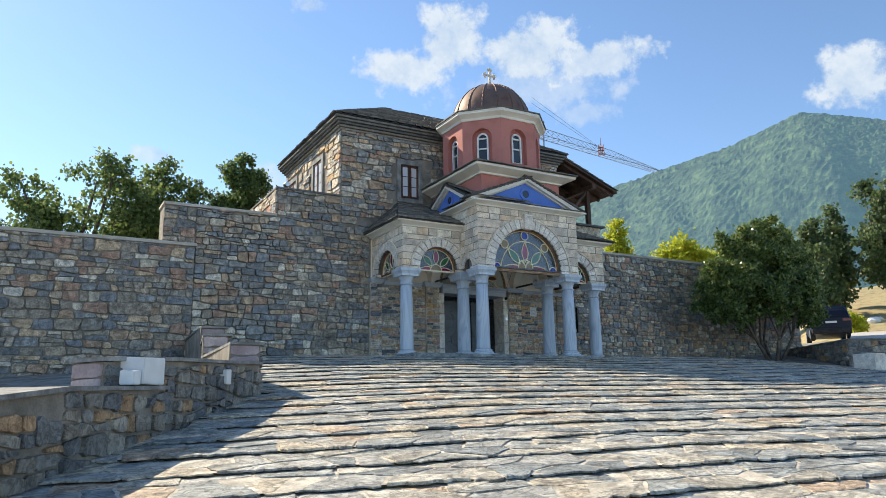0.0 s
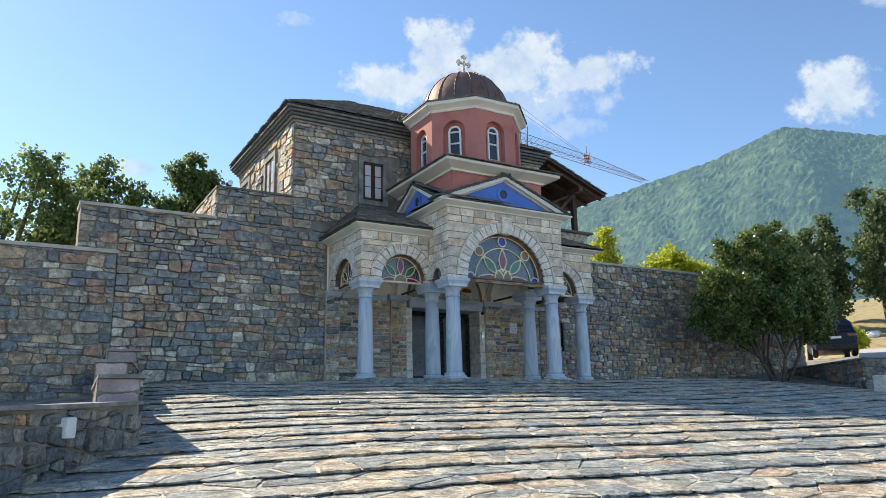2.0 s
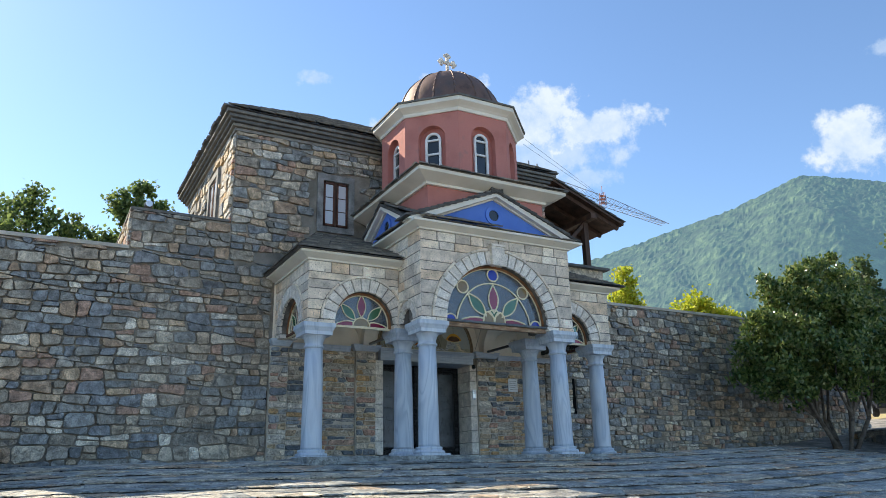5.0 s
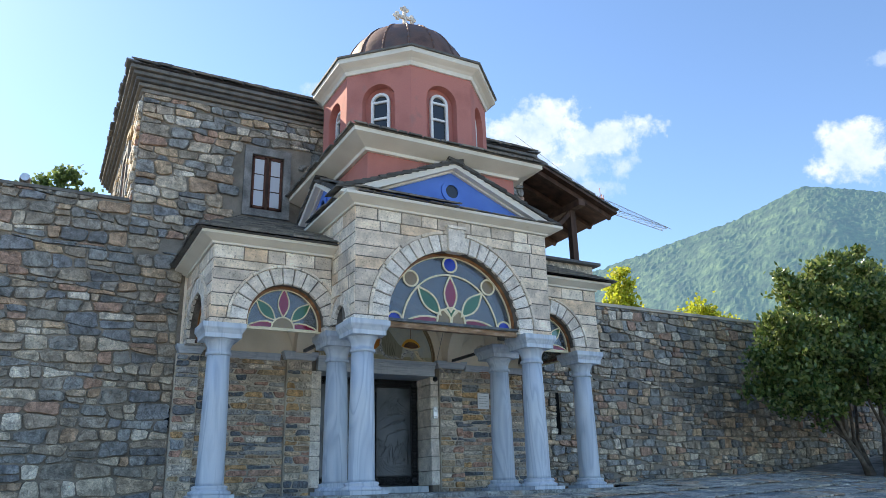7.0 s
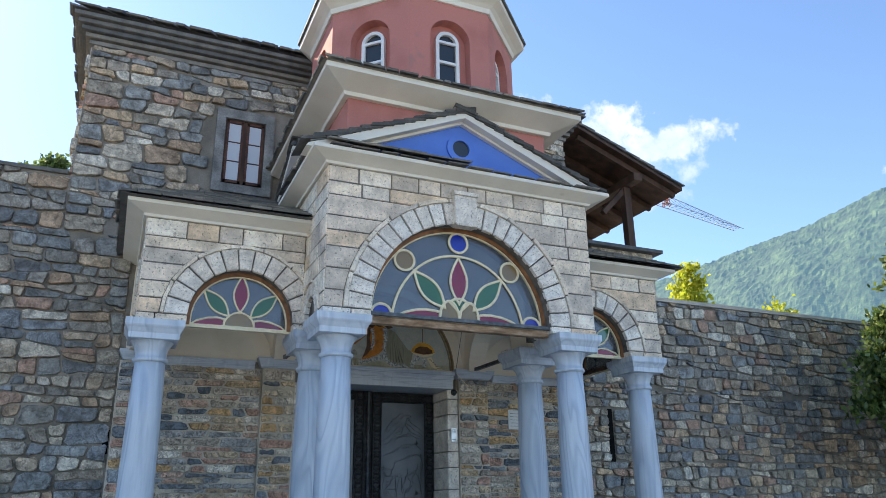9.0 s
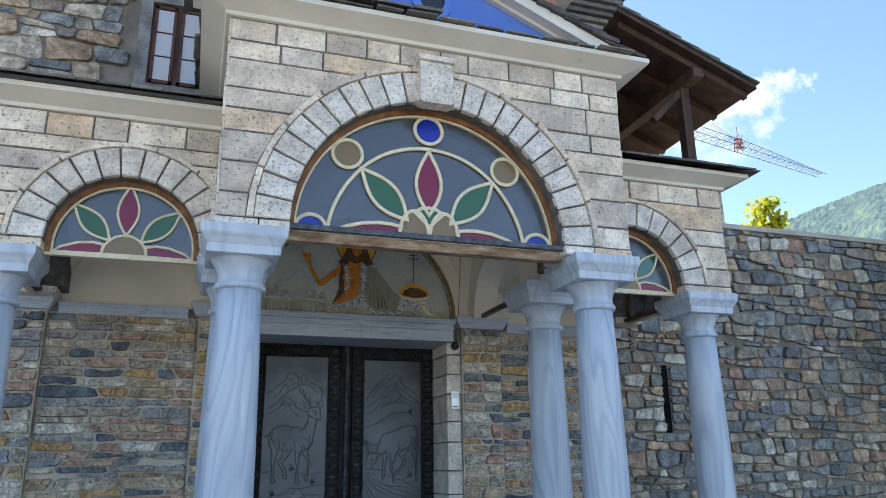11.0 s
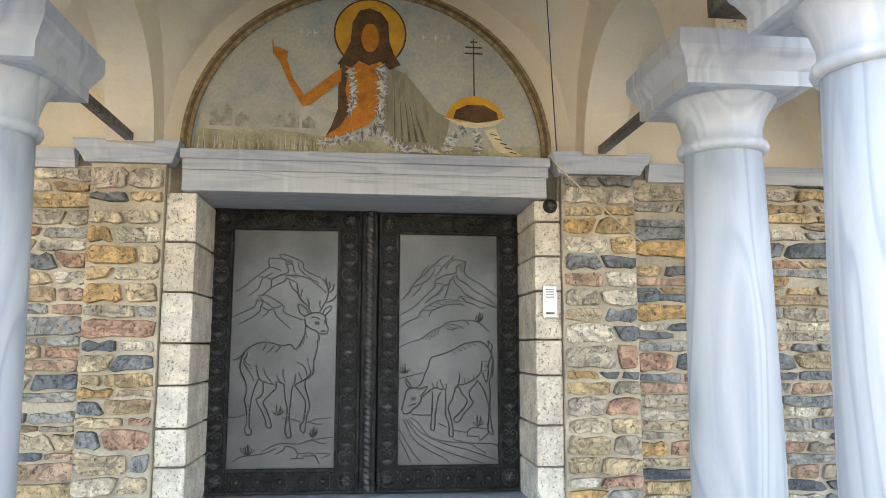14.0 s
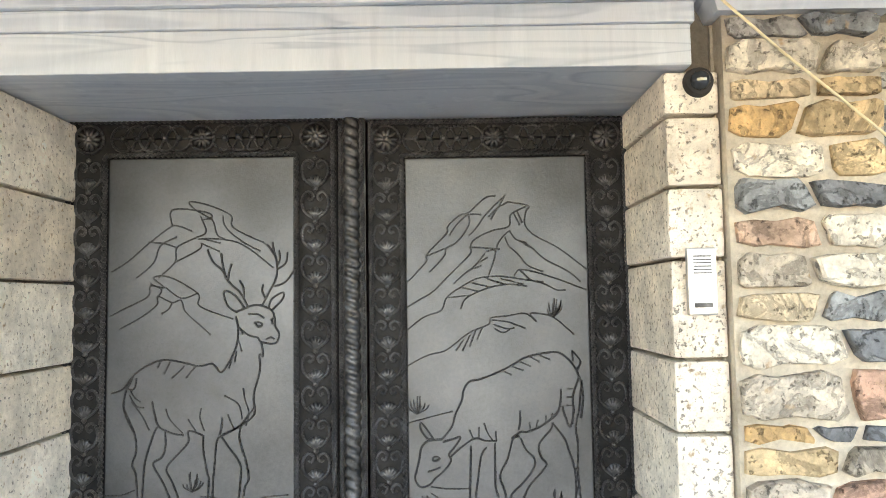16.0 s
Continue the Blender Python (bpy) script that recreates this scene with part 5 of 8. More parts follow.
def twisted(bm, x, y, z0, z1, r, turn=76.0):
    """A thick bar of two strands wound tightly."""
    n, m = 16, int((z1 - z0) / .004)
    rings = []
    for j in range(m + 1):
        z = z0 + (z1 - z0) * j / m
        rings.append([])
        for i in range(n):
            a = 2 * math.pi * i / n
            q = r * (.78 + .3 * abs(math.cos(a + turn * z)))
            rings[-1].append(bm.verts.new((x + q * math.cos(a), y + q * math.sin(a), z)))
    for a, b in zip(rings, rings[1:]):
        for i in range(n):
            bm.faces.new((a[i], a[(i + 1) % n], b[(i + 1) % n], b[i])).smooth = True


def gate_leaf(name, x0, x1, z0, z1, panel, side_label, outlines, strokes, tufts):
    leaf = thing(name, "black iron gate leaf with an engraved pewter panel, " + side_label, "gate leaf", "gate leaves", kind="structure")
    bm = bmesh.new()
    box(bm, x0, x1, GY0 + .012, GY0 + .06, z0, z1, .006)
    part("leaf_frame", bm, GAP_IRON, leaf)
    px0, px1, pz0, pz1 = panel
    bm = bmesh.new()
    box(bm, px0, px1, GY0, GY0 + .02, pz0, pz1, .004)
    part("panel", bm, PANEL, leaf, "dull pewter-grey engraved panel")
    bm = bmesh.new()
    for x in (x0 + .014, px0 - .012, px1 + .012, x1 - .014):
        inner = x0 + .1 < x < x1 - .1
        rope(bm, x, x, pz0 - .012 if inner else z0 + .014, pz1 + .012 if inner else z1 - .014, .012, .022)
    for z in (z0 + .014, pz0 - .012, pz1 + .012, z1 - .014):
        inner = z0 + .06 < z < z1 - .06
        rope(bm, px0 - .012 if inner else x0 + .014, px1 + .012 if inner else x1 - .014, z, z, .012, .022)
    part("rope_moulding", bm, IRON, leaf)

    def fix(kind, mesh, x, z, sx=1.0, sz=1.0, turn=0.0):
        o = new(kind, mesh)
        o.parent, o.location, o.scale, o.rotation_euler = leaf, (x, GY0 + .008, z), (sx, 1.2, sz), (0, turn, 0)
    left, right, top, foot = (x0 + px0) / 2 + .001, (x1 + px1) / 2 - .001, (z1 + pz1) / 2, (z0 + pz0) / 2
    n = 13
    for x in (left, right):
        for i in range(n):
            fix("scroll_ornament", ORNAMENT, x, pz0 + (pz1 - pz0) * (i + .5) / n, 1.5, 1.42)
        fix("rosette", ROSETTE, x, top, 1.32, 1.32)
        fix("rosette", ROSETTE, x, foot, 1.3, 1.3)
    mid = (px0 + px1) / 2
    fix("rosette", ROSETTE, mid, top, 1.15, 1.15)
    for s in (-1, 1):
        for i in range(5):
            fix("chain_link", LINK, mid + s * (.095 + .058 * i), top, 1.0, 1.05)
    for i in range(5):
        fix("boss", BOSS, px0 + (px1 - px0) * (i + .5) / 5, foot, 1.0, 1.0)
    at = lambda line: [(px0 + (px1 - px0) * u, pz0 + (pz1 - pz0) * v) for u, v in line]
    bm = bmesh.new()
    for line in outlines:
        stroke(bm, at(line), .0048)
    for line in strokes:
        stroke(bm, at(line), .0032)
        bmesh.ops.create_icosphere(bm, subdivisions=1, radius=.005, matrix=Matrix.Translation((at(line)[-1][0], GY0 - .001, at(line)[-1][1])))
    rnd = random.Random(3)
    for u, v in tufts:
        for k in range(11):
            c = at([(u, v)])[0]
            lean = rnd.uniform(-.05, .05)
            e = (c[0] + lean, c[1] + rnd.uniform(.04, .085) - abs(lean) * .5)
            stroke(bm, [c, (c[0] + lean * .75, (c[1] + e[1]) / 2), e], .003)
    part("engraving", bm, RAISED, leaf, "raised line drawing of a deer under mountains")
    return leaf


# the drawings, in parts of the panel's width and height
STAG_PEAKS = [
    [(0.02, 0.73), (0.11, 0.755), (0.215, 0.795), (0.335, 0.835), (0.39, 0.835), (0.445, 0.825)],
    [(0.345, 0.835), (0.34, 0.875), (0.455, 0.875), (0.55, 0.865), (0.545, 0.855), (0.455, 0.88), (0.44, 0.895), (0.545, 0.885), (0.66, 0.86), (0.675, 0.83), (0.835, 0.795)],
    [(0.495, 0.86), (0.505, 0.85), (0.525, 0.82), (0.455, 0.805), (0.37, 0.785), (0.36, 0.75), (0.275, 0.715)],
    [(0.155, 0.715), (0.245, 0.75), (0.28, 0.79), (0.365, 0.81)],
    [(0.615, 0.86), (0.635, 0.83), (0.73, 0.795), (0.815, 0.775)],
    [(0.5, 0.85), (0.56, 0.85), (0.585, 0.815), (0.625, 0.805)],
    [(0.485, 0.805), (0.575, 0.805), (0.7, 0.795), (0.805, 0.765), (0.885, 0.735)],
    [(0.5, 0.795), (0.49, 0.78), (0.36, 0.75)],
]
STAG_PEAKS += [
    [(0.5, 0.795), (0.595, 0.775)],
    [(0.51, 0.805), (0.6, 0.795)],
    [(0.215, 0.8), (0.305, 0.795), (0.37, 0.785)],
    [(0.015, 0.625), (0.08, 0.64), (0.215, 0.67), (0.23, 0.695), (0.305, 0.69), (0.245, 0.715), (0.335, 0.715), (0.485, 0.675), (0.495, 0.645), (0.67, 0.615)],
    [(0.07, 0.595), (0.175, 0.62), (0.265, 0.65), (0.27, 0.67), (0.345, 0.655), (0.395, 0.66), (0.415, 0.635), (0.46, 0.615), (0.55, 0.58)],
    [(0.23, 0.7), (0.29, 0.685), (0.27, 0.67)],
    [(0.315, 0.69), (0.395, 0.665), (0.475, 0.675)],
    [(0.345, 0.655), (0.33, 0.64), (0.295, 0.63)],
]
STAG_BODY = [
    [(0.03, 0.445), (0.09, 0.455), (0.145, 0.485), (0.205, 0.505), (0.295, 0.52), (0.4, 0.515), (0.49, 0.505), (0.565, 0.51), (0.61, 0.49), (0.655, 0.515), (0.695, 0.555), (0.7, 0.595), (0.69, 0.62)],
    [(0.145, 0.485), (0.125, 0.465), (0.11, 0.455), (0.15, 0.455), (0.16, 0.48)],
    [(0.11, 0.455), (0.095, 0.42), (0.11, 0.39), (0.15, 0.355)],
    [(0.62, 0.385), (0.615, 0.36), (0.605, 0.345)],
    [(0.62, 0.345), (0.735, 0.37), (0.79, 0.395), (0.785, 0.435), (0.805, 0.47), (0.82, 0.5), (0.815, 0.53), (0.835, 0.525), (0.83, 0.55), (0.82, 0.56)],
]
STAG_HEAD = [
    [(0.7, 0.595), (0.76, 0.575), (0.805, 0.57), (0.82, 0.56), (0.88, 0.555), (0.91, 0.56), (0.92, 0.58), (0.9, 0.595), (0.895, 0.62), (0.875, 0.635), (0.825, 0.645), (0.775, 0.645), (0.715, 0.635), (0.69, 0.63)],
    [(0.735, 0.64), (0.685, 0.67), (0.625, 0.68), (0.645, 0.645), (0.695, 0.63)],
    [(0.865, 0.64), (0.88, 0.66), (0.94, 0.675), (0.94, 0.66), (0.885, 0.635)],
    [(0.79, 0.605), (0.815, 0.605), (0.83, 0.6), (0.81, 0.595), (0.79, 0.605)],
    [(0.755, 0.625), (0.805, 0.625), (0.84, 0.615)],
    [(0.89, 0.615), (0.88, 0.61), (0.885, 0.6)],
    [(0.85, 0.565), (0.875, 0.57), (0.895, 0.565)],
    [(0.75, 0.645), (0.715, 0.675), (0.655, 0.7), (0.615, 0.73), (0.565, 0.75), (0.535, 0.78)],
]
STAG_HEAD += [
    [(0.635, 0.71), (0.615, 0.75), (0.61, 0.77)],
    [(0.645, 0.705), (0.655, 0.73), (0.665, 0.745)],
    [(0.73, 0.665), (0.73, 0.685), (0.71, 0.705)],
    [(0.83, 0.645), (0.865, 0.675), (0.895, 0.7), (0.91, 0.725), (0.905, 0.755), (0.88, 0.775), (0.855, 0.79)],
    [(0.905, 0.755), (0.89, 0.78), (0.885, 0.795)],
    [(0.91, 0.74), (0.925, 0.755), (0.92, 0.775)],
    [(0.91, 0.73), (0.955, 0.745), (0.965, 0.77)],
    [(0.895, 0.69), (0.955, 0.7), (0.995, 0.725)],
    [(0.85, 0.66), (0.83, 0.68), (0.835, 0.695)],
]
STAG_FUR = [
    [(0.745, 0.365), (0.76, 0.395), (0.74, 0.425), (0.73, 0.45)],
    [(0.725, 0.38), (0.705, 0.415), (0.635, 0.435)],
    [(0.76, 0.39), (0.79, 0.41)],
    [(0.41, 0.35), (0.345, 0.38), (0.32, 0.405)],
    [(0.48, 0.355), (0.44, 0.38)],
    [(0.525, 0.355), (0.5, 0.385), (0.505, 0.405)],
    [(0.68, 0.36), (0.65, 0.39)],
    [(0.125, 0.455), (0.15, 0.435), (0.18, 0.425)],
    [(0.125, 0.44), (0.16, 0.415), (0.2, 0.41)],
    [(0.135, 0.425), (0.195, 0.39), (0.23, 0.36)],
    [(0.295, 0.52), (0.275, 0.505)],
    [(0.34, 0.515), (0.31, 0.49)],
    [(0.415, 0.505), (0.355, 0.48)],
    [(0.475, 0.505), (0.43, 0.48)],
    [(0.7, 0.57), (0.72, 0.54)],
    [(0.695, 0.54), (0.685, 0.515)],
    [(0.665, 0.515), (0.655, 0.5)],
    [(0.705, 0.595), (0.725, 0.58)],
]
STAG_LEGS = [
    [(0.095, 0.41), (0.12, 0.385), (0.155, 0.35), (0.165, 0.31), (0.145, 0.28), (0.165, 0.255), (0.175, 0.185), (0.16, 0.165), (0.175, 0.14), (0.22, 0.14), (0.22, 0.16), (0.2, 0.175), (0.205, 0.255), (0.22, 0.3), (0.26, 0.355), (0.28, 0.365)],
    [(0.245, 0.425), (0.26, 0.395), (0.285, 0.365), (0.355, 0.35), (0.415, 0.345)],
    [(0.315, 0.36), (0.32, 0.32), (0.3, 0.295), (0.255, 0.28), (0.305, 0.24), (0.35, 0.195), (0.36, 0.17), (0.405, 0.165), (0.4, 0.19), (0.355, 0.24), (0.325, 0.27), (0.38, 0.3), (0.44, 0.33), (0.44, 0.355), (0.515, 0.345)],
]
STAG_LEGS += [
    [(0.52, 0.345), (0.52, 0.31), (0.54, 0.26), (0.55, 0.24), (0.54, 0.175), (0.535, 0.15), (0.56, 0.125), (0.595, 0.13), (0.585, 0.155), (0.57, 0.215), (0.58, 0.28), (0.59, 0.33), (0.605, 0.34)],
    [(0.605, 0.34), (0.71, 0.365), (0.765, 0.395)],
    [(0.615, 0.34), (0.665, 0.31), (0.705, 0.285), (0.72, 0.26), (0.705, 0.195), (0.675, 0.175), (0.68, 0.155), (0.715, 0.145), (0.725, 0.175), (0.74, 0.225), (0.76, 0.245), (0.745, 0.285), (0.71, 0.34), (0.725, 0.37)],
]
STAG_GROUND = [
    [(0, 0.21), (0.085, 0.21), (0.155, 0.22)],
    [(0.505, 0.205), (0.6, 0.2), (0.67, 0.19)],
    [(0.74, 0.185), (0.825, 0.2), (0.965, 0.205)],
    [(0.745, 0.19), (0.815, 0.18), (0.88, 0.18)],
    [(0.065, 0.03), (0.145, 0.05), (0.33, 0.06), (0.455, 0.08)],
    [(0.325, 0.07), (0.42, 0.09), (0.49, 0.1), (0.675, 0.1), (0.79, 0.115), (0.98, 0.125)],
    [(0.46, 0.06), (0.525, 0.075), (0.545, 0.09), (0.63, 0.08), (0.665, 0.06), (0.795, 0.06), (0.86, 0.02)],
    [(0.665, 0.06), (0.645, 0.04), (0.6, 0.04), (0.715, 0.04)],
    [(0.77, 0.115), (0.885, 0.1), (0.91, 0.1)],
    [(0.835, 0.06), (0.96, 0.06)],
    [(0.89, 0.04), (0.96, 0.055)],
    [(0.7, 0.05), (0.82, 0.05)],
]
HIND_PEAKS = [
    [(0.01, 0.7), (0.065, 0.725), (0.115, 0.75), (0.115, 0.765), (0.225, 0.815), (0.23, 0.83), (0.26, 0.845), (0.305, 0.86), (0.35, 0.865), (0.44, 0.9), (0.495, 0.905)],
    [(0.24, 0.81), (0.29, 0.84), (0.35, 0.86), (0.415, 0.86)],
    [(0.35, 0.86), (0.35, 0.835), (0.285, 0.795), (0.225, 0.78), (0.21, 0.76), (0.135, 0.725)],
    [(0.35, 0.81), (0.395, 0.83), (0.445, 0.86), (0.55, 0.905)],
    [(0.55, 0.905), (0.525, 0.885), (0.475, 0.85)],
    [(0.57, 0.89), (0.51, 0.875), (0.46, 0.855)],
    [(0.57, 0.89), (0.68, 0.88), (0.665, 0.865), (0.66, 0.835), (0.705, 0.81), (0.845, 0.775), (0.99, 0.725)],
]
HIND_PEAKS += [
    [(0.68, 0.88), (0.585, 0.86), (0.57, 0.83), (0.475, 0.82), (0.38, 0.8), (0.355, 0.78), (0.355, 0.765), (0.24, 0.715), (0.145, 0.675), (0.065, 0.655), (0.01, 0.64)],
    [(0.575, 0.82), (0.535, 0.805), (0.505, 0.785), (0.485, 0.75), (0.455, 0.715)],
    [(0.575, 0.82), (0.605, 0.8), (0.69, 0.78), (0.765, 0.75), (0.89, 0.72), (0.955, 0.695)],
    [(0.55, 0.805), (0.565, 0.785), (0.625, 0.76), (0.67, 0.735), (0.75, 0.72)],
    [(0.52, 0.775), (0.41, 0.78), (0.355, 0.78)],
    [(0.105, 0.76), (0.225, 0.78)],
    [(0.435, 0.765), (0.375, 0.735), (0.315, 0.715), (0.265, 0.695)],
    [(0.44, 0.77), (0.49, 0.775)],
    [(0.41, 0.745), (0.445, 0.755)],
    [(0.345, 0.725), (0.41, 0.735)],
    [(0.63, 0.795), (0.665, 0.79)],
]
HIND_PEAKS += [
    [(0.655, 0.785), (0.705, 0.775)],
    [(0.615, 0.87), (0.645, 0.84)],
    [(0.595, 0.865), (0.63, 0.835)],
]
HIND_HILLS = [
    [(0.005, 0.585), (0.095, 0.615), (0.19, 0.63), (0.22, 0.66), (0.3, 0.685), (0.39, 0.705), (0.5, 0.71), (0.595, 0.705), (0.67, 0.7), (0.75, 0.695)],
    [(0.22, 0.66), (0.345, 0.665), (0.375, 0.67), (0.47, 0.685), (0.575, 0.69), (0.66, 0.685)],
    [(0.375, 0.67), (0.32, 0.655), (0.3, 0.635)],
    [(0.3, 0.685), (0.39, 0.675)],
    [(0.36, 0.695), (0.46, 0.685)],
    [(0.44, 0.705), (0.545, 0.69)],
    [(0.515, 0.705), (0.64, 0.69)],
    [(0.595, 0.71), (0.625, 0.725), (0.7, 0.72), (0.84, 0.7), (0.985, 0.675)],
    [(0.625, 0.725), (0.66, 0.71), (0.685, 0.7)],
    [(0.67, 0.7), (0.76, 0.69), (0.825, 0.675), (0.87, 0.675)],
]
HIND_HILLS += [
    [(0.005, 0.5), (0.12, 0.525), (0.215, 0.535), (0.34, 0.575), (0.45, 0.595), (0.46, 0.61), (0.56, 0.615), (0.65, 0.62), (0.71, 0.6), (0.68, 0.62), (0.775, 0.615), (0.835, 0.6), (0.91, 0.57)],
    [(0.31, 0.56), (0.27, 0.535)],
    [(0.345, 0.57), (0.305, 0.535)],
    [(0.375, 0.58), (0.345, 0.545)],
    [(0.415, 0.59), (0.385, 0.56)],
    [(0.465, 0.605), (0.555, 0.6), (0.645, 0.585)],
    [(0.475, 0.595), (0.54, 0.585), (0.585, 0.585)],
    [(0.48, 0.585), (0.525, 0.575), (0.56, 0.58)],
]
HIND_BODY = [
    [(0.185, 0.325), (0.24, 0.355), (0.255, 0.38), (0.295, 0.415), (0.305, 0.44), (0.34, 0.46), (0.395, 0.465), (0.49, 0.48), (0.585, 0.5), (0.645, 0.515), (0.755, 0.525), (0.83, 0.525), (0.89, 0.505), (0.935, 0.47), (0.955, 0.425), (0.94, 0.37)],
    [(0.9, 0.53), (0.905, 0.505)],
    [(0.9, 0.53), (0.945, 0.505), (0.925, 0.485)],
    [(0.935, 0.465), (0.9, 0.425), (0.9, 0.385), (0.88, 0.35), (0.85, 0.38), (0.84, 0.4)],
    [(0.835, 0.44), (0.83, 0.405), (0.805, 0.38), (0.73, 0.355), (0.65, 0.34), (0.61, 0.34), (0.56, 0.325)],
    [(0.61, 0.39), (0.61, 0.365), (0.6, 0.345)],
]
HIND_BODY += [
    [(0.185, 0.325), (0.145, 0.325), (0.1, 0.32), (0.07, 0.305), (0.06, 0.28), (0.045, 0.255), (0.035, 0.235), (0.065, 0.215), (0.115, 0.22), (0.145, 0.235), (0.19, 0.25), (0.23, 0.275), (0.22, 0.29), (0.25, 0.305), (0.285, 0.33), (0.24, 0.325), (0.19, 0.32)],
    [(0.14, 0.325), (0.1, 0.33), (0.07, 0.35), (0.07, 0.365), (0.1, 0.35), (0.14, 0.325)],
    [(0.13, 0.28), (0.15, 0.285), (0.17, 0.28), (0.145, 0.275), (0.13, 0.28)],
    [(0.105, 0.25), (0.145, 0.255), (0.175, 0.26)],
    [(0.23, 0.285), (0.3, 0.31), (0.355, 0.325), (0.39, 0.325), (0.42, 0.32), (0.48, 0.32)],
]
HIND_FUR = [
    [(0.565, 0.495), (0.63, 0.485)],
    [(0.615, 0.505), (0.67, 0.495)],
    [(0.675, 0.515), (0.72, 0.505)],
    [(0.72, 0.52), (0.775, 0.51)],
    [(0.52, 0.485), (0.565, 0.475)],
    [(0.665, 0.345), (0.66, 0.36)],
    [(0.695, 0.35), (0.705, 0.365)],
    [(0.745, 0.355), (0.75, 0.375)],
    [(0.775, 0.365), (0.785, 0.38)],
    [(0.355, 0.325), (0.335, 0.345)],
    [(0.385, 0.325), (0.385, 0.35)],
    [(0.46, 0.32), (0.43, 0.34), (0.415, 0.36)],
    [(0.48, 0.32), (0.475, 0.34)],
    [(0.9, 0.44), (0.875, 0.44)],
    [(0.895, 0.42), (0.87, 0.42)],
    [(0.89, 0.4), (0.865, 0.4)],
]
HIND_LEGS = [
    [(0.34, 0.31), (0.335, 0.24), (0.33, 0.19), (0.325, 0.15), (0.36, 0.15), (0.365, 0.2), (0.375, 0.23), (0.395, 0.285), (0.425, 0.305)],
    [(0.47, 0.315), (0.47, 0.25), (0.47, 0.21), (0.505, 0.165), (0.505, 0.125), (0.545, 0.12), (0.54, 0.155), (0.52, 0.2), (0.495, 0.24), (0.535, 0.275), (0.555, 0.305), (0.57, 0.325), (0.605, 0.33)],
    [(0.61, 0.325), (0.635, 0.3), (0.685, 0.275), (0.67, 0.25), (0.615, 0.22), (0.555, 0.195), (0.57, 0.18), (0.615, 0.185), (0.655, 0.215), (0.745, 0.26), (0.72, 0.28), (0.71, 0.31), (0.775, 0.345), (0.785, 0.36)],
]
HIND_LEGS += [
    [(0.785, 0.36), (0.845, 0.325), (0.87, 0.295), (0.895, 0.26), (0.905, 0.21), (0.895, 0.145), (0.945, 0.125), (0.935, 0.155), (0.915, 0.24), (0.92, 0.305), (0.91, 0.35), (0.93, 0.39), (0.95, 0.46)],
]
HIND_GROUND = [
    [(0.005, 0.365), (0.095, 0.375), (0.24, 0.39)],
    [(0.685, 0.115), (0.695, 0.14), (0.745, 0.155), (0.87, 0.15)],
    [(0.695, 0.12), (0.795, 0.115), (0.815, 0.1), (0.91, 0.135)],
    [(0.545, 0.145), (0.67, 0.135)],
    [(0.395, 0.175), (0.47, 0.16)],
    [(0.055, 0.19), (0.145, 0.115), (0.27, 0.07), (0.445, 0.03), (0.505, 0.01)],
    [(0.07, 0.195), (0.195, 0.125), (0.395, 0.07), (0.645, 0.03), (0.84, 0.005)],
    [(0.095, 0.195), (0.245, 0.13), (0.445, 0.09), (0.695, 0.06), (0.99, 0.015)],
    [(0.12, 0.2), (0.205, 0.175), (0.295, 0.125), (0.445, 0.1), (0.695, 0.09), (0.945, 0.085), (0.995, 0.07)],
    [(0.005, 0.155), (0.07, 0.105), (0.15, 0.05), (0.22, 0.015)],
    [(0.01, 0.115), (0.06, 0.075), (0.125, 0.015)],
]
HIND_GROUND += [
    [(0.545, 0.105), (0.695, 0.09), (0.815, 0.06), (0.865, 0.05)],
    [(0.12, 0.215), (0.22, 0.21), (0.32, 0.21)],
]
gate_leaf("gate_leaf", 11.50, 12.618, 2.965, 5.045, (11.676, 12.44, 3.146, 4.876), "with a standing stag", STAG_BODY + STAG_HEAD + STAG_LEGS, STAG_PEAKS + STAG_FUR + STAG_GROUND, [(.19, .055), (.46, .215), (.79, .125)])
gate_leaf("gate_leaf", 12.745, 13.82, 2.965, 5.025, (12.90, 13.645, 3.158, 4.86), "with a grazing hind", HIND_BODY + HIND_LEGS, HIND_PEAKS + HIND_HILLS + HIND_FUR + HIND_GROUND, [(.05, .385), (.795, .16), (.8, .61)])
stile = thing("meeting_stile", "twisted black iron bar between the gate leaves", "gate bar", kind="structure")
bm = bmesh.new()
box(bm, 12.622, 12.736, GY0 + .01, GY0 + .07, 2.965, 5.05, .004)
part("backing_bar", bm, IRON, stile)
bm = bmesh.new()
twisted(bm, 12.678, GY0 + .0, 2.98, 5.04, .033)
part("twisted_bar", bm, IRON, stile)
bm = bmesh.new()
for x in (12.634, 12.724):
    rope(bm, x, x, 2.98, 5.045, .011, .022)
part("edge_rope", bm, IRON, stile)
# No sun reaches this face; the warm stone colour stands for sunlight.
tagged(block("rear_yard_wall", (10.0, 15.4, 24.0, 24.2, 0, 6), WARM_RUBBLE), "stone wall in the yard behind the gate, sunlit tone put into its colour", "wall", kind="structure")


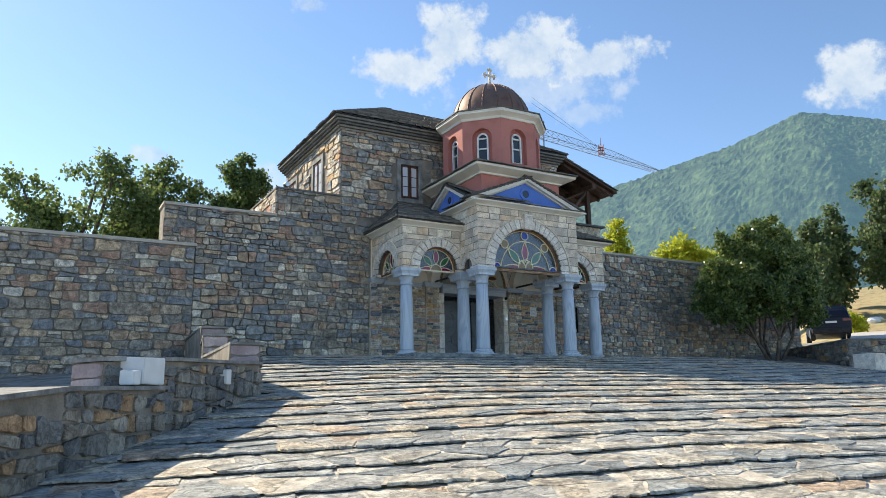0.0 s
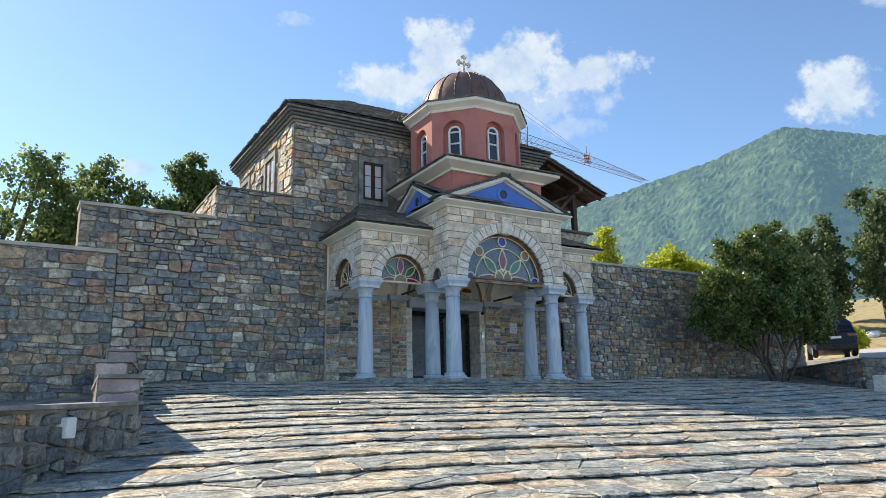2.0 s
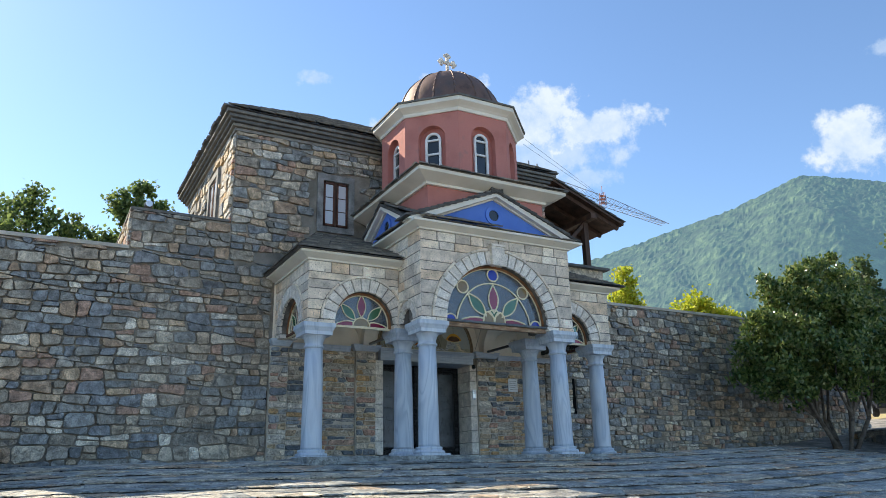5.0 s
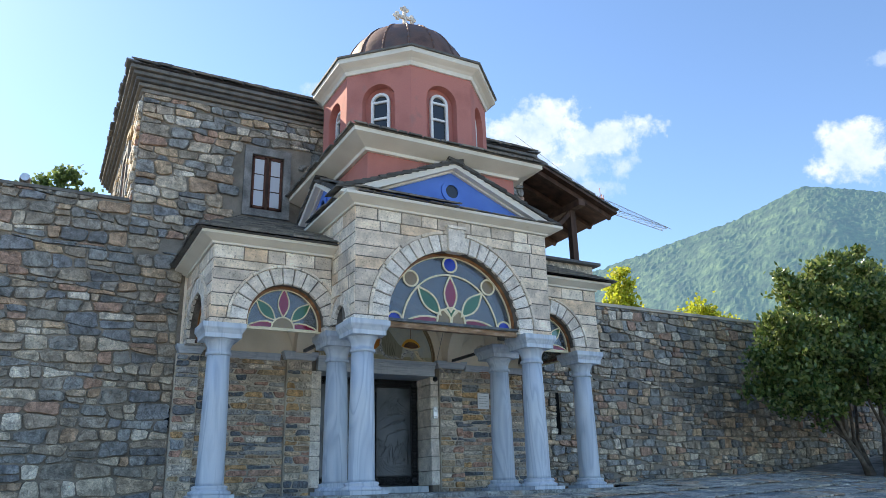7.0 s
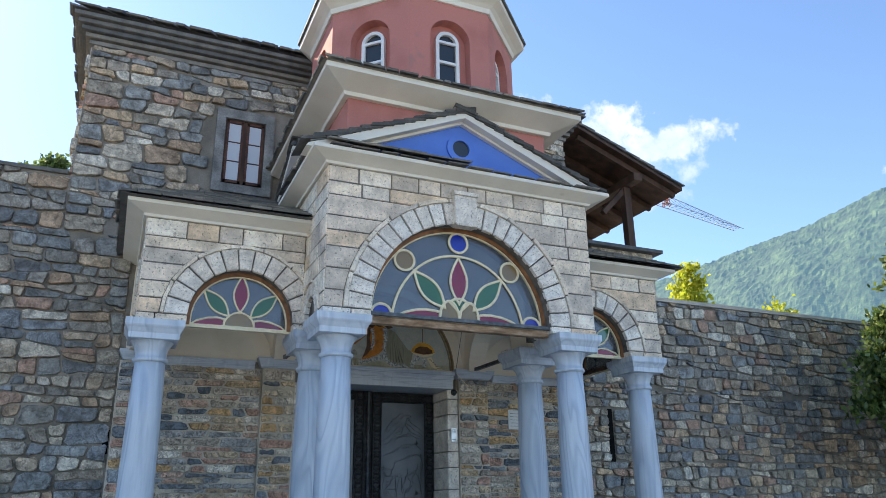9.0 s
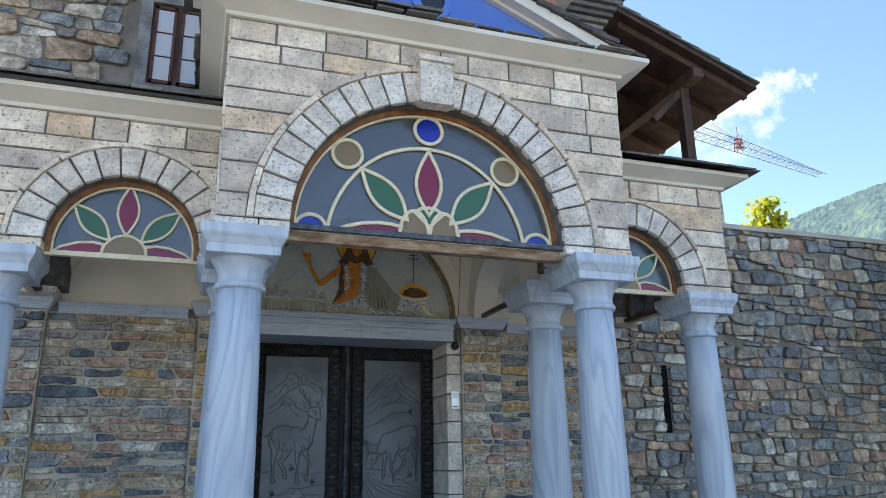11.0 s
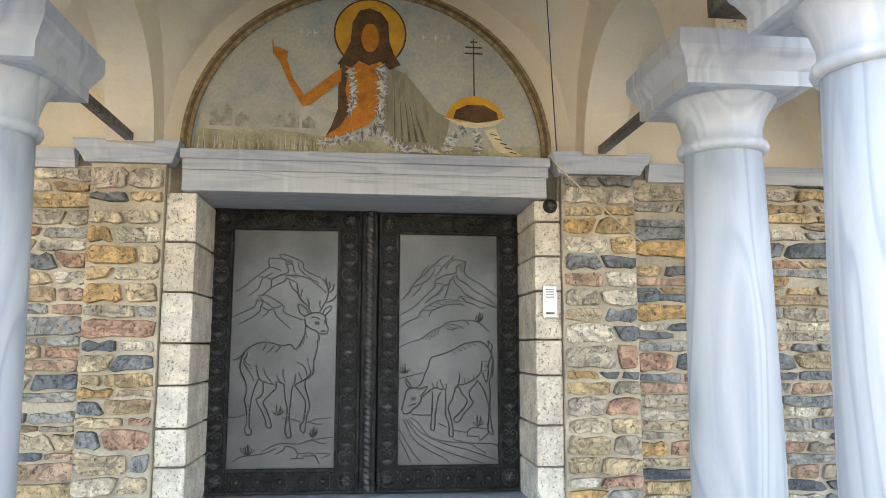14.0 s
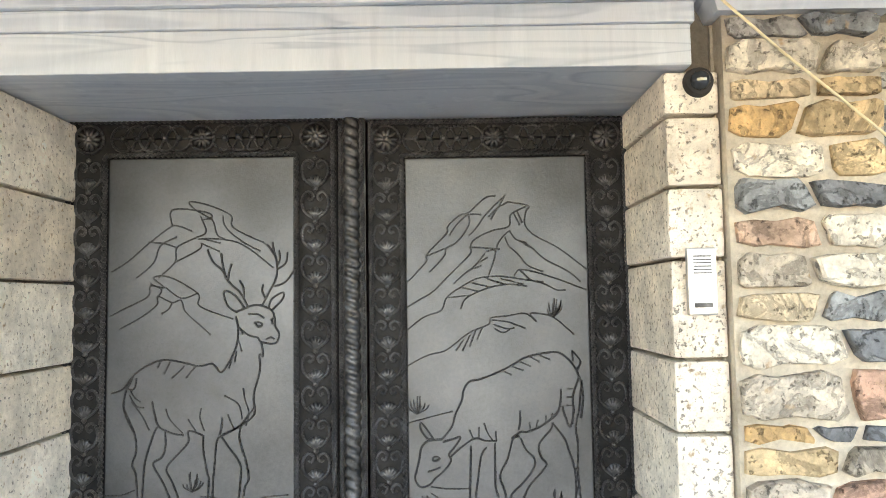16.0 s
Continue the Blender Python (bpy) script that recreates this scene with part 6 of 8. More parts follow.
# ---- stained glass lunettes ----
def petal(cu, cv, a, r0, r1, w, n=10):
    """A pointed leaf from radius r0 to r1 about (cu, cv), along angle a."""
    out = []
    for s in (1, -1):
        for i in range(n + 1):
            f = i / n if s == 1 else 1 - i / n
            r, off = r0 + (r1 - r0) * f, s * w * math.sin(math.pi * f) * (1.0 - .25 * (f - .5))
            if i in (0,) and s == -1:
                continue
            out.append((cu + r * math.cos(a) - off * math.sin(a), cv + r * math.sin(a) + off * math.cos(a)))
    return out[:-1]


def lunette(place, cu, r, big, label):
    ob = thing("stained_glass_lunette", label, "stained glass", "porch lunettes", kind="structure")
    v0 = RISE
    foot = v0 if big else v0 - .07
    n = 36

    def rim(q):
        pts = [(cu + q * math.cos(math.pi * i / n), v0 + q * math.sin(math.pi * i / n)) for i in range(n + 1)]
        return pts if big else [(cu + q, foot)] + pts + [(cu - q, foot)]
    bm = bmesh.new()
    prism(bm, rim(r), lambda u, v, d: place(u, v, -.20 - d), .008)
    part("clear_pane", bm, CLEAR, ob, "grey-blue clear glass")
    for q0, q1, d0, name, material, text in ((r - .045, r, -.14, "frame", BROWN_FRAME, "brown varnished wooden rim"), (r - .062, r - .043, -.165, "bead", LEAD, "")):
        bm = bmesh.new()
        a, b = rim(q0), rim(q1)
        for i in range(len(a) - 1):
            prism(bm, [a[i], b[i], b[i + 1], a[i + 1]], lambda u, v, d: place(u, v, d0 - d), .08 if q1 == r else .03)
        part(name, bm, material, ob, text)
    bm = bmesh.new()
    prism(bm, [(cu - r, foot - .025), (cu + r, foot - .025), (cu + r, foot + .015), (cu - r, foot + .015)], lambda u, v, d: place(u, v, -.16 - d), .05)
    part("bottom_rail", bm, LEAD, ob)

    laid = []

    def came(name, line, parent, w=.015 if big else .011):
        """A flat raised strip of cream lead along a line, mitred at its bends."""
        pts = [p for p, q in zip(line, line[1:]) if math.hypot(p[0] - q[0], p[1] - q[1]) > .004] + [line[-1]]
        closed = math.hypot(pts[0][0] - pts[-1][0], pts[0][1] - pts[-1][1]) < .006
        if closed:
            pts = pts[:-1]
        k = len(pts)
        laid.append(1)
        top = -.176 + .0005 * len(laid)
        rails = ([], [])
        for i in range(k):
            o = pts[i - 1] if closed or i else pts[i]
            q = pts[(i + 1) % k] if closed or i < k - 1 else pts[i]
            n0 = Vector((-(pts[i][1] - o[1]), pts[i][0] - o[0]))
            n1 = Vector((-(q[1] - pts[i][1]), q[0] - pts[i][0]))
            n0 = n0.normalized() if n0.length > 1e-6 else n1.normalized()
            n1 = n1.normalized() if n1.length > 1e-6 else n0
            m = (n0 + n1).normalized() if (n0 + n1).length > .2 else n1
            m = m * w / max(.55, m.dot(n1))
            for rail, sgn in zip(rails, (1, -1)):
                rail.append((pts[i][0] + m.x * sgn, max(foot + .002, pts[i][1] + m.y * sgn)))
        bm = bmesh.new()
        rows = [[bm.verts.new(place(u, v, d)) for u, v in rail] for rail, d in ((rails[0], -.188), (rails[0], top - .004), ([((a[0] * .7 + b[0] * .3), (a[1] * .7 + b[1] * .3)) for a, b in zip(*rails)], top),
                                                                             ([((a[0] * .3 + b[0] * .7), (a[1] * .3 + b[1] * .7)) for a, b in zip(*rails)], top), (rails[1], top - .004), (rails[1], -.188))]
        for r0, r1 in zip(rows, rows[1:]):
            for i in range(k if closed else k - 1):
                j = (i + 1) % k
                bm.faces.new((r0[i], r0[j], r1[j], r1[i]))
        bmesh.ops.recalc_face_normals(bm, faces=bm.faces)
        part(name, bm, LEAD, parent)

    def glass(outline, material, name="glass_piece"):
        bm = bmesh.new()
        keep = [(u, max(v, foot + .01)) for u, v in outline]
        prism(bm, keep, lambda u, v, d: place(u, v, -.188 - d), .006)
        came("came", keep + keep[:1], part(name, bm, material, ob))

    def dome(c, w, h, k=14):
        return [(c + w * math.cos(math.pi * i / k), hub + h * math.sin(math.pi * i / k)) for i in range(k + 1)]

    hub = foot + .015
    if not big:
        core = .18
        glass(dome(cu, core, core), OCHRE_GLASS)
        glass(petal(cu, hub, math.pi / 2, core, r + .03, .088), RED_GLASS)
        for s in (1, -1):
            glass(petal(cu, hub, math.pi / 2 - s * .79, core, r - .0, .085), GREEN_GLASS)
            glass([(cu + s * core, hub), (cu + s * (r - .06), hub), (cu + s * (r - .12), hub + .045), (cu + s * (core + .19), hub + .09), (cu + s * (core + .08), hub + .1), (cu + s * core * .97, hub + .085)], RED_GLASS)
    else:
        glass(petal(cu, hub, math.pi / 2, .21, .81, .115), RED_GLASS)
        glass([(cu - .13, hub + .225), (cu, hub + .1), (cu + .13, hub + .225), (cu + .07, hub + .262), (cu, hub + .275), (cu - .07, hub + .262)], GREEN_GLASS)
        for s in (1, -1):
            glass(petal(cu + s * .06, hub, math.pi / 2 - s * .755, .2, .79, .115), GREEN_GLASS)
            glass(oval(cu + s * .725, hub + .695, .128, .128, 24), OCHRE_GLASS)
            glass([(cu + s * u, hub + v) for u, v in ((.27, 0), (.82, 0), (.72, .045), (.58, .085), (.44, .1), (.33, .095), (.25, .08))], RED_GLASS)
            glass(dome(cu + s * 1.015, .125, .12), COBALT)
            glass(dome(cu + s * .135, .13, .235), OCHRE_GLASS)
            sweep_line = []
            for i in range(17):
                a = math.pi / 2 * i / 16
                sweep_line.append((cu + s * .88 * math.cos(a) * (1 - .05 * math.sin(2 * a)), hub + .825 * math.sin(a)))
            came("came_arc", sweep_line, ob)
        glass(oval(cu, hub + 1.005, .128, .128, 24), COBALT)
    return ob


lunette(lambda u, v, d: (u, CY0 - d, v), CX, 1.2, True, "large half-round stained glass with flower petals and discs")
lunette(lambda u, v, d: (u, SY0 - d, v), 10.2, .62, False, "small half-round stained glass with a five-petal flower")
lunette(lambda u, v, d: (u, SY0 - d, v), 15.22, .62, False, "small half-round stained glass with a five-petal flower")
lunette(lambda u, v, d: (LX0 - d, u, v), 19.5, .62, False, "small half-round stained glass facing the side")
lunette(lambda u, v, d: (RX1 + d, u, v), 19.5, .62, False, "small half-round stained glass facing the side")


# tie beams under the big lunette, and iron ties to the wall
tie = thing("tie_beam", "worn brown wooden beam with a black iron bar", "tie beam", kind="structure")
bm = bmesh.new()
box(bm, 11.47, 13.90, 17.46, 17.56, SPRING - .04, SPRING + .04, .006)
part("wooden_beam", bm, surface("worn_beam", [(.22, .13, .07), (.34, .22, .13), (.42, .34, .25)], .8, 14, .4, 60, stretch=(.3, 1, 1)), tie)
bm = bmesh.new()
box(bm, 11.38, 13.97, 17.405, 17.45, SPRING + .045, SPRING + .09, .004)
part("iron_bar", bm, IRON, tie)
for x in (11.13, 14.24):
    bm = bmesh.new()
    beam(bm, (x, 18.8, SPRING + .02), (x, WALL_Y + .05, SPRING + .03), .05, .05)
    tagged(mesh_object("iron_tie", bm, IRON), "black iron tie bar from column to wall", "iron tie", "iron ties", kind="structure")
for x in (LX0 + .2, RX1 - .2):
    tagged(block("sill_board", (x - .07, x + .07, 18.84, 20.14, SPRING + .012, SPRING + .058), BROWN_DARK, bevel=.006), "dark brown board under a side lunette", "sill board", "sill boards", kind="structure")
for x, y in ((11.13, 18.62), (14.24, 18.62)):
    tagged(block("pad_stone", (x - .2, x + .2, y + .18, y + .4, SPRING, SPRING + .08), PALE, bevel=.01), "rough stone pad between capital and arch", "pad stone", "pad stones", kind="structure")


# ---- windows of the gatehouse ----
def house_window(name, place, w, h, label):
    """place(u, v, d): u from the middle, v from the sill."""
    ob = thing(name, label, "window", "gatehouse windows", kind="structure")
    for u0, u1, v0, v1 in ((-w / 2 - .14, -w / 2, -.14, h + .16), (w / 2, w / 2 + .14, -.14, h + .16), (-w / 2, w / 2, h, h + .16), (-w / 2, w / 2, -.14, 0)):
        bm = bmesh.new()
        prism(bm, [(u0, v0), (u1, v0), (u1, v1), (u0, v1)], lambda u, v, d: place(u, v, .055 - d), .2)
        part("stone_surround", bm, STONE_GREY, ob)
    bm = bmesh.new()
    prism(bm, [(-w / 2, 0), (w / 2, 0), (w / 2, h), (-w / 2, h)], lambda u, v, d: place(u, v, .004 - d), .01)
    part("dark_reveal", bm, WOOD, ob)
    for s in (-1, 1):
        a, b = (-w / 2 + .03, -.03) if s < 0 else (.03, w / 2 - .03)
        fr = bmesh.new()
        for q in ((a, a + .035, .03, h - .03), (b - .035, b, .03, h - .03), (a, b, .03, .07), (a, b, h - .07, h - .03)):
            prism(fr, [(q[0], q[2]), (q[1], q[2]), (q[1], q[3]), (q[0], q[3])], lambda u, v, d: place(u, v, .03 - d), .03)
        sash = part("sash", fr, BROWN_DARK, ob)
        for k in range(3):
            z0, z1 = .07 + (h - .14) * k / 3 + .012, .07 + (h - .14) * (k + 1) / 3 - .012
            gl = bmesh.new()
            prism(gl, [(a + .035, z0), (b - .035, z0), (b - .035, z1), (a + .035, z1)], lambda u, v, d: place(u, v, .016 - d), .006)
            part("pane", gl, CURTAINED, sash)


STONE_GREY = surface("grey_dressed_stone", [(.20, .20, .19), (.27, .265, .25)], .85, 4, .4, 40)
CURTAINED = glassy("curtained_glass", (.58, .60, .62), .15)
house_window("window", lambda u, v, d: (10.335 + u, WALL_Y - d, 8.04 + v), .63, 1.13, "brown wooden six-pane window in a grey stone surround")
house_window("window", lambda u, v, d: (HX0 - d, 22.55 - u, 8.35 + v), .8, 1.2, "brown wooden window in the side wall")
house_window("window", lambda u, v, d: (HX0 - d, 25.2 - u, 8.35 + v), .8, 1.2, "brown wooden window in the side wall")

# ---- timber gallery at the end of the gatehouse ----
gallery = thing("timber_gallery", "dark brown timber gallery roof on a post over a slate ledge", "gallery", kind="structure")
GE, GX0, GX1 = 9.28, 16.6, 19.05
bm = bmesh.new()
A = [(GX0, 20.25, GE + .95), (GX1, 20.25, GE), (GX1, 27, GE), (GX0, 27, GE + .95)]
lo = [bm.verts.new(p) for p in A]
hi = [bm.verts.new((p[0], p[1], p[2] + .06)) for p in A]
bm.faces.new(lo)
bm.faces.new(hi[::-1])
for i in range(4):
    bm.faces.new((lo[i], hi[i], hi[(i + 1) % 4], lo[(i + 1) % 4]))
part("roof_boards", bm, WOOD, gallery)
slate_slope(gallery, (GX1 + .05, 20.2, GE + .07), (GX1 + .05, 27, GE + .07), (GX0, 27, GE + 1.04), (GX0, 20.2, GE + 1.04), 7, 77, .4)
for k in range(9):
    y = 20.45 + .75 * k
    bm = bmesh.new()
    beam(bm, (GX0 + .1, y, GE + .84), (GX1 - .06, y, GE - .05), .09, .11)
    part("rafter", bm, WOOD, gallery)
for y in (20.75, 23.5, 26.3):
    bm = bmesh.new()
    box(bm, 17.92, 18.08, y - .08, y + .08, 7.95, GE + .1, .01)
    part("post", bm, WOOD, gallery, "weathered timber post")
bm = bmesh.new()
box(bm, 17.9, 18.1, 20.3, 27, GE + .08, GE + .24, .01)
part("wall_plate", bm, WOOD, gallery)
bm = bmesh.new()
beam(bm, (17.4, 20.75, GE - .55), (17.98, 20.75, GE + .05), .1, .1)
part("brace", bm, WOOD, gallery)
bm = bmesh.new()
box(bm, 16.9, 18.35, WALL_Y + .05, 27, 6.9, 7.9)
part("gallery_wall", bm, RUBBLE, gallery)
bm = bmesh.new()
box(bm, 16.7, 18.5, WALL_Y - .1, 27, 7.9, 7.97, .01)
part("slate_ledge", bm, SLATE, gallery)

# ---- small fixtures ----
intercom = thing("intercom", "small steel door intercom with speaker grille and button", "intercom")
bm = bmesh.new()
box(bm, 13.85, 13.945, WALL_Y - .09, WALL_Y - .062, 4.21, 4.43, .006)
part("plate", bm, STEEL, intercom)
for k in range(6):
    bm = bmesh.new()
    box(bm, 13.868, 13.927, WALL_Y - .0925, WALL_Y - .0895, 4.345 + .011 * k, 4.35 + .011 * k)
    part("grille_slot", bm, IRON, intercom)
bm = bmesh.new()
box(bm, 13.868, 13.927, WALL_Y - .093, WALL_Y - .0895, 4.235, 4.25)
part("button", bm, IRON, intercom)
camera_dome = thing("security_camera", "small black dome security camera on the jamb", "security camera", at=(13.915, WALL_Y - .06, 4.985))
bm = bmesh.new()
bmesh.ops.create_cone(bm, cap_ends=True, segments=24, radius1=.052, radius2=.045, depth=.03, matrix=Matrix.Translation((0, -.015, 0)) @ Matrix.Rotation(radians(90), 4, "X"))
part("mount", bm, RUBBER, camera_dome)
bm = bmesh.new()
bmesh.ops.create_uvsphere(bm, u_segments=20, v_segments=12, radius=.034, matrix=Matrix.Translation((0, -.032, 0)))
part("lens_dome", bm, PANE, camera_dome)
cable = thing("cable", "thin grey cable along the wall by the gate", "cable")
bm = bmesh.new()
pts = [(13.9, 5.3), (13.97, 5.22), (14.14, 5.06), (14.36, 4.87), (14.53, 4.72)]
for (a, b), (c, d) in zip(pts, pts[1:]):
    bar(bm, (a, WALL_Y - .175, b), (c, WALL_Y - .175, d), .005, 5)
part("wire", bm, LEAD, cable)
bm = bmesh.new()
bar(bm, (13.5, 18.9, 6.4), (13.98, WALL_Y - .03, 5.36), .004, 5)
part("wire", bm, IRON, cable)
notice = thing("notice_plate", "small white notice plate on the porch wall", "notice")
bm = bmesh.new()
box(bm, 14.89, 15.16, WALL_Y - .075, WALL_Y - .055, 4.43, 4.74, .003)
part("plate", bm, WHITE, notice)
for k in range(5):
    bm = bmesh.new()
    box(bm, 14.925, 15.125 - .03 * (k % 2), WALL_Y - .077, WALL_Y - .0745, 4.48 + .05 * k, 4.487 + .05 * k)
    part("text_bar", bm, STONE_GREY, notice)
spot = thing("floodlight", "small black floodlight on the wall top", "floodlight", at=(6.3, WALL_Y + .1, 7.88))
bm = bmesh.new()
box(bm, -.02, .02, -.02, .02, 0, .1)
part("bracket", bm, IRON, spot)
bm = bmesh.new()
bmesh.ops.create_cone(bm, cap_ends=True, segments=20, radius1=.09, radius2=.07, depth=.14, matrix=Matrix.Translation((0, 0, .13)) @ Matrix.Rotation(radians(90), 4, "X"))
part("housing", bm, IRON, spot)
bm = bmesh.new()
bmesh.ops.create_cone(bm, cap_ends=True, segments=20, radius1=.068, radius2=.068, depth=.01, matrix=Matrix.Translation((0, -.077, .13)) @ Matrix.Rotation(radians(90), 4, "X"))
part("lens", bm, STEEL, spot)

# ---- parapet beside the steps ----
def keep_all(u, v):
    return True


PAR = [(4.15, 20.45), (3.86, 17.0), (3.43, 14.75), (3.15, 11.45), (2.3, 10.1), (1.2, 8.55), (.3, 7.25), (-.7, 5.8), (-2.2, 3.6)]


def along(i0, f0, i1, f1):
    a = Vector(PAR[i0]).lerp(Vector(PAR[i0 + 1]), f0)
    b = Vector(PAR[i1]).lerp(Vector(PAR[i1 + 1]), f1)
    mid = [Vector(PAR[k]) for k in range(i0 + 1, i1 + 1) if (Vector(PAR[k]) - a).length > .02 and (Vector(PAR[k]) - b).length > .02]
    return [a] + mid + [b]


def parapet_piece(line, top, thick, label):
    """A low wall: its face follows the line, stones on face and ends."""
    ob = thing("low_wall", label, "low wall", "stepped low walls", kind="structure")
    bm = bmesh.new()
    tops = top if isinstance(top, (list, tuple)) else [top] * len(line)
    left = []
    for i, p in enumerate(line):
        d = (line[min(i + 1, len(line) - 1)] - line[max(i - 1, 0)]).normalized()
        left.append(p + Vector((d.y, -d.x)) * thick)
    for i in range(len(line) - 1):
        a, b, c, e = line[i], line[i + 1], left[i + 1], left[i]
        vs = [bm.verts.new((q.x, q.y, 0.2)) for q in (a, b, c, e)] + [bm.verts.new((q.x, q.y, z)) for q, z in zip((a, b, c, e), (tops[i], tops[i + 1], tops[i + 1], tops[i]))]
        for f in ((0, 1, 2, 3), (4, 5, 6, 7), (0, 1, 5, 4), (1, 2, 6, 5), (2, 3, 7, 6), (3, 0, 4, 7)):
            bm.faces.new([vs[k] for k in f])
    bmesh.ops.recalc_face_normals(bm, faces=bm.faces)
    part("core", bm, MORTAR, ob)
    for i in range(len(line) - 1):
        a, b, c, e = line[i], line[i + 1], left[i + 1], left[i]
        d = (b - a).normalized()
        out = Vector((-d.y, d.x))
        bm = bmesh.new()
        pts = [a + out * .06 - d * .01, b + out * .06 + d * .05 * (i == len(line) - 2), c - out * .0 + d * .05 * (i == len(line) - 2), e - out * .04 - d * .01]
        zs = (tops[i], tops[i + 1], tops[i + 1], tops[i])
        lo = [bm.verts.new((q.x, q.y, z + .003)) for q, z in zip(pts, zs)]
        hi = [bm.verts.new((q.x, q.y, z + .045)) for q, z in zip(pts, zs)]
        bm.faces.new(lo[::-1])
        bm.faces.new(hi)
        for k in range(4):
            bm.faces.new((lo[k], lo[(k + 1) % 4], hi[(k + 1) % 4], hi[k]))
        bmesh.ops.recalc_face_normals(bm, faces=bm.faces)
        part("cap_slab", bm, STONE_GREY, ob, "thin grey slate capping")
    for i in range(len(line) - 1):
        a, b = line[i], line[i + 1]
        d = (b - a).normalized()
        out = Vector((-d.y, d.x))
        length = (b - a).length
        z0 = min(zg(a.x, a.y), zg(b.x, b.y)) - .15

        def place(u, v, dd, a=a, d=d, out=out):
            q = a + d * u + out * dd
            return (q.x, q.y, v)
        t0, t1 = tops[i], tops[i + 1]
        cells = rubble_cells(0, length, z0, min(t0, t1), keep_all, 900 + i + int(t0 * 100), (.08, .21), (.12, .38))
        rubble(ob, cells, place, PARAPET_STONE, 300 + i, keep_all, .011, (.02, .065), soft=.8)
    a, b = line[-1], left[-1]
    d = (b - a).normalized()
    out = Vector((-d.y, d.x))
    if out.y > 0:
        out = -out

    def place2(u, v, dd):
        q = a + d * u + out * dd
        return (q.x, q.y, v)
    cells = rubble_cells(0, thick, zg(a.x, a.y) - .3, tops[-1], lambda u, v: True, 950 + int(tops[-1] * 100), (.2, .34), (.3, .6))
    rubble(ob, cells, place2, VEINED, 310, None, .008, (.015, .04))
    return ob


PARAPET_STONE = surface("parapet_stone", [(0.24, 0.228, 0.198), (0.324, 0.294, 0.24), (0.174, 0.18, 0.18), (0.3, 0.264, 0.21), (0.396, 0.36, 0.294), (0.432, 0.282, 0.156), (0.216, 0.216, 0.204), (0.264, 0.252, 0.222), (0.15, 0.156, 0.162)], .85, 6, 1.0, 36, vary=.36, dist=.04, pieces=True, stain=((.38, .33, .26), 8, .64), flake=(5.0, .28))
VEINED = surface("veined_violet_stone", [(.36, .29, .29), (.42, .35, .34), (.33, .28, .27)], .8, 4, .5, 30, vary=.22, pieces=True, stain=((.68, .64, .60), 5, .6))
parapet_piece(along(0, 0, 0, 1), 3.28, .52, "top tier of a stepped low rubble wall with slate cap")
parapet_piece(along(1, 0.004, 1, 1), 2.9, .48, "middle tier of a stepped low rubble wall with slate cap")
parapet_piece(along(2, 0.004, 2, 1), 2.46, .46, "tier of a stepped low wall ending in veined violet stone")
parapet_piece([Vector((3.14, 11.43)), Vector((2.3, 10.1)), Vector((1.5, 9.05)), Vector((.7, 8.45))], [2.16, 2.09, 2.05, 2.0], .45, "curving low rubble wall with white marble pieces set in")
parapet_piece([Vector((1.36, 8.78)), Vector((1.2, 8.55)), Vector((.3, 7.25)), Vector((-.7, 5.8)), Vector((-2.2, 3.6))], [1.72, 1.71, 1.67, 1.5, 1.2], .55, "lower end of the low rubble wall with slate cap")
for (i, f, z0, z1, w, pr) in ((3, .95, 1.82, 2.02, .19, .085), (4, .84, 1.772, 2.07, .47, -.02), (5, .125, 1.762, 1.915, .15, -.03)):
    a, b = Vector(PAR[i]), Vector(PAR[i + 1])
    d = (b - a).normalized()
    out = Vector((-d.y, d.x))
    c = a.lerp(b, f)
    bm = bmesh.new()
    depth = {3: .12, 4: .35, 5: .16}[i]
    pts = [c + out * pr, c + d * w + out * pr, c + d * w + out * (pr - depth), c + out * (pr - depth)]
    vs = [bm.verts.new((q.x, q.y, z0)) for q in pts] + [bm.verts.new((q.x, q.y, z1 - .02 * (k % 2))) for k, q in enumerate(pts)]
    for fc in ((0, 1, 2, 3), (4, 5, 6, 7), (0, 1, 5, 4), (1, 2, 6, 5), (2, 3, 7, 6), (3, 0, 4, 7)):
        bm.faces.new([vs[k] for k in fc])
    bmesh.ops.recalc_face_normals(bm, faces=bm.faces)
    bmesh.ops.bevel(bm, geom=list(bm.edges), offset=.008, segments=2, affect="EDGES")
    tagged(mesh_object("marble_block", bm, WHITE), "rough white marble block set in the low wall", "marble block", "white blocks in the low wall")

